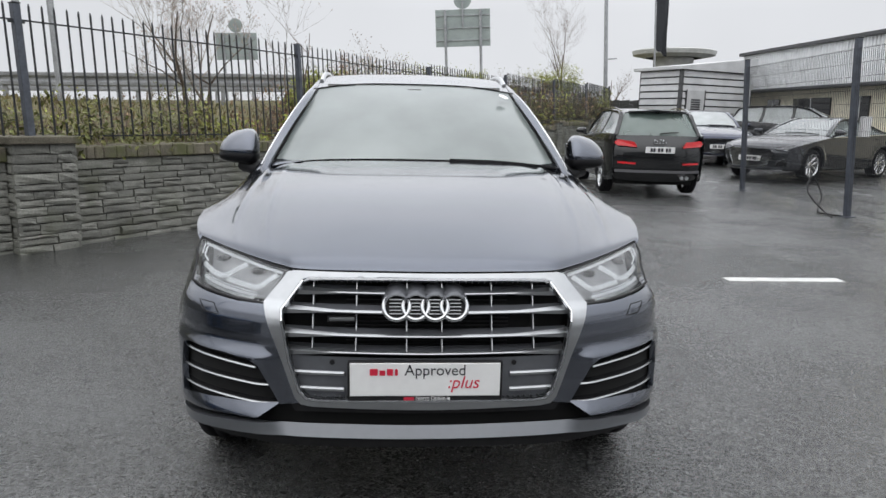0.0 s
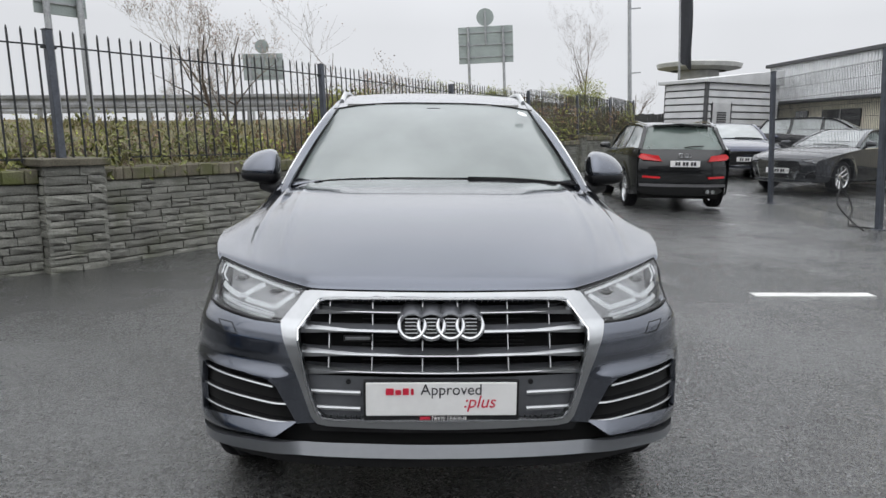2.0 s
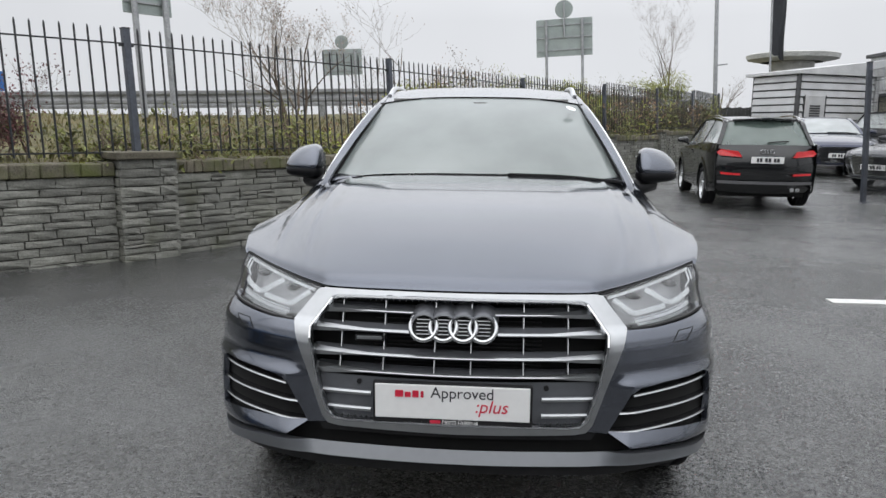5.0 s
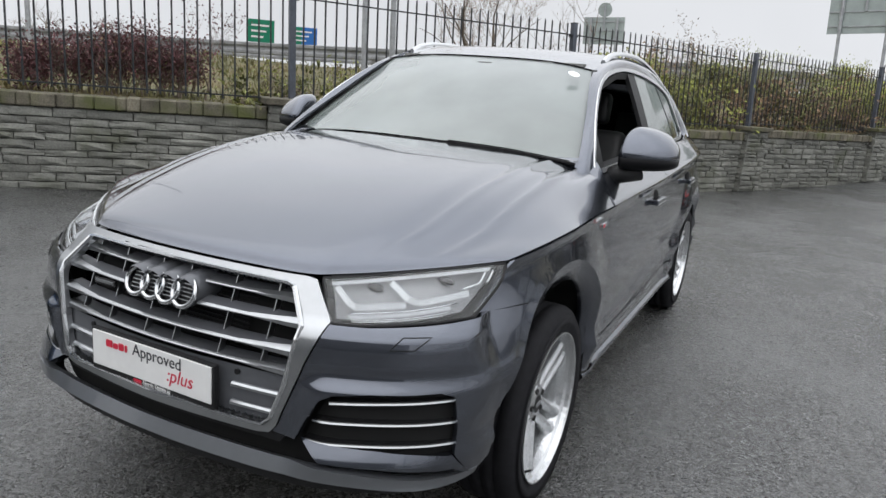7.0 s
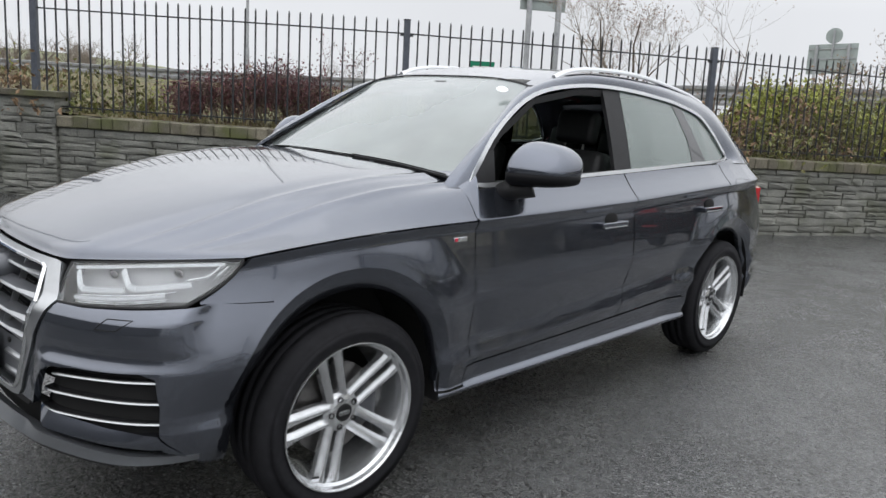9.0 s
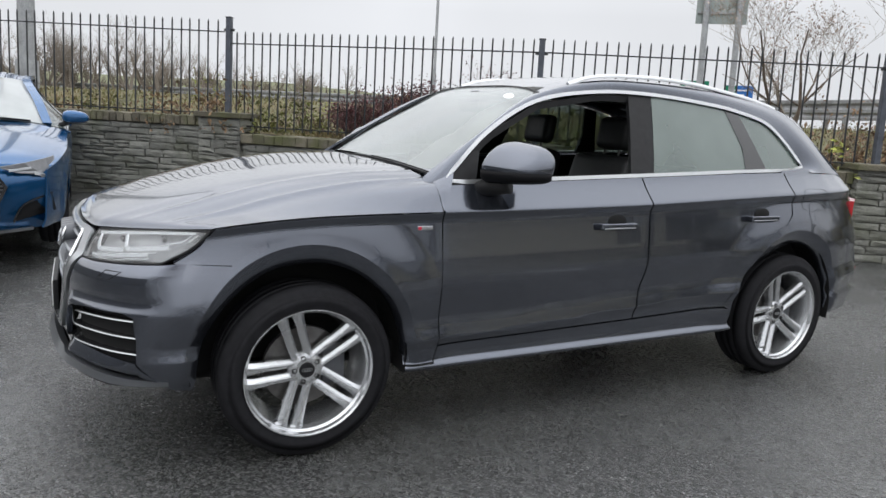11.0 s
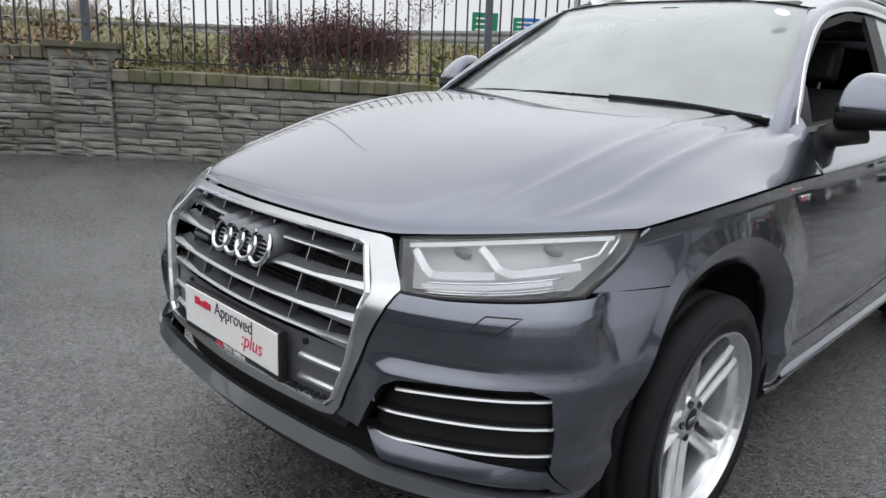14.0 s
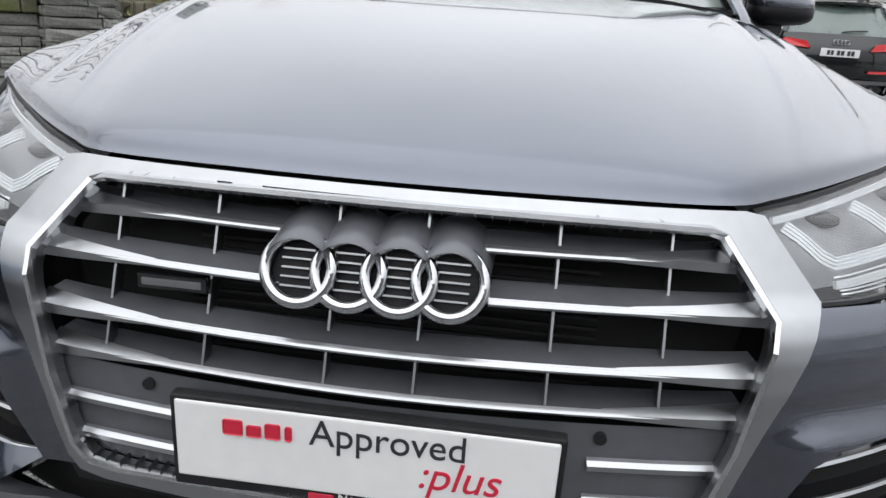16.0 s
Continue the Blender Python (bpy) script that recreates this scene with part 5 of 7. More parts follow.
        lens[1, k, 1] += (y - lens[3, k, 1]) * .2
        lens[3, k, 1] = y
    lens[3, 3] = (.803, .352, .805)
    depth = np.array([(-.01, .055, -.004), (-.02, .05, 0), (-.04, .04, 0), (-.05, .03, -.004)])
    for s in (1, -1):
        V, N, F = net_grid(lens, 8, 8)
        N = np.where((N[:, 1] > 0)[:, None], -N, N)
        Fo = [f[::-1] for f in F]
        bowl = lens + depth[None, :, :] * np.array([1.0, 1.0, 1.0])
        Vb, Nb, Fb = net_grid(bowl, 5, 5)
        Nb = np.where((Nb[:, 1] > 0)[:, None], -Nb, Nb)
        sheet = lambda a: a if s > 0 else flipped(*a)
        hl = part("headlamp", skin_mesh("headlamp", *sheet((Vb, Nb, Fb)), LAMP_BOWL, 0), None, car, "clear headlamp with angular light guides")
        pane = part("lens", skin_mesh("lens", *sheet((V, N, Fo)), LENS_GLASS, 0), None, hl)
        pane.visible_shadow = False
        rimp = [net_point(lens, u, 0) for u in np.linspace(0, 3, 13)] + [net_point(lens, 3, v) for v in np.linspace(0.2, 3, 10)] + [net_point(lens, u, 3) for u in np.linspace(2.8, 0, 12)] + [net_point(lens, 0, v) for v in np.linspace(2.8, 0.2, 9)]
        swept("lamp_surround", [(s * p[0], p[1] + .004, p[2]) for p in rimp], circle_section(.0048, 6), BLACK_PLASTIC, hl, closed=True)

        def guide(name, uv, w, deep, material, k=8):
            pts = []
            for (u0, v0), (u1, v1) in zip(uv, uv[1:]):
                for t in np.linspace(0, 1, k):
                    u, v = (u0 + (u1 - u0) * t) * 3, (v0 + (v1 - v0) * t) * 3
                    p = net_point(lens, u, v) + deep * np.array((-.35, 1.0, 0)) * 0.9
                    pts.append((s * p[0], p[1], p[2]))
            swept(name, pts, circle_section(w, 6), material, hl, smooth=True)
        def band(name, uv, w, deep, material):
            """A flat, wide light guide with a bright bead along both its edges."""
            pts = []
            for (u0, v0), (u1, v1) in zip(uv, uv[1:]):
                for t in np.linspace(0, 1, 6)[:-1]:
                    pts.append(net_point(lens, (u0 + (u1 - u0) * t) * 3, (v0 + (v1 - v0) * t) * 3) + deep * np.array((-.32, .9, 0)))
            pts.append(net_point(lens, uv[-1][0] * 3, uv[-1][1] * 3) + deep * np.array((-.32, .9, 0)))
            pts = [(s * p[0], p[1], p[2]) for p in pts]
            face = (s * .45, -.85, .25)
            flat = swept(name, pts, rect_section(w, .003), material, hl, up=face)
            for e in (-.46, -.16, .16, .46):
                swept("light_guide_bead", pts, [(e * w - .0011, .0012), (e * w + .0011, .0012), (e * w + .0011, .0034), (e * w - .0011, .0034)], LAMP_WHITE, flat, up=face)
        band("light_guide", [(.06, .15), (.50, .125), (.92, .105)], .008, .010, LAMP_BAND)
        band("light_guide", [(.10, .24), (.19, .55), (.24, .63), (.52, .64)], .0155, .013, LAMP_BAND)
        band("light_guide", [(.45, .22), (.53, .55), (.58, .62), (.84, .56)], .0155, .013, LAMP_BAND)
        band("light_guide", [(.18, .82), (.50, .815), (.76, .765)], .009, .010, LAMP_BAND)
        guide("light_guide", [(.90, .17), (.885, .40), (.80, .47)], .0032, .012, LAMP_WHITE)
        guide("light_guide", [(.94, .14), (.925, .38)], .0028, .010, LAMP_WHITE)
        for v in (.755, .90, .94):
            guide("reflector_rib", [(.20, v), (.5, v), (.80, v - .05)], .0018, .012, SATIN_BRIGHT)
        for (u, v) in ((.36, .38), (.70, .36)):
            p = net_point(lens, u * 3, v * 3) + np.array((-.02, .045, 0))
            bm = bmesh.new()
            bmesh.ops.create_uvsphere(bm, u_segments=14, v_segments=8, radius=.017)
            for q in bm.verts:
                q.co = Vector((s * (p[0]) + q.co.x * 1.6, p[1] + q.co.y * .6, p[2] + q.co.z * .75))
            part("projector", bm, BLACK_GLOSS, hl, smooth=True)


def carrier_bm(y, k):
    """The moulded boss behind one ring."""
    bm = lathe([(0.010, .0405), (0.002, .0445), (-.03, .046), (-.085, .048)], 28)
    mm = Matrix.Translation(((k - 1.5) * .0597 - .010, y + .001 * k, .797)) @ pose(0, 0, 0, 6, 0, 0) @ pose(0, 0, 0, 0, 0, -90)
    for v in bm.verts:
        v.co = mm @ v.co
    return bm


def sweep_bm(path, section):
    V, F = sweep(path, section)
    bm = bmesh.new()
    vs = [bm.verts.new(v) for v in V]
    for f in F:
        bm.faces.new([vs[i] for i in f])
    bmesh.ops.recalc_face_normals(bm, faces=bm.faces)
    return bm


SATIN_PAINT = mat("silver_grey_lip_paint", (0.20, 0.21, 0.225), 0.3, metal=0.8, var=0.03, coat=0.6)
build_front(estate)


# ---------------------------------------------------------------- wheels
def spoke_mesh():
    """One alloy spoke along +z, its face towards +x."""
    V, F = [], []
    st = [(.030, .034, .054), (.10, .036, .061), (.16, .038, .069), (.21, .041, .077), (.235, .047, .080), (.258, .064, .081)]
    for r, w, x in st:
        V += [(x - .040, -w / 2, r), (x - .010, -w / 2, r), (x - .001, -w * .18, r), (x, w * .12, r), (x - .014, w / 2, r), (x - .040, w / 2, r)]
    for i in range(len(st) - 1):
        for j in range(6):
            a, b = i * 6 + j, i * 6 + (j + 1) % 6
            F.append((a, b, b + 6, a + 6))
    F += [tuple(range(6))[::-1], tuple((len(st) - 1) * 6 + j for j in range(6))]
    bm = bmesh.new()
    vs = [bm.verts.new(v) for v in V]
    for f in F:
        bm.faces.new([vs[i] for i in f])
    bmesh.ops.recalc_face_normals(bm, faces=bm.faces)
    bmesh.ops.bevel(bm, geom=[e for e in bm.edges if abs((e.verts[0].co - e.verts[1].co).z) > .03], offset=.0025, segments=2, affect="EDGES")
    me = bpy.data.meshes.new("spoke")
    bm.to_mesh(me)
    bm.free()
    me.materials.append(ALLOY)
    return me


def tyre_bm(r=.354, w=.112, bead=.263):
    prof = [(-w * .80, bead - .012), (-w * .93, bead + .004), (-w * 1.0, bead + .03), (-w * 1.02, bead + .055), (-w * 1.0, r - .050), (-w * .95, r - .026), (-w * .85, r - .010), (-w * .72, r - .002)]
    for g in (-.045, 0, .045):
        prof += [(g - .006, r), (g - .0045, r - .007), (g + .0045, r - .007), (g + .006, r)]
    prof += [(-a, b) for a, b in prof[7::-1]]
    return lathe(prof, 72)


def add_wheel(car, x, y, spin, side):
    m = pose(x, y, .354, 0, 0, 0 if side > 0 else 180)
    w = new("wheel")
    w.parent = car
    w.matrix_basis = m
    part("tyre", tyre_bm(), RUBBER, w, smooth=True)
    rim = lathe([(.104, .270), (.111, .2695), (.111, .2655), (.104, .261), (.090, .257), (.080, .249), (.055, .243), (.02, .238), (-.06, .225), (-.085, .245), (-.095, .262), (-.10, .268), (-.092, .255), (.084, .268)], 64)
    rm = part("rim", rim, ALLOY, w, smooth=False, m=Matrix.Diagonal((1, .975, .975, 1)))
    sp = spoke_mesh()
    for k in range(5):
        a = 72 * k + 90 + spin
        for d in (-1, 1):
            part("spoke", sp, None, rm, m=pose(0, 0, 0, a, 0, 0) @ pose(0, d * .0262, 0, d * -1.6, 0, 0))
    part("hub", lathe([(.02, .078), (.042, .077), (.054, .068), (.060, .050), (.060, .034), (.055, .033), (.055, 0.0005)], 40), ALLOY, rm, smooth=False)
    part("hub_cap", lathe([(.054, .032), (.0605, .031), (.0625, .026), (.063, .0005)], 32), BLACK_PLASTIC, rm)
    for k in range(5):
        a = radians(36 + 72 * k)
        part("wheel_bolt", lathe([(.035, .011), (.0622, .011), (.0622, .008), (.058, .008), (.058, .0004)], 12), DARK_VOID, rm, m=pose(0, .052 * math.cos(a), .052 * math.sin(a)))
    part("brake_disc", lathe([(-.02, .165), (.005, .165), (.005, .07), (.03, .068), (.03, .0005)], 48), STEEL, w)
    part("brake_caliper", box((-.05, .075, -.09), (.022, .175, .09), .02), GUNMETAL, w)
    ring4 = bmesh.new()
    for k in range(4):
        for v in (0,):
            pts = [(.0635, (k - 1.5) * .010 + .0068 * math.cos(t), .0068 * math.sin(t)) for t in np.linspace(0, 2 * math.pi, 15)[:-1]]
            Vs, Fs = sweep(pts, circle_section(.0012, 5), True, (1, 0, 0))
            vs = [ring4.verts.new(q) for q in Vs]
            for f in Fs:
                ring4.faces.new([vs[i] for i in f])
    part("cap_emblem", ring4, SATIN, rm)
    bm = bmesh.new()
    add_rod(bm, (.085, .238 * math.cos(2.2), .238 * -math.sin(2.2)), (.105, .225 * math.cos(2.2), .225 * -math.sin(2.2)), .004, seg=8)
    part("valve", bm, BLACK_PLASTIC, rm)


for y in (WF, WR):
    for s in (1, -1):
        add_wheel(estate, s * .784, y + .008, 0 if s > 0 else 20, s)
        # proud lip round the arch, tucked in towards the wheel
        V, k = [], 64
        for g, d in ((1.45, .0003), (1.2, .0012), (1.0, .0030), (1.0, .0030), (.5, .0016), (0.0, .0012), (-.02, -.03)):
            for yy, zz in arch(y, 24 if y < 2 else 3, 178, g, k):
                V.append((s * (side_x(yy, zz) + d), yy, zz))
        F = [(b * k + i, b * k + i + 1, b * k + k + i + 1, b * k + k + i) for b in (0, 1, 3, 4, 5) for i in range(k - 1)]
        if s > 0:
            F = [f[::-1] for f in F]
        part("arch_lip", mesh_of("arch_lip", V, F, PAINT, True), None, estate)
        # arch liner
        V, F = [], []
        n = 28
        for k in range(n + 1):
            a = radians(-8 + 196 * k / n)
            cy, cz = y - .425 * math.cos(a), WZ + (.472 if y < 2 else .440) * math.sin(a)
            V += [(s * .60, cy, cz), (s * (.880 - .070 * smooth01((.82 - cy) / .22)), cy, cz)]
        F = [(2 * k, 2 * k + 1, 2 * k + 3, 2 * k + 2) for k in range(n)]
        V += [(s * .60, y, WZ)]
        F += [(2 * k, 2 * k + 2, len(V) - 1) for k in range(n)]
        part("arch_liner", mesh_of("arch_liner", V, F, DARK_VOID), None, estate)


# ---------------------------------------------------------------- inside and tail of the grey car
def seat(car, x, y):
    st = new("seat")
    st.parent = car
    st.matrix_basis = pose(x, y, 0)
    part("cushion", box((-.25, -.26, .50), (.25, .27, .68), .06, seg=3), LEATHER, st, smooth=True)
    part("backrest", box((-.25, -.07, 0), (.25, .07, .62), .06, pose(0, .28, .62, -16, 0, 0), 3), LEATHER, st, smooth=True)
    part("headrest", box((-.125, -.045, 0), (.125, .045, .18), .04, pose(0, .47, 1.25, -10, 0, 0), 3), LEATHER, st, smooth=True)
    for s in (-1, 1):
        bm = bmesh.new()
        add_rod(bm, (s * .06, .445, 1.18), (s * .06, .475, 1.29), .007, seg=8)
        part("headrest_stalk", bm, STEEL, st)


for x in (-.37, .37):
    seat(estate, x, 2.30)
bench = new("rear_bench")
bench.parent = estate
part("cushion", box((-.64, 3.0, .50), (.64, 3.5, .70), .06, seg=3), LEATHER, bench, smooth=True)
part("backrest", box((-.64, -.08, 0), (.64, .08, .50), .06, pose(0, 3.55, .66, -22, 0, 0), 3), LEATHER, bench, smooth=True)
for x in (-.42, 0, .42):
    part("headrest", box((-.12, -.04, 0), (.12, .04, .17), .035, pose(x, 3.76, 1.14, -12, 0, 0), 3), LEATHER, bench, smooth=True)
part("cabin_floor", box((-.76, 1.2, .30), (.74, 4.15, .40)), DARK_VOID, estate)
part("bulkhead", box((-.70, 1.30, .40), (.70, 1.42, 1.07)), DARK_VOID, estate)
part("engine_bay_floor", box((-.56, .25, .40), (.56, 1.30, .80)), DARK_VOID, estate)
part("load_floor", box((-.70, 3.75, .40), (.70, 4.22, .78)), DARK_VOID, estate)
part("dashboard", box((-.70, 1.45, .70), (.70, 1.86, 1.085), .07, seg=3), BLACK_PLASTIC, estate, smooth=True)
hd = bmesh.new()
add_box(hd, (-.50, 2.12, 1.535), (.50, 3.7, 1.55))
part("headliner", hd, mat("grey_headliner", (.25, .25, .24), .9, var=.05), estate)
sw = new("steering_wheel")
sw.parent = estate
sw.matrix_basis = pose(-.37, 1.98, 1.0, -65, 0, 0)
swept("wheel_rim", [(.185 * math.cos(a), .185 * math.sin(a), 0) for a in np.linspace(0, 2 * math.pi, 33)[:-1]], circle_section(.016, 8), LEATHER, sw, closed=True, smooth=True)
part("wheel_hub", box((-.09, -.06, -.03), (.09, .06, .015), .02), BLACK_PLASTIC, sw)
for a, b in (((-.18, 0, 0), (-.05, 0, 0)), ((.18, 0, 0), (.05, 0, 0)), ((0, -.18, 0), (0, -.05, 0))):
    part("wheel_spoke", rod(a, b, .012), SATIN, sw)
part("interior_mirror", box((-.10, 2.03, 1.41), (.10, 2.055, 1.465), .018, seg=3), BLACK_PLASTIC, estate)
part("sensor_housing", box((-.05, 2.06, 1.47), (.05, 2.13, 1.53), .02, seg=3), BLACK_PLASTIC, estate)
stk = bmesh.new()
bmesh.ops.create_circle(stk, cap_ends=True, segments=20, radius=.024)
part("screen_sticker", stk, STICKER, estate, m=pose(.502, 1.972, 1.4965, 0, 0, 0) @ Matrix.Rotation(radians(25), 4, "X") @ Matrix.Rotation(radians(18), 4, "Y") @ Matrix.Diagonal((1.2, 1, 1, 1)))
# wipers
for pts in ([(-.30, 1.416, 1.152), (-.08, 1.412, 1.157), (.12, 1.412, 1.160)], [(.16, 1.410, 1.168), (.42, 1.426, 1.161), (.68, 1.470, 1.137)]):
    arm = swept("wiper_blade", smooth_line(pts, 6), rect_section(.009, .013), BLACK_PLASTIC, estate)
    swept("wiper_arm", smooth_line([(p[0] + .03, p[1] - .012, p[2] - .003) for p in pts], 6), rect_section(.012, .008), BLACK_PLASTIC, arm)
# door cards
for s in (1, -1):
    V, N, F = trim(lambda y, z: (side_x(y, z) - .075, y, z), [(1.5, .45), (3.4, .47), (3.6, .95), (3.6, 1.15), (1.55, 1.08)], .15, .1)
    N = -N
    sh = (V, N, [f[::-1] for f in F])
    part("door_card", skin_mesh("door_card", *(sh if s > 0 else flipped(*sh)), BLACK_PLASTIC, 0), None, estate)
    ledge = [(s * (glass_x(y, belt(y)) - .035), y, belt(y) - .008) for y in np.linspace(1.55, 3.75, 16)]
    swept("window_ledge", ledge, rect_section(.06, .012), BLACK_PLASTIC, estate)
tail = [
    [(0, 4.25, 1.520), (.27, 4.22, 1.512), (.44, 4.12, 1.497), (.596, 3.93, 1.474)],
    [(0, 4.34, 1.42), (.3, 4.31, 1.42), (.50, 4.19, 1.405), (.632, 4.02, 1.395)],
    [(0, 4.46, 1.18), (.34, 4.43, 1.18), (.58, 4.33, 1.170), (.745, 4.235, 1.160)],
    [(0, 4.56, .95), (.38, 4.53, .95), (.63, 4.49, .95), (.715, 4.42, .96)],
    [(0, 4.68, .62), (.40, 4.66, .62), (.64, 4.61, .62), (.735, 4.55, .61)],
    [(0, 4.62, .36), (.40, 4.60, .36), (.64, 4.55, .36), (.735, 4.48, .37)],
]
V, N, F = net_grid(mirrored(tail), 5, 6)
N = np.where((N[:, 1] < 0)[:, None], -N, N)
part("tailgate", skin_mesh("tailgate", V, N, F, PAINT, .01), None, estate)
rg = np.array(mirrored(tail))[1:3].copy()
rg = np.array([rg[0] * .97 + rg[1] * .03, rg[0] * .1 + rg[1] * .9])
rg[..., 0] *= .88
rg[..., 1] += .012
V, N, F = net_grid(rg, 5, 6)
part("rear_screen", skin_mesh("rear_screen", V, N, F, SIDE_GLASS, 0), None, estate)
for s in (1, -1):
    pts = [(s * .46, 4.56, .965), (s * .60, 4.515, .965), (s * .70, 4.45, .963), (s * .755, 4.395, .960), (s * .795, 4.325, .956)]
    swept("tail_lamp", smooth_line(pts, 4), [(-.014, -.05), (.014, -.05), (.014, .05), (-.014, .05)], RED_LENS, estate, "red wraparound tail lamp")
    swept("rear_reflector", [(s * .58, 4.635, .555), (s * .66, 4.60, .555), (s * .735, 4.555, .555)], rect_section(.02, .03), RED_LENS, estate)

# ---------------------------------------------------------------- other parked cars
def car_paint(name, color, metal=0.5):
    return mat(name, color, 0.2, metal=metal, var=0.03, scale=2, coat=1.0, spec=0.3)


def rows_net(rows):
    """Rows of (y, z, half width, y at the side, z at the side), from the centre line outwards."""
    out = []
    for y, z, hw, ys, zs in rows:
        out.append([(0, y, z), (hw * .38, y + .10 * (ys - y), z + .07 * (zs - z)), (hw * .72, y + .42 * (ys - y), z + .32 * (zs - z)), (hw, ys, zs)])
    return mirrored(out)


def sheet(car, name, rows, material, face, label="", flange=0.008, lift=0.0):
    V, N, F = net_grid(rows_net(rows), 5, 6)
    d = np.array(face, float)
    N = np.where(((N * d).sum(1) < 0)[:, None], -N, N)
    if lift:
        V = V + N * lift
    return part(name, skin_mesh(name, V, N, F, material, flange), None, car, label)


def parked_car(name, label, m, s, paint):
    """A parked car from its main lines: nose at y = 0, tail towards +y."""
    car = root(name, label, "car", m)
    L, W, f, r = s["L"], s["W"] / 2, s["axle"], s["axle"] + s["base"]
    zs, zb = s["shoulder"], s["belt"]
    R = s["R"]

    def sx(y, z):
        k = lerp_table(z, [.2, .3, .42, .60, .80, 1.0, 1.2], [.90, .955, .965, .975, .985, .985, .93])
        front = max(0.0, (.75 - y) / .75)
        rear = max(0.0, (y - (L - .65)) / .65)
        x = W * k * (1 - .22 * front ** 2.2 - .17 * rear ** 2.4)
        for c in (f, r):
            rho = math.hypot(y - c, max(0, z - R)) / (R + .09)
            x += .025 * (1 - smooth01((abs(rho - 1.0)) / .2))
        return x
    sh = soft_table([p[0] for p in zs], [p[1] for p in zs], .25)
    s = dict(s)
    s["bonnet"] = [(y, z, sx(ys, sh(ys)) - .004, ys, sh(ys)) for y, z, hw, ys, zz in s["bonnet"]]
    s["nose"] = [(y, z, sx(max(ys, s["side"][0]), zz) + .001, max(ys, s["side"][0] + .004), zz) for y, z, hw, ys, zz in s["nose"]]
    s["nose"][-1] = s["bonnet"][0]

    def cut(c, up=True):
        return [(c - (R + .055) * math.cos(radians(t)), R * .98 + (R + .06) * math.sin(radians(t))) for t in np.linspace(-12, 192, 22)]
    y0, y1 = s["side"]
    poly = [(y0, .24)] + cut(f) + cut(r) + [(y1, .30)] + [(y, sh(y)) for y in np.linspace(y1, y0, 26)]
    pair("flank", *trim(lambda y, z: (sx(y, z), y, z), poly, .07, .06), paint, car, .012)
    sheet(car, "nose", s["nose"], paint, (0, -1, 0))
    sheet(car, "bonnet", s["bonnet"], paint, (0, 0, 1))
    sheet(car, "windscreen", s["screen"], SCREEN_GLASS2, (0, -1, 1), "wet windscreen")
    sheet(car, "roof", s["roof"], paint if "roof_mat" not in s else s["roof_mat"], (0, 0, 1))
    sheet(car, "rear_window", s["back"], SIDE_GLASS, (0, 1, 1), "wet rear window")
    sheet(car, "tail", s["tail"], paint, (0, 1, 0))
    # side windows between the waistline and the roof edge
    top = [(row[3], row[4], row[2]) for row in s["screen"] + s["roof"][1:] + s["back"][1:]]
    ty, tz, tx = [p[0] for p in top], [p[1] for p in top], [p[2] for p in top]
    V, F = [], []
    rowsn = []
    for k in range(len(top)):
        y = ty[k]
        rowsn.append([(sx(y, sh(y)) - .004, y, min(sh(y), tz[k])), (sx(y, sh(y)) * .35 + tx[k] * .65 + .02, y, (min(sh(y), tz[k]) + tz[k]) / 2), (tx[k], y, tz[k])])
    V, N, F = net_grid(np.array(rowsn), 4, 5)
    N = np.where((N[:, 0] < 0)[:, None], -N, N)
    pair("side_window", V, N, F, s.get("side_mat", DARK_GLASS), car, 0)
    for sg in (1, -1):
        edge = smooth_line([(sg * (x + .004), y, z + .002) for y, z, x in top], 5)
        swept("roof_pillar", edge, rect_section(.075, .035), paint, car)
        bl = [(sg * (sx(y, sh(y)) + .002), y, sh(y) + .004) for y in np.linspace(ty[0], ty[-1], 20)]
        swept("waist_trim", bl, rect_section(.014, .018), CHROME if s.get("chrome", True) else BLACK_PLASTIC, car)
        for yp in s["pillars"]:
            k0 = lerp_table(yp, ty, tz), lerp_table(yp, ty, tx)
            xl = sx(yp, sh(yp))
            pl = [(sg * (xl + .002), yp + .05, sh(yp)), (sg * ((xl * .35 + k0[1] * .65) + .024), yp, (sh(yp) + k0[0]) / 2), (sg * (k0[1] + .004), yp, k0[0])]
            swept("window_pillar", smooth_line(pl, 4), rect_section(.085, .012), BLACK_GLOSS, car, up=(sg, 0, .3))
        # mirror and handles
        mb = bmesh.new()
        bmesh.ops.create_uvsphere(mb, u_segments=18, v_segments=10, radius=1)
        my, mz = s["mirror"]
        for v in mb.verts:
            x, y, z = (math.copysign(abs(c) ** .75, c) for c in v.co)
            v.co = Vector((sg * (W + .055 + x * .115), my + y * .075, mz + z * (.07 if z > 0 else .05) * (1 - .15 * x)))
        if sg < 0:
            bmesh.ops.reverse_faces(mb, faces=mb.faces)
        mo = part("door_mirror", mb, paint, car, smooth=True)
        part("mirror_arm", rod((sg * (W - .08), my - .01, mz - .07), (sg * (W + .03), my, mz - .03), .022), BLACK_PLASTIC, mo)
        for y in s["handles"]:
            z = sh(y) - .085
            part("door_handle", box((sg * sx(y, z) - .02, y - .1, z - .013), (sg * sx(y, z) + .02, y + .1, z + .013), .008), paint, car)
        # dark wheel housings
        for c in (f, r):
            V2, F2 = [], []
            for k in range(17):
                a = radians(-10 + 200 * k / 16)
                cy, cz = c - (R + .06) * math.cos(a), R + (R + .06) * math.sin(a)
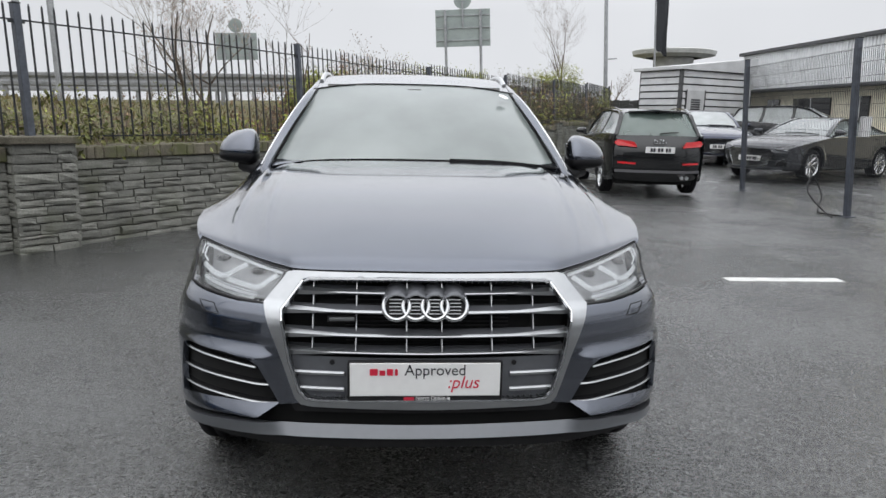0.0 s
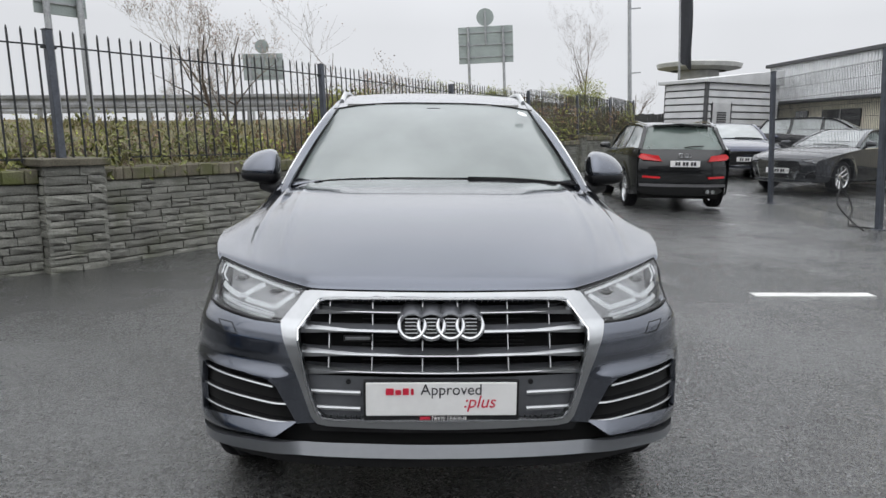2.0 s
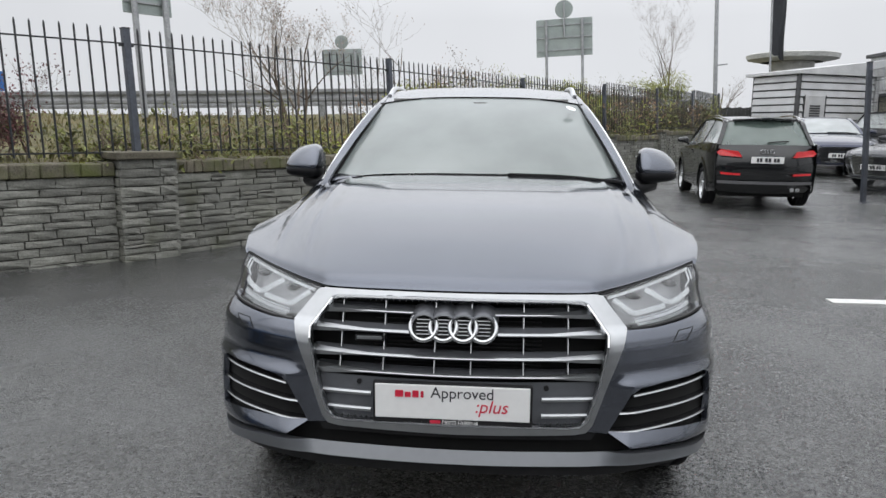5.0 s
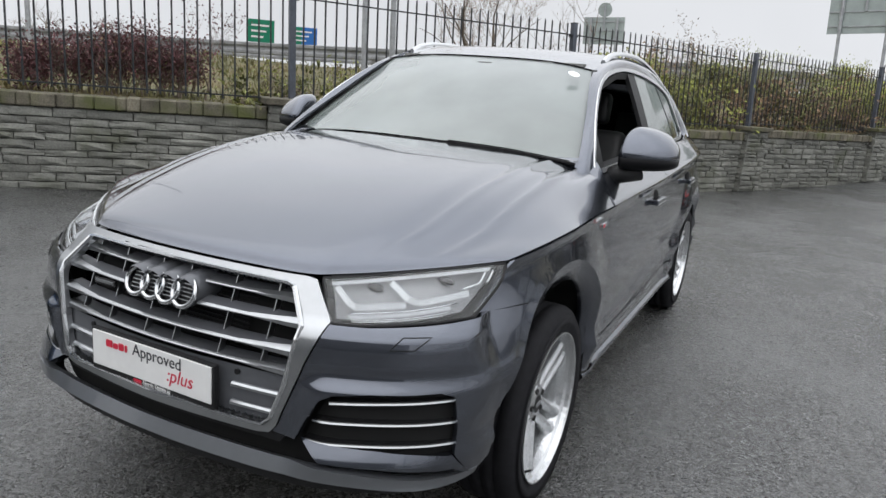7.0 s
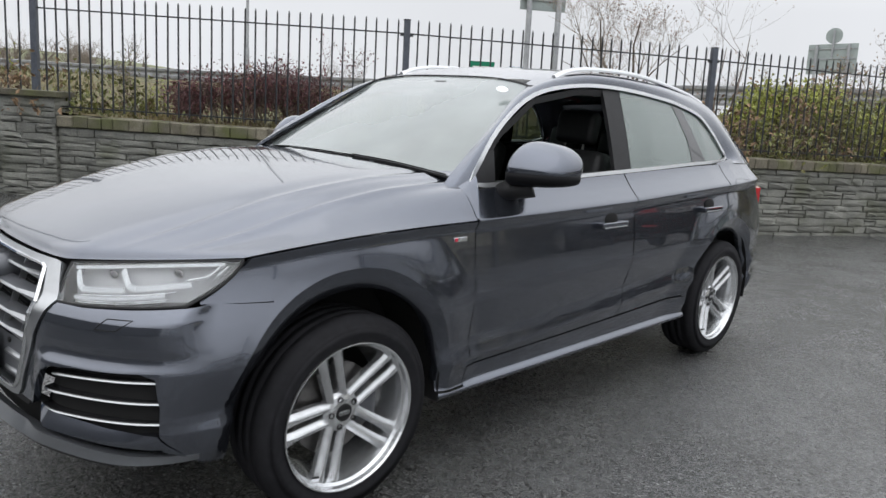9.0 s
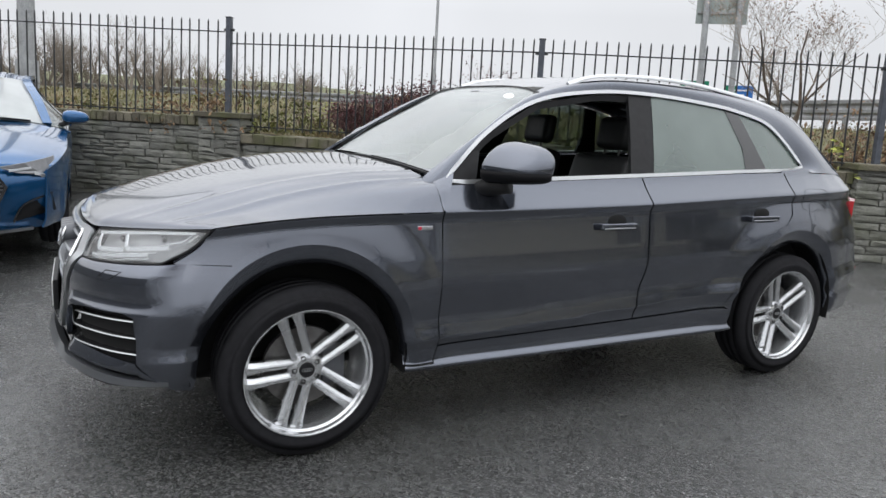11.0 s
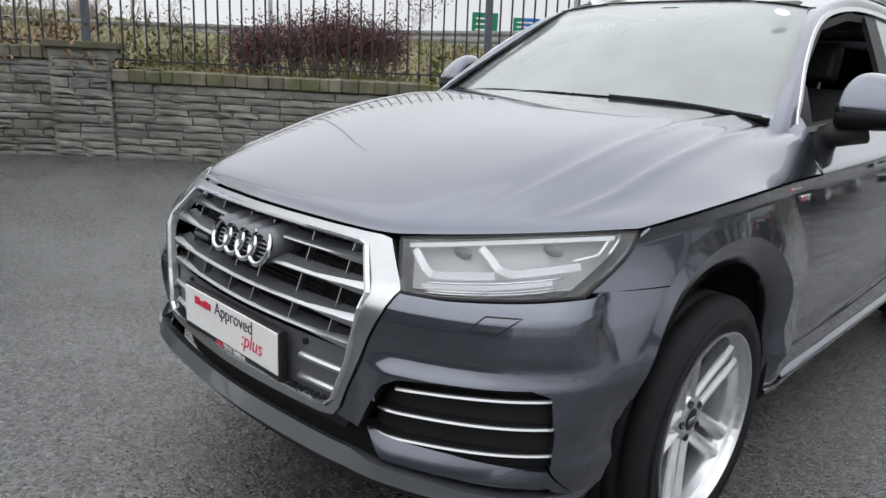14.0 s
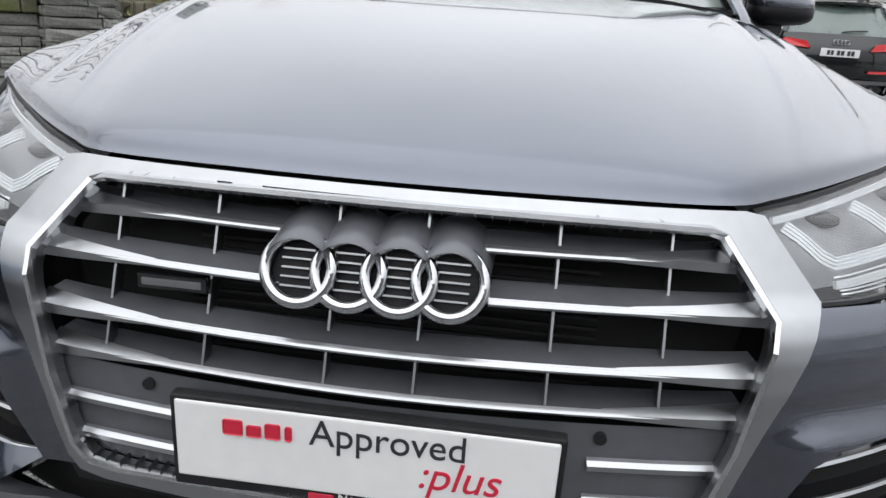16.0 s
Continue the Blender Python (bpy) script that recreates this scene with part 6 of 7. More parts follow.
                V2 += [(sg * (W - .33), cy, cz), (sg * (W - .05), cy, cz)]
            F2 = [(2 * k, 2 * k + 1, 2 * k + 3, 2 * k + 2) for k in range(16)]
            V2.append((sg * (W - .33), c, R))
            F2 += [(2 * k, 2 * k + 2, len(V2) - 1) for k in range(16)]
            part("arch_liner", mesh_of("arch_liner", V2, F2, DARK_VOID), None, car)
            w = new("wheel")
            w.parent = car
            w.matrix_basis = pose(sg * (W - .135), c, R, 0, 0, 0 if sg > 0 else 180) @ Matrix.Scale(R / .354, 4)
            part("tyre", TYRE, None, w)
            rm = part("rim", RIM, None, w, m=Matrix.Diagonal((1, .975, .975, 1)))
            part("hub", HUB, None, rm)
            for k in range(5):
                for d in (-1, 1):
                    part("spoke", SPOKE, None, rm, m=pose(0, 0, 0, 72 * k + s.get("spin", 10), 0, 0) @ pose(0, d * s.get("gap", .02), 0, d * s.get("splay", -3), 0, 0))
    part("underbody", box((-W * .78, .45, .20), (W * .78, L - .3, .60), .05), DARK_VOID, car)
    part("cabin_tub", box((-W * .80, 1.55, .55), (W * .80, L - .75, sh(L / 2) - .10), .05), BLACK_PLASTIC, car)
    for x in (-.36, .36):
        part("seat_back", box((-.23, -.06, 0), (.23, .06, .50), .05, pose(x, 2.45, sh(L / 2) - .12, -14, 0, 0)), LEATHER, car)
    return car


# the pale film puts reflected sky into the colour of the parked cars' wet glass
SCREEN_GLASS2 = glass_mat("wet_sky_toned_parked_glass", (0.45, 0.50, 0.49), 0.58, film=(0.56, 0.60, 0.60))
DARK_GLASS = glass_mat("dark_side_glass", (0.30, 0.33, 0.33), 0.30)
TYRE = part("x", tyre_bm(), RUBBER, smooth=True)
RIM = part("x", lathe([(.1, .268), (.098, .262), (.086, .256), (.080, .248), (.055, .243), (-.06, .225), (-.095, .262), (-.10, .268), (.084, .262)], 40), ALLOY)
HUB = part("x", lathe([(.02, .078), (.045, .076), (.056, .066), (.060, .048), (.060, .0005)], 24), ALLOY)
SPOKE = spoke_mesh()
_tmp = [TYRE, RIM, HUB]
TYRE, RIM, HUB = (o.data for o in _tmp)
for o in _tmp:
    bpy.data.objects.remove(o)

SALOON = dict(L=4.72, W=1.84, axle=.88, base=2.82, R=.335, side=(.14, 4.62), mirror=(1.62, 1.02), handles=(2.35, 3.35), pillars=(2.55,), belt=.98,
              shoulder=[(.1, .66), (.5, .78), (1.0, .86), (1.5, .92), (2.5, .95), (3.6, .99), (4.3, 1.0), (4.7, .97)],
              nose=[(.06, .22, .70, .30, .24), (0, .40, .76, .20, .42), (.0, .58, .76, .16, .60), (.06, .72, .72, .24, .70)],
              bonnet=[(.06, .72, .72, .24, .70), (.25, .81, .76, .42, .77), (.75, .91, .83, .85, .845), (1.42, .985, .86, 1.46, .925)],
              screen=[(1.36, 1.0, .74, 1.52, .955), (1.75, 1.20, .66, 1.84, 1.16), (2.16, 1.37, .56, 2.22, 1.335)],
              roof=[(2.16, 1.37, .56, 2.22, 1.335), (2.6, 1.425, .575, 2.65, 1.385), (3.15, 1.40, .56, 3.15, 1.355), (3.5, 1.34, .55, 3.45, 1.30)],
              back=[(3.5, 1.34, .55, 3.45, 1.30), (3.85, 1.20, .62, 3.75, 1.16), (4.2, 1.05, .70, 4.0, 1.02)],
              tail=[(4.2, 1.05, .70, 4.0, 1.02), (4.62, 1.03, .76, 4.5, .99), (4.72, .80, .78, 4.55, .80), (4.68, .45, .78, 4.5, .45), (4.6, .28, .72, 4.45, .30)])
COUPE = dict(SALOON, L=4.67, W=1.85, axle=.86, base=2.76, spin=14, gap=.034, splay=-7,
             screen=[(1.40, .99, .74, 1.56, .95), (1.8, 1.16, .66, 1.88, 1.13), (2.22, 1.32, .56, 2.28, 1.285)],
             roof=[(2.22, 1.32, .56, 2.28, 1.285), (2.6, 1.365, .57, 2.65, 1.32), (3.1, 1.34, .56, 3.1, 1.29), (3.4, 1.28, .55, 3.4, 1.23)],
             back=[(3.4, 1.28, .55, 3.4, 1.23), (3.8, 1.16, .62, 3.75, 1.11), (4.2, 1.03, .70, 4.05, 1.0)])
SUV = dict(L=4.39, W=1.83, axle=.89, base=2.60, R=.345, side=(.16, 4.24), mirror=(1.50, 1.12), handles=(2.25, 3.15), pillars=(2.40, 3.2), belt=1.05,
           shoulder=[(.1, .72), (.5, .88), (1.0, .96), (1.5, 1.01), (2.5, 1.05), (3.4, 1.10), (4.3, 1.12)],
           nose=[(.06, .25, .70, .30, .28), (0, .45, .76, .20, .46), (.0, .68, .76, .16, .68), (.07, .84, .72, .24, .80)],
           bonnet=[(.07, .84, .72, .24, .80), (.25, .93, .76, .42, .88), (.75, 1.02, .83, .85, .955), (1.25, 1.07, .86, 1.32, 1.01)],
           screen=[(1.22, 1.08, .78, 1.38, 1.04), (1.6, 1.32, .72, 1.69, 1.28), (2.0, 1.52, .64, 2.06, 1.49)],
           roof=[(2.0, 1.52, .64, 2.06, 1.49), (2.5, 1.59, .665, 2.5, 1.55), (3.2, 1.585, .655, 3.2, 1.545), (3.95, 1.53, .62, 3.82, 1.49)],
           back=[(3.98, 1.515, .605, 3.85, 1.475), (4.10, 1.36, .66, 3.98, 1.33), (4.27, 1.10, .74, 4.12, 1.09)],
           tail=[(4.27, 1.10, .74, 4.12, 1.09), (4.36, .90, .80, 4.18, .90), (4.385, .66, .82, 4.20, .66), (4.35, .45, .80, 4.18, .45), (4.25, .27, .72, 4.1, .30)])


def strip(car, name, pts, w, h, material, label="", up=(0, 0, 1)):
    return swept(name, smooth_line(pts, 4), rect_section(w, h), material, car, label, up=up)


def slab(car, name, pts, depth, material, label="", push=(0, -1, 0)):
    """A bevelled panel from an outline of 3D points, pushed out along a direction."""
    bm = bmesh.new()
    d = Vector(push) * depth
    a = [bm.verts.new(Vector(p)) for p in pts]
    b = [bm.verts.new(Vector(p) + d) for p in pts]
    n = len(pts)
    bm.faces.new(a)
    bm.faces.new(b[::-1])
    for i in range(n):
        bm.faces.new((a[i], b[i], b[(i + 1) % n], a[(i + 1) % n]))
    bmesh.ops.recalc_face_normals(bm, faces=bm.faces)
    bmesh.ops.bevel(bm, geom=list(bm.edges), offset=min(.008, depth * .3), segments=2, affect="EDGES")
    return part(name, bm, material, car, label)


def plate_with_bars(car, y, z, push, w=.52):
    p = part("number_plate", box((-w / 2, min(y, y + push * .012), z - .055), (w / 2, max(y, y + push * .012), z + .055), .004), PLATE_WHITE, car)
    x = -.19
    for k, ww in enumerate((.055, .05, .03, .055, .055, .03, .05, .05)):
        if k not in (2, 5):
            part("plate_bar", box((x, min(y + push * .012, y + push * .0145), z - .033), (x + ww * .8, max(y + push * .012, y + push * .0145), z + .033)), PLATE_BLACK, p)
        x += ww


# black car seen from behind
Q_PAINT = car_paint("black_metallic_paint", (0.010, 0.011, 0.012), .3)
q = parked_car("parked_suv", "black compact sport utility car with red tail lamps by the wall", pose(5.085, 14.64, .03, 0, 0, 174), dict(SUV, side_mat=SCREEN_GLASS2), Q_PAINT)
for sg in (1, -1):
    slab(q, "tail_lamp", [(sg * .40, 4.335, .885), (sg * .74, 4.24, .91), (sg * .80, 4.20, .96), (sg * .74, 4.22, 1.02), (sg * .46, 4.31, .985)], .05, RED_LENS, "red tail lamp", (0, 1, 0))
    strip(q, "rear_reflector", [(sg * .42, 4.39, .60), (sg * .72, 4.28, .61)], .02, .035, RED_LENS)
    strip(q, "roof_rail", [(sg * .63, 2.15, 1.53), (sg * .655, 2.6, 1.60), (sg * .65, 3.3, 1.595), (sg * .615, 3.9, 1.53)], .03, .022, CHROME)
    part("exhaust_pipe", rod((-.47 + sg * .045, 4.15, .35), (-.47 + sg * .045, 4.37, .35), .036, seg=14), CHROME, q)
plate_with_bars(q, 4.385, .845, 1)
strip(q, "bumper_trim", [(-.76, 4.24, .46), (-.4, 4.37, .46), (0, 4.395, .46), (.4, 4.37, .46), (.76, 4.24, .46)], .02, .05, mat("grey_skid_trim", (.10, .10, .105), .5, var=.1), up=(0, 0, 1))
strip(q, "tail_crease", [(-.74, 4.27, .73), (-.4, 4.385, .735), (0, 4.405, .735), (.4, 4.385, .735), (.74, 4.27, .73)], .012, .03, Q_PAINT)
strip(q, "rear_wiper", [(0, 4.275, 1.13), (-.15, 4.27, 1.15), (-.34, 4.255, 1.16)], .015, .02, BLACK_PLASTIC)
strip(q, "roof_spoiler", [(-.50, 3.92, 1.515), (0, 4.06, 1.535), (.50, 3.92, 1.515)], .16, .025, Q_PAINT)
for k in range(4):
    pts = [((k - 1.5) * .05 + .035 * math.cos(a), 4.36, .99 + .035 * math.sin(a)) for a in np.linspace(0, 2 * math.pi, 21)[:-1]]
    swept("emblem_ring", pts, circle_section(.005, 6), CHROME, q, closed=True, up=(0, 1, 0))


def face_details(car, s, lampm=LENS_GLASS, frame=CHROME, tall=.56):
    """Grille, lamps and intakes on a parked car's nose."""
    grid = [(-.46, .66), (.46, .66), (.52, .56), (.40, .30), (-.40, .30), (-.52, .56)]
    slab(car, "grille", [(x, .0 + .10 * x * x - .012, z) for x, z in grid], .012, BLACK_PLASTIC)
    ring = [(x, .10 * x * x - .03, z) for x, z in grid]
    swept("grille_frame", ring, rect_section(.022, .016), frame, car, closed=True, up=(0, -1, 0))
    for k in range(11):
        z = .335 + k * .029
        w = .405 + .1 * min(1, k / 7) - (.04 if k == 10 else 0)
        strip(car, "grille_slat", [(-w, .10 * w * w - .028, z), (0, -.028, z), (w, .10 * w * w - .028, z)], .008, .012, frame if frame is CHROME else GUNMETAL)
    plate_with_bars(car, -.03, .46, -1)
    for sg in (1, -1):
        lamp = [(sg * .46, .050, .695), (sg * .62, .115, .722), (sg * .76, .24, .752), (sg * .82, .36, .768), (sg * .82, .30, .690), (sg * .80, .22, .610), (sg * .735, .150, .612), (sg * .73, .145, .640), (sg * .60, .075, .650)]
        h = slab(car, "headlamp", lamp, .022, LAMP_BOWL, "clear headlamp", (0, -1, .1))
        strip(h, "light_guide", [(sg * .54, .035, .672), (sg * .66, .115, .688), (sg * .80, .27, .71)], .012, .016, LAMP_WHITE)
        strip(h, "light_guide", [(sg * .70, .10, .65), (sg * .79, .20, .625)], .012, .02, LAMP_WHITE)
        slab(car, "side_intake", [(sg * .55, .07, .30), (sg * .62, .09, .42), (sg * .80, .23, .49), (sg * .82, .27, .36)], .015, BLACK_PLASTIC, "", (0, -1, 0))
        strip(car, "intake_edge", [(sg * .55, .045, .30), (sg * .62, .065, .425), (sg * .80, .205, .50)], .010, .012, frame)
    strip(car, "front_lip", [(-.66, .17, .235), (-.4, .05, .225), (0, .02, .222), (.4, .05, .225), (.66, .17, .235)], .03, .022, SATIN)
    part("wiper", sweep_bm([(-.1, 1.33, 1.012), (.3, 1.35, 1.010), (.62, 1.44, .985)], rect_section(.014, .018)), BLACK_PLASTIC, car)


B_PAINT = car_paint("bright_blue_paint", (0.006, 0.075, 0.20), .5)
b = parked_car("parked_saloon", "bright blue saloon car with black grille, parked beside the wall", pose(-2.82, -.95, .065, 0, 0, 90) @ Matrix.Scale(1.075, 4), dict(SALOON, base=2.68), B_PAINT)
face_details(b, SALOON, frame=BLACK_GLOSS)
N_PAINT = car_paint("navy_blue_paint", (0.018, 0.024, 0.055), .4)
n_car = parked_car("parked_saloon", "dark navy saloon car with clear headlamps in the compound", pose(9.0, 17.2, gz(19.0) + .02, 0, 0, -14) @ Matrix.Scale(1.08, 4), dict(SALOON), N_PAINT)
face_details(n_car, SALOON)
G_PAINT = car_paint("dark_grey_coupe_paint", (0.05, 0.053, 0.06), .7)
c_car = parked_car("parked_coupe", "dark grey coupe with multi-spoke alloys behind the mesh fence", pose(8.32, 14.15, .08, 0, 0, -62) @ Matrix.Scale(1.10, 4), COUPE, G_PAINT)
face_details(c_car, COUPE)
# the pale roof colour stands in for sky reflected on wet black paint
S_PAINT = car_paint("black_silver_suv_paint", (0.02, 0.02, 0.022), .4)
s_car = parked_car("parked_suv", "black sport utility car in the compound, sky glare coloured into its wet roof", pose(14.6, 18.0, .25, 0, 0, 52) @ Matrix.Scale(1.08, 4), dict(SUV, side_mat=SCREEN_GLASS2, roof_mat=car_paint("sky_glare_roof_paint", (.66, .67, .68))), S_PAINT)
face_details(s_car, SUV)

# ---------------------------------------------------------------- compound fence, cabin and long building
CLAD = mat("grey_cladding", (0.54, 0.545, 0.55), 0.5, metal=0.2, var=0.12, scale=2, rvar=0.1)
CLAD_DARK = mat("dark_cladding_trim", (0.07, 0.072, 0.075), 0.5, var=0.1)
WHITE_CLAD = mat("white_corrugated_sheet", (0.86, 0.87, 0.88), 0.5, metal=0.0, var=0.12, scale=1.5, rvar=0.1)
CREAM = mat("cream_render", (0.74, 0.69, 0.55), 0.8, var=0.12, scale=2, bump=0.002)
CONCRETE = mat("weathered_concrete", (0.48, 0.485, 0.47), 0.8, var=0.2, scale=2, bump=0.003)
FLAG = mat("charcoal_flag_cloth", (0.03, 0.032, 0.037), 0.8, var=0.15, scale=6)
DARK_FENCE = mat("dark_timber_screen", (0.05, 0.052, 0.05), 0.8, var=0.25, scale=4)
GREEN_SIGN = mat("green_road_sign", (0.0, 0.17, 0.09), 0.4, var=0.05)
BLUE_SIGN = mat("blue_road_sign", (0.02, 0.13, 0.42), 0.4, var=0.05)
CLOSING = mat("dark_wall_cladding", (0.17, 0.175, 0.18), 0.5, var=0.15, scale=0.8, rvar=0.1)
PALE = mat("pale_sign_print", (0.7, 0.7, 0.7), 0.5, var=0.02)


def add_mesh_fence():
    pts = [(7.60, 16.2), (7.20, 12.2), (6.83, 8.15), (6.45, 4.1), (6.05, 0.0), (5.7, -4.0)]
    for i, (x, y) in enumerate(pts[1:]):
        p = root("mesh_fence_post", "dark grey square steel post of a mesh fence", "fence post", plumb(pose(x, y, 0, 0, 0, 5)), "posts of the mesh fence")
        part("shaft", box((-.04, -.04, 0), (.04, .04, 2.66), .006), POST_PAINT, p)
        part("cap", box((-.044, -.044, 2.661), (.044, .044, 2.675), .004), FENCE_PAINT, p)
        part("foot_plate", box((-.09, -.09, 0), (.09, .09, .012), .003), POST_PAINT, p)
    for i in range(1, len(pts) - 1):
        a, c = Vector(pts[i]), Vector(pts[i + 1])
        d = c - a
        ln = d.length
        f = root("wire_fence", "dark welded wire mesh fence panel", "fence", pose(a.x, a.y, 0, 0, 0, math.degrees(math.atan2(d.y, d.x))), "panels of the mesh fence")
        V, Fc = [], []

        tip = Matrix.Rotation(-math.atan2(d.y, d.x), 3, "Z") @ PLUMB

        def wire(p0, p1, r=.0032):
            p0, p1 = (Vector((q[0] + tip.x * q[2], q[1] + tip.y * q[2], q[2])) for q in (p0, p1))
            t = (p1 - p0).normalized()
            s = t.orthogonal().normalized() * r
            u = t.cross(s)
            n0 = len(V)
            V.extend([p0 + s, p0 + u, p0 - s, p0 - u, p1 + s, p1 + u, p1 - s, p1 - u])
            Fc.extend([(n0 + k, n0 + (k + 1) % 4, n0 + 4 + (k + 1) % 4, n0 + 4 + k) for k in range(4)])
        k = 0.05
        while k < ln - .04:
            wire((k, 0, .08), (k, 0, 2.52))
            k += .05
        w = part("wire_mesh", mesh_of("wire_mesh", V, Fc, FENCE_PAINT), None, f)
        w["kind"] = "stuff"
        V, Fc = [], []
        for j in range(13):
            wire((.04, .005, .1 + j * .2), (ln - .04, .005, .1 + j * .2), .004)
        w = part("wire_brace", mesh_of("wire_brace", V, Fc, FENCE_PAINT), None, f)
        w["kind"] = "stuff"
    bx = part("junction_box", box((6.80, 8.02, 1.22), (6.94, 8.10, 1.52), .01), PALE)
    tagged(bx, "small pale plastic box fixed to a fence post", "junction box")
    cb = root("loose_cable", "loose loop of black cable hanging at the fence foot", "cable", pose(6.7, 8.6, 0))
    pts2 = smooth_line([(0.1, -.4, 0.01), (-.1, -.2, .02), (.0, .1, .02), (.22, .4, .25), (.12, .55, .55), (-.05, .35, .3), (.05, .0, .02), (-.2, -.6, .015)], 6)
    swept("cable", pts2, circle_section(.012, 6), BLACK_PLASTIC, cb, smooth=True)


def add_cabin():
    cabin = root("site_cabin", "grey horizontally clad plant cabin with a louvred door", "cabin", pose(10.9, 25.0, gz(25), 0, 0, 25))
    h = 3.0
    part("body", box((.08, .08, 0), (4.0, 2.3, h - .02)), CLAD_DARK, cabin)
    n = 11
    for k in range(n):
        z0, z1 = k * h / n + .015, (k + 1) * h / n
        for lo, hi in (((.12, 0.0), (.32, .075)), ((1.42, 0.0), (3.85, .075))) if z1 < 2.3 else (((.12, 0.0), (3.85, .075)),):
            bm = box((lo[0], lo[1], z0), (hi[0], hi[1], z1 - .03), .012, seg=1)
            for v in bm.verts:
                if v.co.y < .03:
                    v.co.y += .05 * (v.co.z - z0) / (z1 - z0)
            part("cladding_plank", bm, CLAD, cabin)
        bm = box((0.0, .12, z0), (.075, 2.2, z1 - .03), .012, seg=1)
        for v in bm.verts:
            if v.co.x < .03:
                v.co.x += .05 * (v.co.z - z0) / (z1 - z0)
        part("cladding_plank", bm, CLAD, cabin)
    part("corner_trim", box((-.02, -.02, 0), (.11, .11, h), .01), CLAD_DARK, cabin)
    part("corner_trim", box((3.86, -.02, 0), (4.06, .12, h), .01), CLAD, cabin)
    d = part("door", box((.38, .0, .05), (1.36, .06, 2.2), .01), CLAD, cabin)
    part("door_frame", box((.33, -.01, .0), (.376, .08, 2.25), .004), CLAD_DARK, d)
    part("door_frame", box((1.364, -.01, .0), (1.41, .08, 2.25), .004), CLAD_DARK, d)
    for k in range(8):
        part("louvre", box((.62, -.02, 1.2 + k * .09), (1.12, .01, 1.26 + k * .09), .006, seg=1), CLAD_DARK, d)
    rf = bmesh.new()
    add_box(rf, (-.12, -.12, h), (4.2, 2.5, h + .12), .01)
    for v in rf.verts:
        v.co.z += .12 * max(0, v.co.x) * (v.co.z > h + .05)
    part("roof", rf, CLAD, cabin)


def add_hall():
    a, b = Vector((15.3, 29.0)), Vector((15.7, 9.0))
    ang = math.degrees(math.atan2(b.y - a.y, b.x - a.x))
    ln = (b - a).length
    hall = root("workshop_building", "long low building with white corrugated fascia over cream walls", "building", pose(a.x, a.y, .2, 0, 0, ang))
    part("wall", box((0, .5, 0), (ln, 8, 2.55)), CREAM, hall)
    part("upper_wall", box((0, .1, 2.6), (ln, 8, 4.1)), CLAD_DARK, hall)
    n = int(ln / .17)
    prof = [(k * ln / n + ln / n * f, y) for k in range(n) for f, y in ((0, .075), (.10, -.03), (.55, -.03), (.65, .075))]
    V = [(x, y, z) for z in (2.62, 4.1) for x, y in prof]
    m = len(prof)
    Fc = [(k, k + 1, k + 1 + m, k + m) for k in range(m - 1)]
    part("corrugated_fascia", mesh_of("corrugated_fascia", V, Fc, WHITE_CLAD), None, hall)
    part("roof", box((-.2, -.15, 4.1), (ln + .2, 8.2, 4.24), .02), CLAD_DARK, hall)
    part("gutter", box((-.1, -.12, 2.52), (ln, .45, 2.62), .02), CLAD_DARK, hall)
    for x, w in ((1.5, .9), (3.4, 2.4), (7.0, .9), (9.0, 2.4), (12.5, .9)):
        wd = part("window", box((x, .44, 1.1), (x + w, .52, 2.2), .01), BLACK_GLOSS, hall)
        part("window_frame", box((x - .05, .42, 1.04), (x + w + .05, .5, 1.1), .005), CLAD, wd)
        part("window_frame", box((x + w / 2 - .025, .42, 1.1), (x + w / 2 + .025, .46, 2.2), .004), CLAD, wd)
    part("end_wall", box((-.6, .2, 0), (-.02, 3, 3.4), .01), CLAD_DARK, hall)


def sign_back(x, y, zb, zt, w, ang, base, disc=0.0, posts=2):
    s = root("road_sign", "grey back of a large road sign on steel posts", "road sign", plumb(pose(x, y, 0, 0, 0, ang), (zb + zt) / 2), "road signs seen from behind")
    part("sign_plate", box((-w / 2, 0, zb), (w / 2, .025, zt), .006), SIGN_GREY, s)
    for k in range(3):
        z = zb + (zt - zb) * (k + .5) / 3
        part("stiffener", box((-w / 2 + .02, -.03, z - .02), (w / 2 - .02, -.001, z + .02), .004), GALV, s)
    for k in range(posts):
        px = 0 if posts == 1 else (-.32 + .64 * k) * w
        part("sign_post", rod((px, -.09, base), (px, -.09, zt - .05 if not disc else zt - .02), .057, seg=12), GALV, s)
    if disc:
        bm = bmesh.new()
        add_rod(bm, (0, -.06, zt + disc), (0, -.04, zt + disc), disc, seg=28)
        part("round_sign", bm, SIGN_GREY, s)
        part("disc_post", rod((0, -.09, (zb + zt) / 2), (0, -.09, zt + disc * 1.7), .04, seg=10), GALV, s)


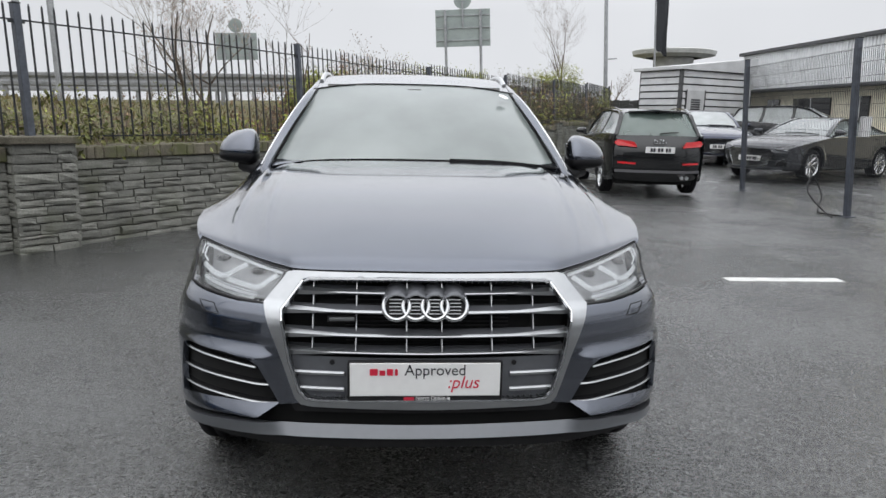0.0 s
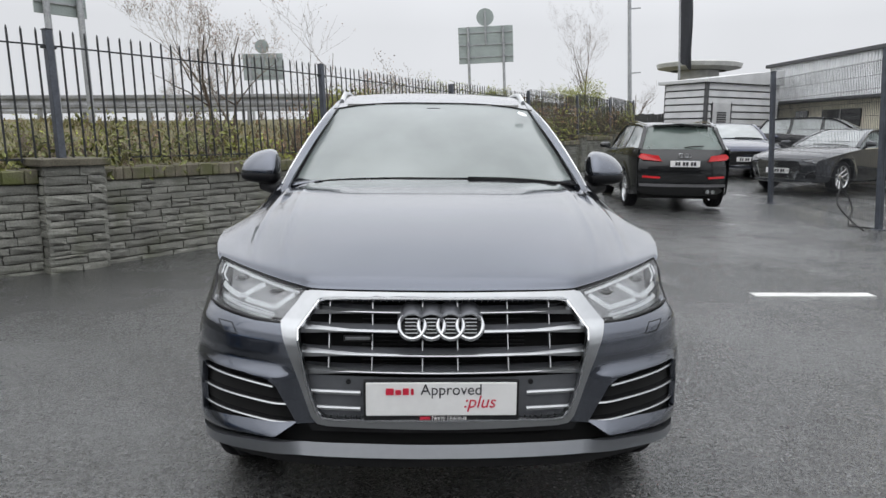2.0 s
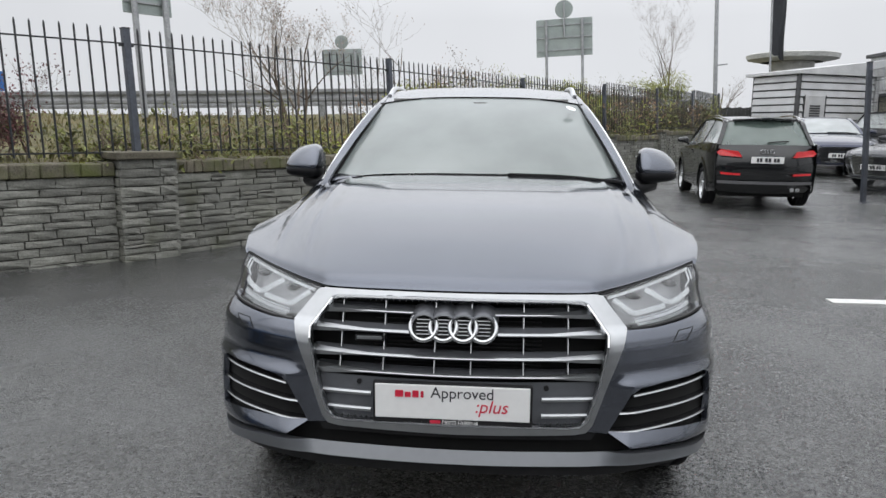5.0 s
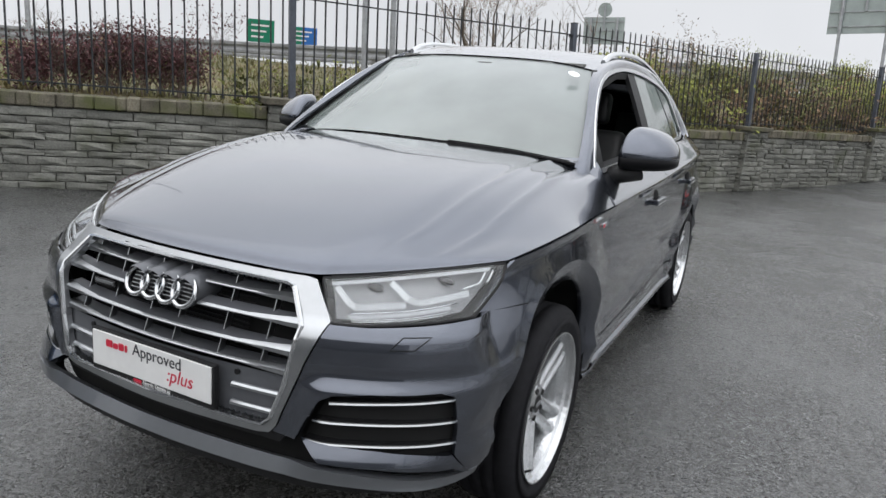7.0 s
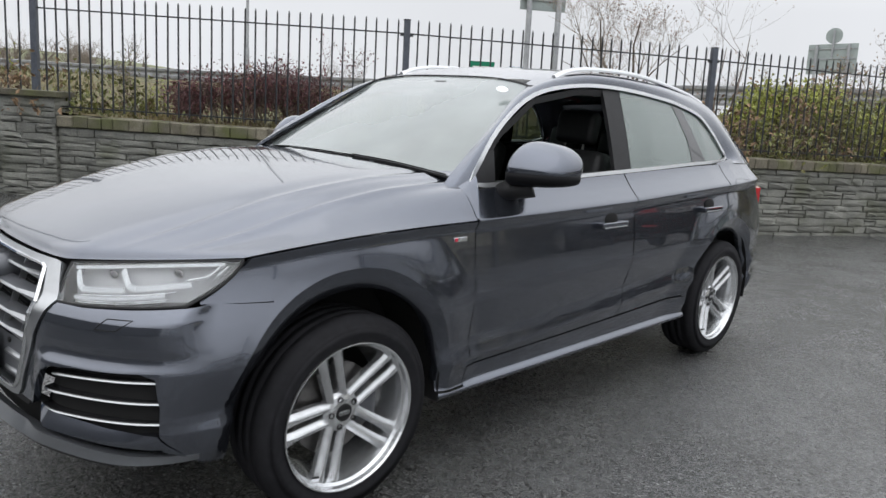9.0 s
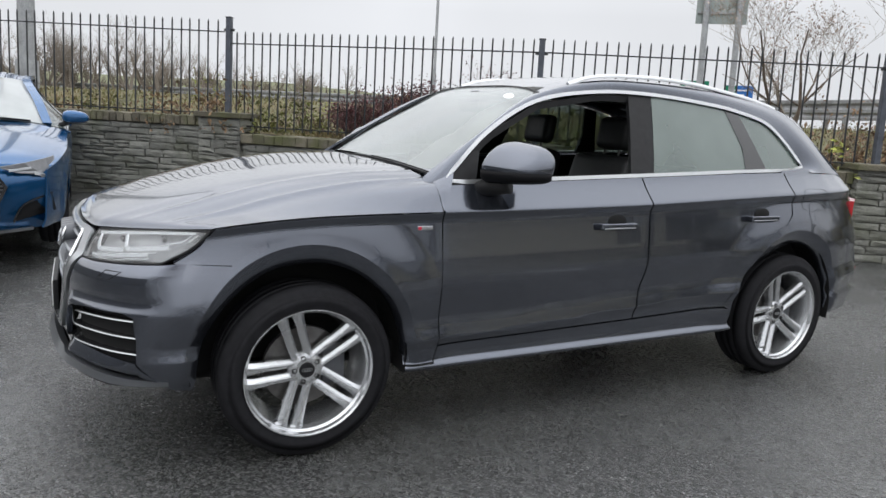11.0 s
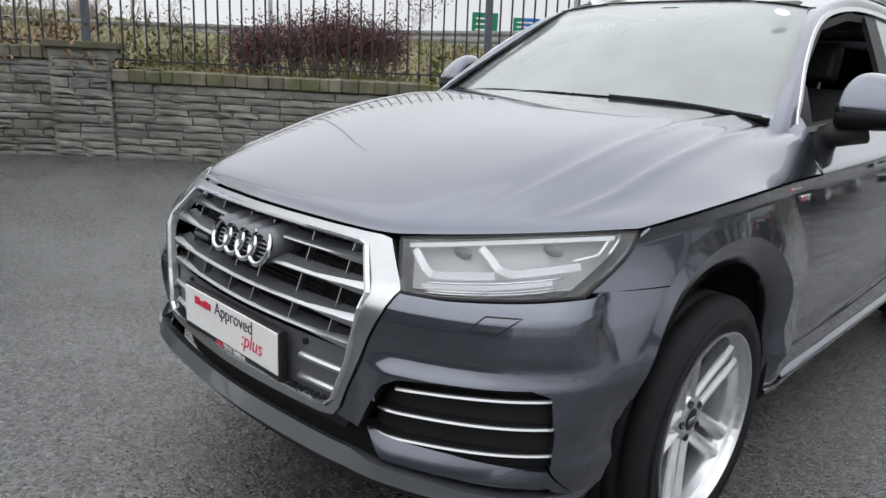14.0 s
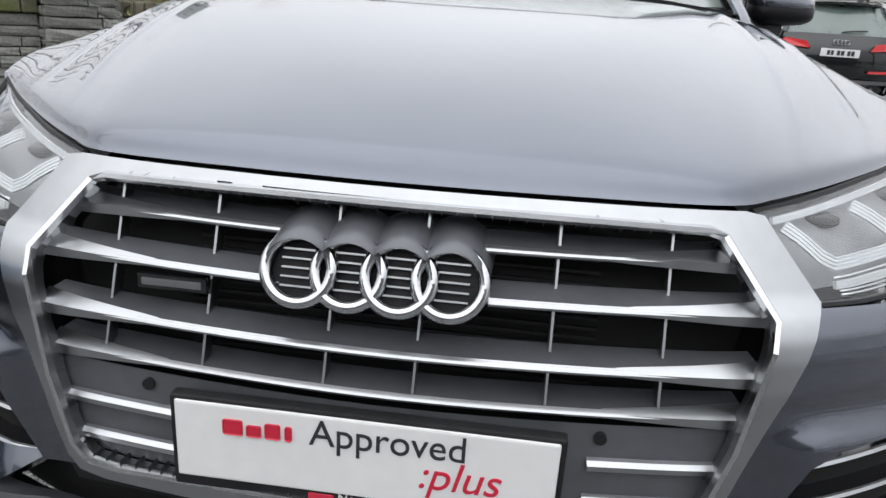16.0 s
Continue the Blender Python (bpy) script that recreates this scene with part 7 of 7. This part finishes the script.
def barrier(dx, dy, dz):
    """A steel crash barrier along the raised, curving road."""
    g = root("crash_barrier", "weathered steel crash barrier on posts along the road", "crash barrier")
    line = [(-60, -14, 1.85), (-40, -2, 1.85), (-28, 5.7, 1.85), (-21, 9.3, 1.83), (-14.5, 13.3, 1.91), (-8, 15.3, 2.05), (-2.5, 16.6, 2.20), (3, 21, 2.30), (9, 32, 2.5)]
    pts = smooth_line([(x + dx, y + dy, z + dz) for x, y, z in line], 8)
    sec = [(.0, -.155), (.035, -.14), (.035, -.07), (-.01, -.02), (-.01, .02), (.035, .07), (.035, .14), (.0, .155), (-.012, .155), (.022, .135), (.022, .075), (-.022, .025), (-.022, -.025), (.022, -.075), (.022, -.135), (-.012, -.155)]
    swept("beam", pts, sec, DARK_STEEL, g)
    me = mesh_of("barrier_post", *_boxvf((-.05, -.02, -.9), (.05, .08, .12)), DARK_STEEL)
    left = 1.2
    for a, b in zip(pts, pts[1:]):
        a, b = Vector(a), Vector(b)
        ln = (b - a).length
        while left < ln:
            q = a.lerp(b, left / ln)
            part("barrier_post", me, None, g, m=pose(q.x, q.y, q.z, 0, 0, math.degrees(math.atan2(b.y - a.y, b.x - a.x))) @ pose(0, .05, 0))
            left += 2.4
        left -= ln


def _boxvf(lo, hi):
    bm = box(lo, hi)
    bm.verts.index_update()
    V = [v.co.copy() for v in bm.verts]
    F = [tuple(v.index for v in f.verts) for f in bm.faces]
    bm.free()
    return V, F


def column(x, y, z0, z1, r0, r1, label, arm=None):
    c = root("lamp_column", label, "lamp column", plumb(pose(x, y, 0), 4.0))
    part("column", rod((0, 0, z0), (0, 0, z1), r0, r1, 16), GALV, c)
    part("column_base", rod((0, 0, z0), (0, 0, z0 + .9), r0 * 1.35, r0 * 1.3, 16), GALV, c)
    if arm:
        for z in arm:
            part("bracket", rod((0, 0, z), (.5, 0, z + .03), .03, seg=8), GALV, c)


add_mesh_fence()
add_cabin()
add_hall()
sign_back(-6.40, 10.92, 3.36, 4.55, .92, 54, 1.5)
sign_back(-7.1, 30.3, 3.65, 4.80, 1.75, 8, 1.6, .30)
sign_back(2.66, 28.2, 4.30, 5.80, 2.28, -6, 1.5, .36)
barrier(0, 0, 0)
barrier(-1.5, 5.5, .02)
column(9.35, 30.0, .5, 9.8, .10, .07, "tall slender galvanised lighting column beside the fence", (6.9, 4.1))
column(-15.2, -0.78, 1.2, 14.0, .18, .16, "thick grey steel mast behind the railing")
column(-14.0, 8.75, 1.6, 9.5, .04, .03, "thin distant lamp column over the road")
# flagpole, round canopy, screen fence
fp = root("flagpole", "white pole with a limp charcoal flag", "flagpole", plumb(pose(13.0, 34, .6), 5.0))
part("pole", rod((0, 0, 0), (0, 0, 8.6), .06, .035, 12), GALV, fp)
V, Fc = [], []
for i in range(13):
    for j in range(9):
        s, t = j / 8, i / 12
        V.append((.05 + (.62 + .08 * math.sin(5 * t)) * s, .16 * math.sin(7 * s + 3 * t) * s, 8.6 - 4.2 * t - .35 * s - .06 * math.sin(9 * s) * t))
for i in range(12):
    for j in range(8):
        k = i * 9 + j
        Fc.append((k, k + 1, k + 10, k + 9))
part("flag", mesh_of("flag", V, Fc, FLAG, True), None, fp, "charcoal flag cloth")
cn = root("round_canopy", "flat round concrete canopy roof on a drum", "canopy", pose(16.4, 40.0, 0))
bmq = lathe([(5.10, 1.6), (5.25, 2.35), (5.48, 2.42), (5.54, 2.3), (5.58, .01)], 48)
for v in bmq.verts:
    v.co = Vector((v.co.y, v.co.z, v.co.x))
part("canopy_disc", bmq, CONCRETE, cn, smooth=False)
part("drum", rod((0, 0, .5), (0, 0, 5.12), 1.15, 1.15, 32), CONCRETE, cn)
sf = root("screen_fence", "dark close-boarded screen fence across the yard end", "fence", pose(9.5, 29.5, gz(29), 0, 0, -32))
for k in range(14):
    part("board", box((k * .15, 0, 0), (k * .15 + .143, .03, 1.75 + .02 * ((k * 7) % 3)), .004, seg=1), DARK_FENCE, sf)
for x, y, w, h, mm in ((-44, 50, 2.4, 2.0, GREEN_SIGN), (-39.1, 50, 2.3, 1.5, BLUE_SIGN)):
    s = root("motorway_sign", "distant %s motorway direction sign" % ("green" if mm is GREEN_SIGN else "blue"), "road sign", pose(x, y, 0, 0, 0, 40))
    part("sign_plate", box((-w / 2, 0, 3.75), (w / 2, .05, 3.75 + h), .02), mm, s)
    for sx_ in (-.8, .8):
        part("sign_post", rod((sx_, .1, 1.5), (sx_, .1, 4.2), .08, seg=8), GALV, s)
    if mm is BLUE_SIGN:
        part("sign_panel", box((-w / 2 + .02, -.02, 3.77), (-w * .08, -.002, 3.73 + h), .008), GREEN_SIGN, s)
    bb = bmesh.new()
    for k in range(3):
        add_box(bb, (-w * .35, -.03, 3.75 + h * (.2 + .25 * k)), (w * (.1 + .1 * k), -.004, 3.75 + h * (.28 + .25 * k)))
    part("sign_bars", bb, PALE, s)

# ---------------------------------------------------------------- planting
def branches(r, p, d, length, rad, level, paths, tips, bend=.25, split=3, up=.15):
    """Grow a limb and its side shoots."""
    n = 5
    pts = [(p.copy(), rad)]
    for k in range(n):
        d = (d + Vector((r.uniform(-1, 1), r.uniform(-1, 1), r.uniform(-.6, 1))) * bend * .5 + Vector((0, 0, up * .3))).normalized()
        p = p + d * (length / n)
        pts.append((p.copy(), rad * (1 - .75 * (k + 1) / n)))
    paths.append(pts)
    if level == 0:
        tips.append((p.copy(), d.copy()))
        return
    for k in range(split):
        t = r.uniform(.3, 1.0)
        i = min(n, max(1, int(t * n)))
        q, rr = pts[i]
        ax = Vector((r.uniform(-1, 1), r.uniform(-1, 1), r.uniform(-.2, .9))).normalized()
        nd = (d * .55 + ax * .8).normalized()
        branches(r, q.copy(), nd, length * r.uniform(.5, .72), max(rr * .65, .0022), level - 1, paths, tips, bend, split, up)


def leaves(r, pts, size, n, spread, flat=False):
    """Verts and faces of small folded leaves round points."""
    V, F = [], []
    for p, d in pts:
        for k in range(n):
            c = Vector(p) + Vector((r.gauss(0, 1), r.gauss(0, 1), r.gauss(0, 1))) * spread
            a = Vector((r.uniform(-1, 1), r.uniform(-1, 1), r.uniform(-1, 1))).normalized()
            b = a.orthogonal().normalized()
            s = size * r.uniform(.6, 1.4)
            up = a.cross(b) * s * .25
            i = len(V)
            V += [c - a * s, c + b * s * .5 + up, c + a * s, c - b * s * .5 + up]
            F += [(i, i + 1, i + 2), (i, i + 2, i + 3)]
    return V, F


def tree(name, label, x, y, z, height, seed, trunk=.06, level=4, split=3, leaf=None, leaf_size=.02, leaf_n=3, lean=(0, 0), stems=1, bend=.3, spread=.06, category="tree", seg=4, twig=None):
    r = random.Random(seed)
    t = root(name, label, category, pose(x, y, z))
    paths, tips = [], []
    for k in range(stems):
        d = Vector((lean[0] + r.uniform(-.25, .25) * (stems > 1), lean[1] + r.uniform(-.25, .25) * (stems > 1), 1)).normalized()
        branches(r, Vector((r.uniform(-.15, .15), r.uniform(-.15, .15), -.05)) * (stems > 1), d, height * r.uniform(.5, .65), trunk, level, paths, tips, bend, split)
    thick = [p for p in paths if p[0][1] > .012]
    thin = [p for p in paths if p[0][1] <= .012]
    part("trunk", mesh_of("trunk", *tube_arrays(thick or paths[:1], 6), BARK, True), None, t)
    c = part("crown", mesh_of("crown", *tube_arrays(thin or paths[-3:], seg if seg < 4 else 3), twig or TWIG), None, t)
    if leaf:
        part("foliage", mesh_of("foliage", *leaves(r, tips, leaf_size, leaf_n, spread), leaf), None, t)
    return t


def verge_at(x, y):
    return verge_height(behind(Vector((x, y))), x, y)



tree("bare_tree", "pale leafless shrub tree with fine twigs and small buds", -3.0, 8.7, 1.15, 2.9, 11, .032, 5, 3, PALE_BUD, .018, 1, stems=4, bend=.62, spread=.03, twig=PALE_TWIG)
tree("sapling", "thin leafless sapling behind the railing", -1.75, 8.9, 1.12, 2.5, 5, .018, 3, 3, BROWN_LEAF, .014, 2, stems=2, spread=.02)
tree("bare_tree", "tall leafless tree with upright twigs", 8.9, 36.0, .9, 6.6, 23, .10, 5, 4, None, bend=.22)
tree("willow_shrub", "yellow-green budding willow shrub", 8.6, 35.0, .9, 3.6, 31, .05, 4, 4, YELLOW_LEAF, .05, 4, stems=4, spread=.16)
tree("bare_tree", "distant leafless tree by the yard end", 12.2, 39.0, .9, 5.2, 35, .07, 5, 3, None, bend=.25)
# dark red shrub and brambles along the railing
for k, (x, y, h) in enumerate(((-5.72, 3.42, .52), (-5.5, 3.75, .66), (-5.28, 4.02, .78), (-5.05, 4.3, .80), (-4.85, 4.55, .70))):
    tree("red_shrub", "low dark red leafy shrub behind the railing", x, y, 1.03, h, 41 + k, .010, 3, 4, RED_LEAF, .016, 5, stems=9, bend=.75, spread=.085, category="shrub")
tree("red_shrub", "loose dark red shrub shoot behind the railing", -4.6, 4.85, 1.05, 1.25, 49, .012, 3, 3, RED_LEAF, .016, 3, stems=2, bend=.3, spread=.04, category="shrub")


def clump(label, x, y, h, w, seed, leaf, n=260, size=.03, stems=8):
    """A low tangle of stems and leaves."""
    r = random.Random(seed)
    z = verge_at(x, y) + gz(y)
    t = root("bramble_clump", label, "brambles", pose(x, y, z - .05))
    paths, tips = [], []
    for k in range(stems):
        p = Vector((r.uniform(-w, w), r.uniform(-.25, .25), 0))
        branches(r, p, Vector((r.uniform(-.7, .7), r.uniform(-.4, .4), 1)).normalized(), h * r.uniform(.6, 1.1), .006, 2, paths, tips, .6, 3, -.05)
    part("bramble_tangle", mesh_of("bramble_tangle", *tube_arrays(paths, 3), TWIG), None, t)["kind"] = "stuff"
    pts = [(Vector((r.gauss(0, w * .6), r.gauss(0, .16), abs(r.gauss(0, h * .33)))), None) for k in range(n)] + tips
    part("foliage", mesh_of("foliage", *leaves(r, pts, size, 2, .05), leaf), None, t)


rr = random.Random(77)
for i in range(0, 8):
    a, c, ln, ang = along(i)
    u = (c - a) / ln
    nn = Vector((-u.y, u.x))
    k = .4
    while k < ln:
        p = a + u * k + nn * rr.uniform(.38, .75)
        if i == 1 and 1.4 < k < 3.4:
            k += .8
            continue
        far = i >= 3
        pick = rr.random()
        clump("low tangle of brambles and ivy behind the railing", p.x, p.y, rr.uniform(.25, .5) if not far else rr.uniform(.5, 1.0), rr.uniform(.35, .6), rr.randrange(9999),
              IVY if pick < (.7 if i == 2 else .5) else (BROWN_LEAF if pick < .85 else YELLOW_LEAF), 120 if i < 4 else 110, .034 if i < 4 else .042, 7 if not far else 12)
        k += rr.uniform(.5, .85)
# thicket of bare stems behind the far runs of railing
for i, x, y, h in ((0, .2, 12.9, 1.7), (1, 1.2, 14.8, 1.6), (2, 2.2, 16.6, 1.5), (3, -.6, 11.4, 1.5), (4, 3.3, 18.9, 1.5), (5, 4.6, 21.5, 1.6), (6, 6.0, 24.0, 1.4)):
    n2 = Vector((-.88, .47)) * .8
    tree("thicket", "tangled leafless thicket with dry leaves behind the railing", x + n2.x, y + n2.y, 1.1 + gz(y), h, 60 + i, .022, 4, 3, (BROWN_LEAF, YELLOW_LEAF, IVY)[i % 3], .02, 2, stems=6, bend=.5, spread=.05, category="shrub")
for k, (x, y, h) in enumerate(((-1.75, 9.95, .55), (-1.45, 10.45, .85), (-1.15, 10.95, .95), (-.85, 11.45, .70), (-.45, 11.9, .55))):
    tree("yellow_shrub", "low yellow-green shrub on the verge", x, y, 1.10, h, 91 + k, .014, 3, 4, YELLOW_LEAF, .030, 8, stems=8, bend=.7, spread=.10, category="shrub")
tree("yellow_shrub", "low yellow-green shrub on the verge", 2.2, 20.2, 1.7, 1.0, 92, .02, 3, 4, YELLOW_LEAF, .03, 6, stems=6, bend=.5, spread=.08, category="shrub")
for k, (x, y, h) in enumerate(((-.55, 12.3, .9), (-.1, 12.9, 1.2), (.35, 13.6, 1.25), (.8, 14.4, 1.0), (1.4, 15.4, .8))):
    tree("thicket", "dark leafy thicket grown through with bare stems", x, y, 1.05 + gz(y), h, 101 + k, .020, 4, 3, IVY, .030, 4, stems=8, bend=.5, spread=.09, category="shrub")
for k, (x, y, h) in enumerate(((1.75, 16.3, .8), (2.2, 17.1, .9), (2.7, 18.0, .9))):
    tree("yellow_shrub", "low yellow-green shrub on the verge", x, y, 1.08 + gz(y), h, 111 + k, .014, 3, 4, YELLOW_LEAF, .034, 7, stems=8, bend=.7, spread=.12, category="shrub")
# bare shoots among the brambles of the nearer runs
for i, n in ((0, 5), (1, 5), (2, 6), (3, 6)):
    a, c, ln, ang = along(i)
    u = (c - a) / ln
    nn = Vector((-u.y, u.x))
    for k in range(n):
        q = a + u * (ln * (k + rr.uniform(.2, .8)) / n) + nn * rr.uniform(.5, 1.3)
        tree("bare_shoots", "thin bare stems with a few small leaves", q.x, q.y, verge_at(q.x, q.y) - .05, rr.uniform(.55, 1.0), rr.randrange(9999), .012, 3, 3, (IVY, YELLOW_LEAF, BROWN_LEAF)[k % 3], .02, 1, stems=4, bend=.5, spread=.04, category="shrub")
# rough grass
V, Fc = [], []
rg2 = random.Random(8)
for i in range(0, 8):
    a, c, ln, ang = along(i)
    u = (c - a) / ln
    nn = Vector((-u.y, u.x))
    for k in range(int(ln * (620 if i < 4 else 260))):
        d = .3 + 6.5 * rg2.random() ** 1.6
        p = a + u * rg2.uniform(0, ln) + nn * d
        z = verge_height(d, p.x, p.y) + gz(a.y)
        h = rg2.uniform(.04, .13)
        w = rg2.uniform(.004, .009) * (1 + d * .2)
        q = rg2.uniform(0, 6.28)
        sx_, sy_ = math.cos(q) * w, math.sin(q) * w
        lx_, ly_ = rg2.uniform(-.6, .6) * h, rg2.uniform(-.6, .6) * h
        n0 = len(V)
        V += [(p.x - sx_, p.y - sy_, z - .02), (p.x + sx_, p.y + sy_, z - .02), (p.x + lx_ * .5 + sx_ * .6, p.y + ly_ * .5 + sy_ * .6, z + h * .6), (p.x + lx_, p.y + ly_, z + h * .95)]
        Fc += [(n0, n0 + 1, n0 + 2), (n0, n0 + 2, n0 + 3)]
tagged(new("grass", mesh_of("grass", V, Fc, GRASS)), "rough tussocky grass on the verge", "grass", kind="stuff")
# far field, hedge and scrub beyond the road
RU, RN, RO = Vector((.635, .772)), Vector((-.772, .635)), Vector((-6.45, 1.75))
V, Fc = [], []
for i in range(34):
    for j in range(14):
        t, d = -60 + i * 2.0, 17 + j * 6
        q = RO + RU * t + RN * d
        rise = ease((-t - 2) / 14) * ease((d - 16) / 22)
        V.append((q.x, q.y, 1.2 + 1.75 * rise + .10 * d / 60 + .15 * noise.noise(Vector((t * .1, d * .1, 0)))))
for i in range(33):
    for j in range(13):
        k = i * 14 + j
        Fc.append((k, k + 14, k + 15, k + 1))
tagged(new("ground_field", mesh_of("ground_field", V, Fc, FAR_FIELD, True)), "pale green field rising beyond the road", "field", kind="structure")
rf = random.Random(12)
paths, tips = [], []


def hedge(n, t0, t1, d0, d1, h0, h1, level, stems=2):
    for k in range(n):
        t, d, h = rf.uniform(t0, t1), rf.uniform(d0, d1), rf.uniform(h0, h1)
        for j in range(stems):
            q = RO + RU * (t + rf.uniform(-.5, .5)) + RN * (d + rf.uniform(-.5, .5))
            branches(rf, Vector((q.x, q.y, 1.4)), Vector((rf.uniform(-.25, .25), rf.uniform(-.25, .25), 1)).normalized(), h * .62, .035, level, paths, tips, .4, 4)


hedge(34, -25, -14, 19, 24, 2.2, 3.9, 3)
hedge(60, -30, -6, 20, 25, .9, 1.9, 3, 1)
hedge(18, -14, -6, 21, 26, 1.4, 2.6, 3, 1)
hedge(12, -32, -25, 19, 24, 3.0, 4.6, 3, 1)
hedge(14, -3, 3, 24, 32, .8, 2.2, 3, 1)
hedge(16, 20, 45, 20, 34, 1.5, 3.5, 3, 1)
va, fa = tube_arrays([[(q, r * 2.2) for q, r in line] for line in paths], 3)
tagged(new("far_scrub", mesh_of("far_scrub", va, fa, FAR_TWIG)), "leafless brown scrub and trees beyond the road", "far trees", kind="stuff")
# unseen plain walls, added to close the yard and shape reflections on the car
for nm, lo, hi in (("wall_showroom", (-16, -15.4, 0), (15.5, -15, 6.2)), ("wall_workshop", (15.1, -15, 0), (15.5, 8.9, 2.3))):
    lining = CLOSING if nm == "wall_showroom" else WHITE_CLAD
    tagged(part(nm, box(lo, hi, .02), lining), "plain wall added out of sight", "wall", kind="structure")

# ---------------------------------------------------------------- wall and railing, piece by piece
for i in range(len(NODES) - 1):
    add_wall(i)
    add_fence(i)
for i in range(len(NODES)):
    add_pillar(i)
    add_post(i)
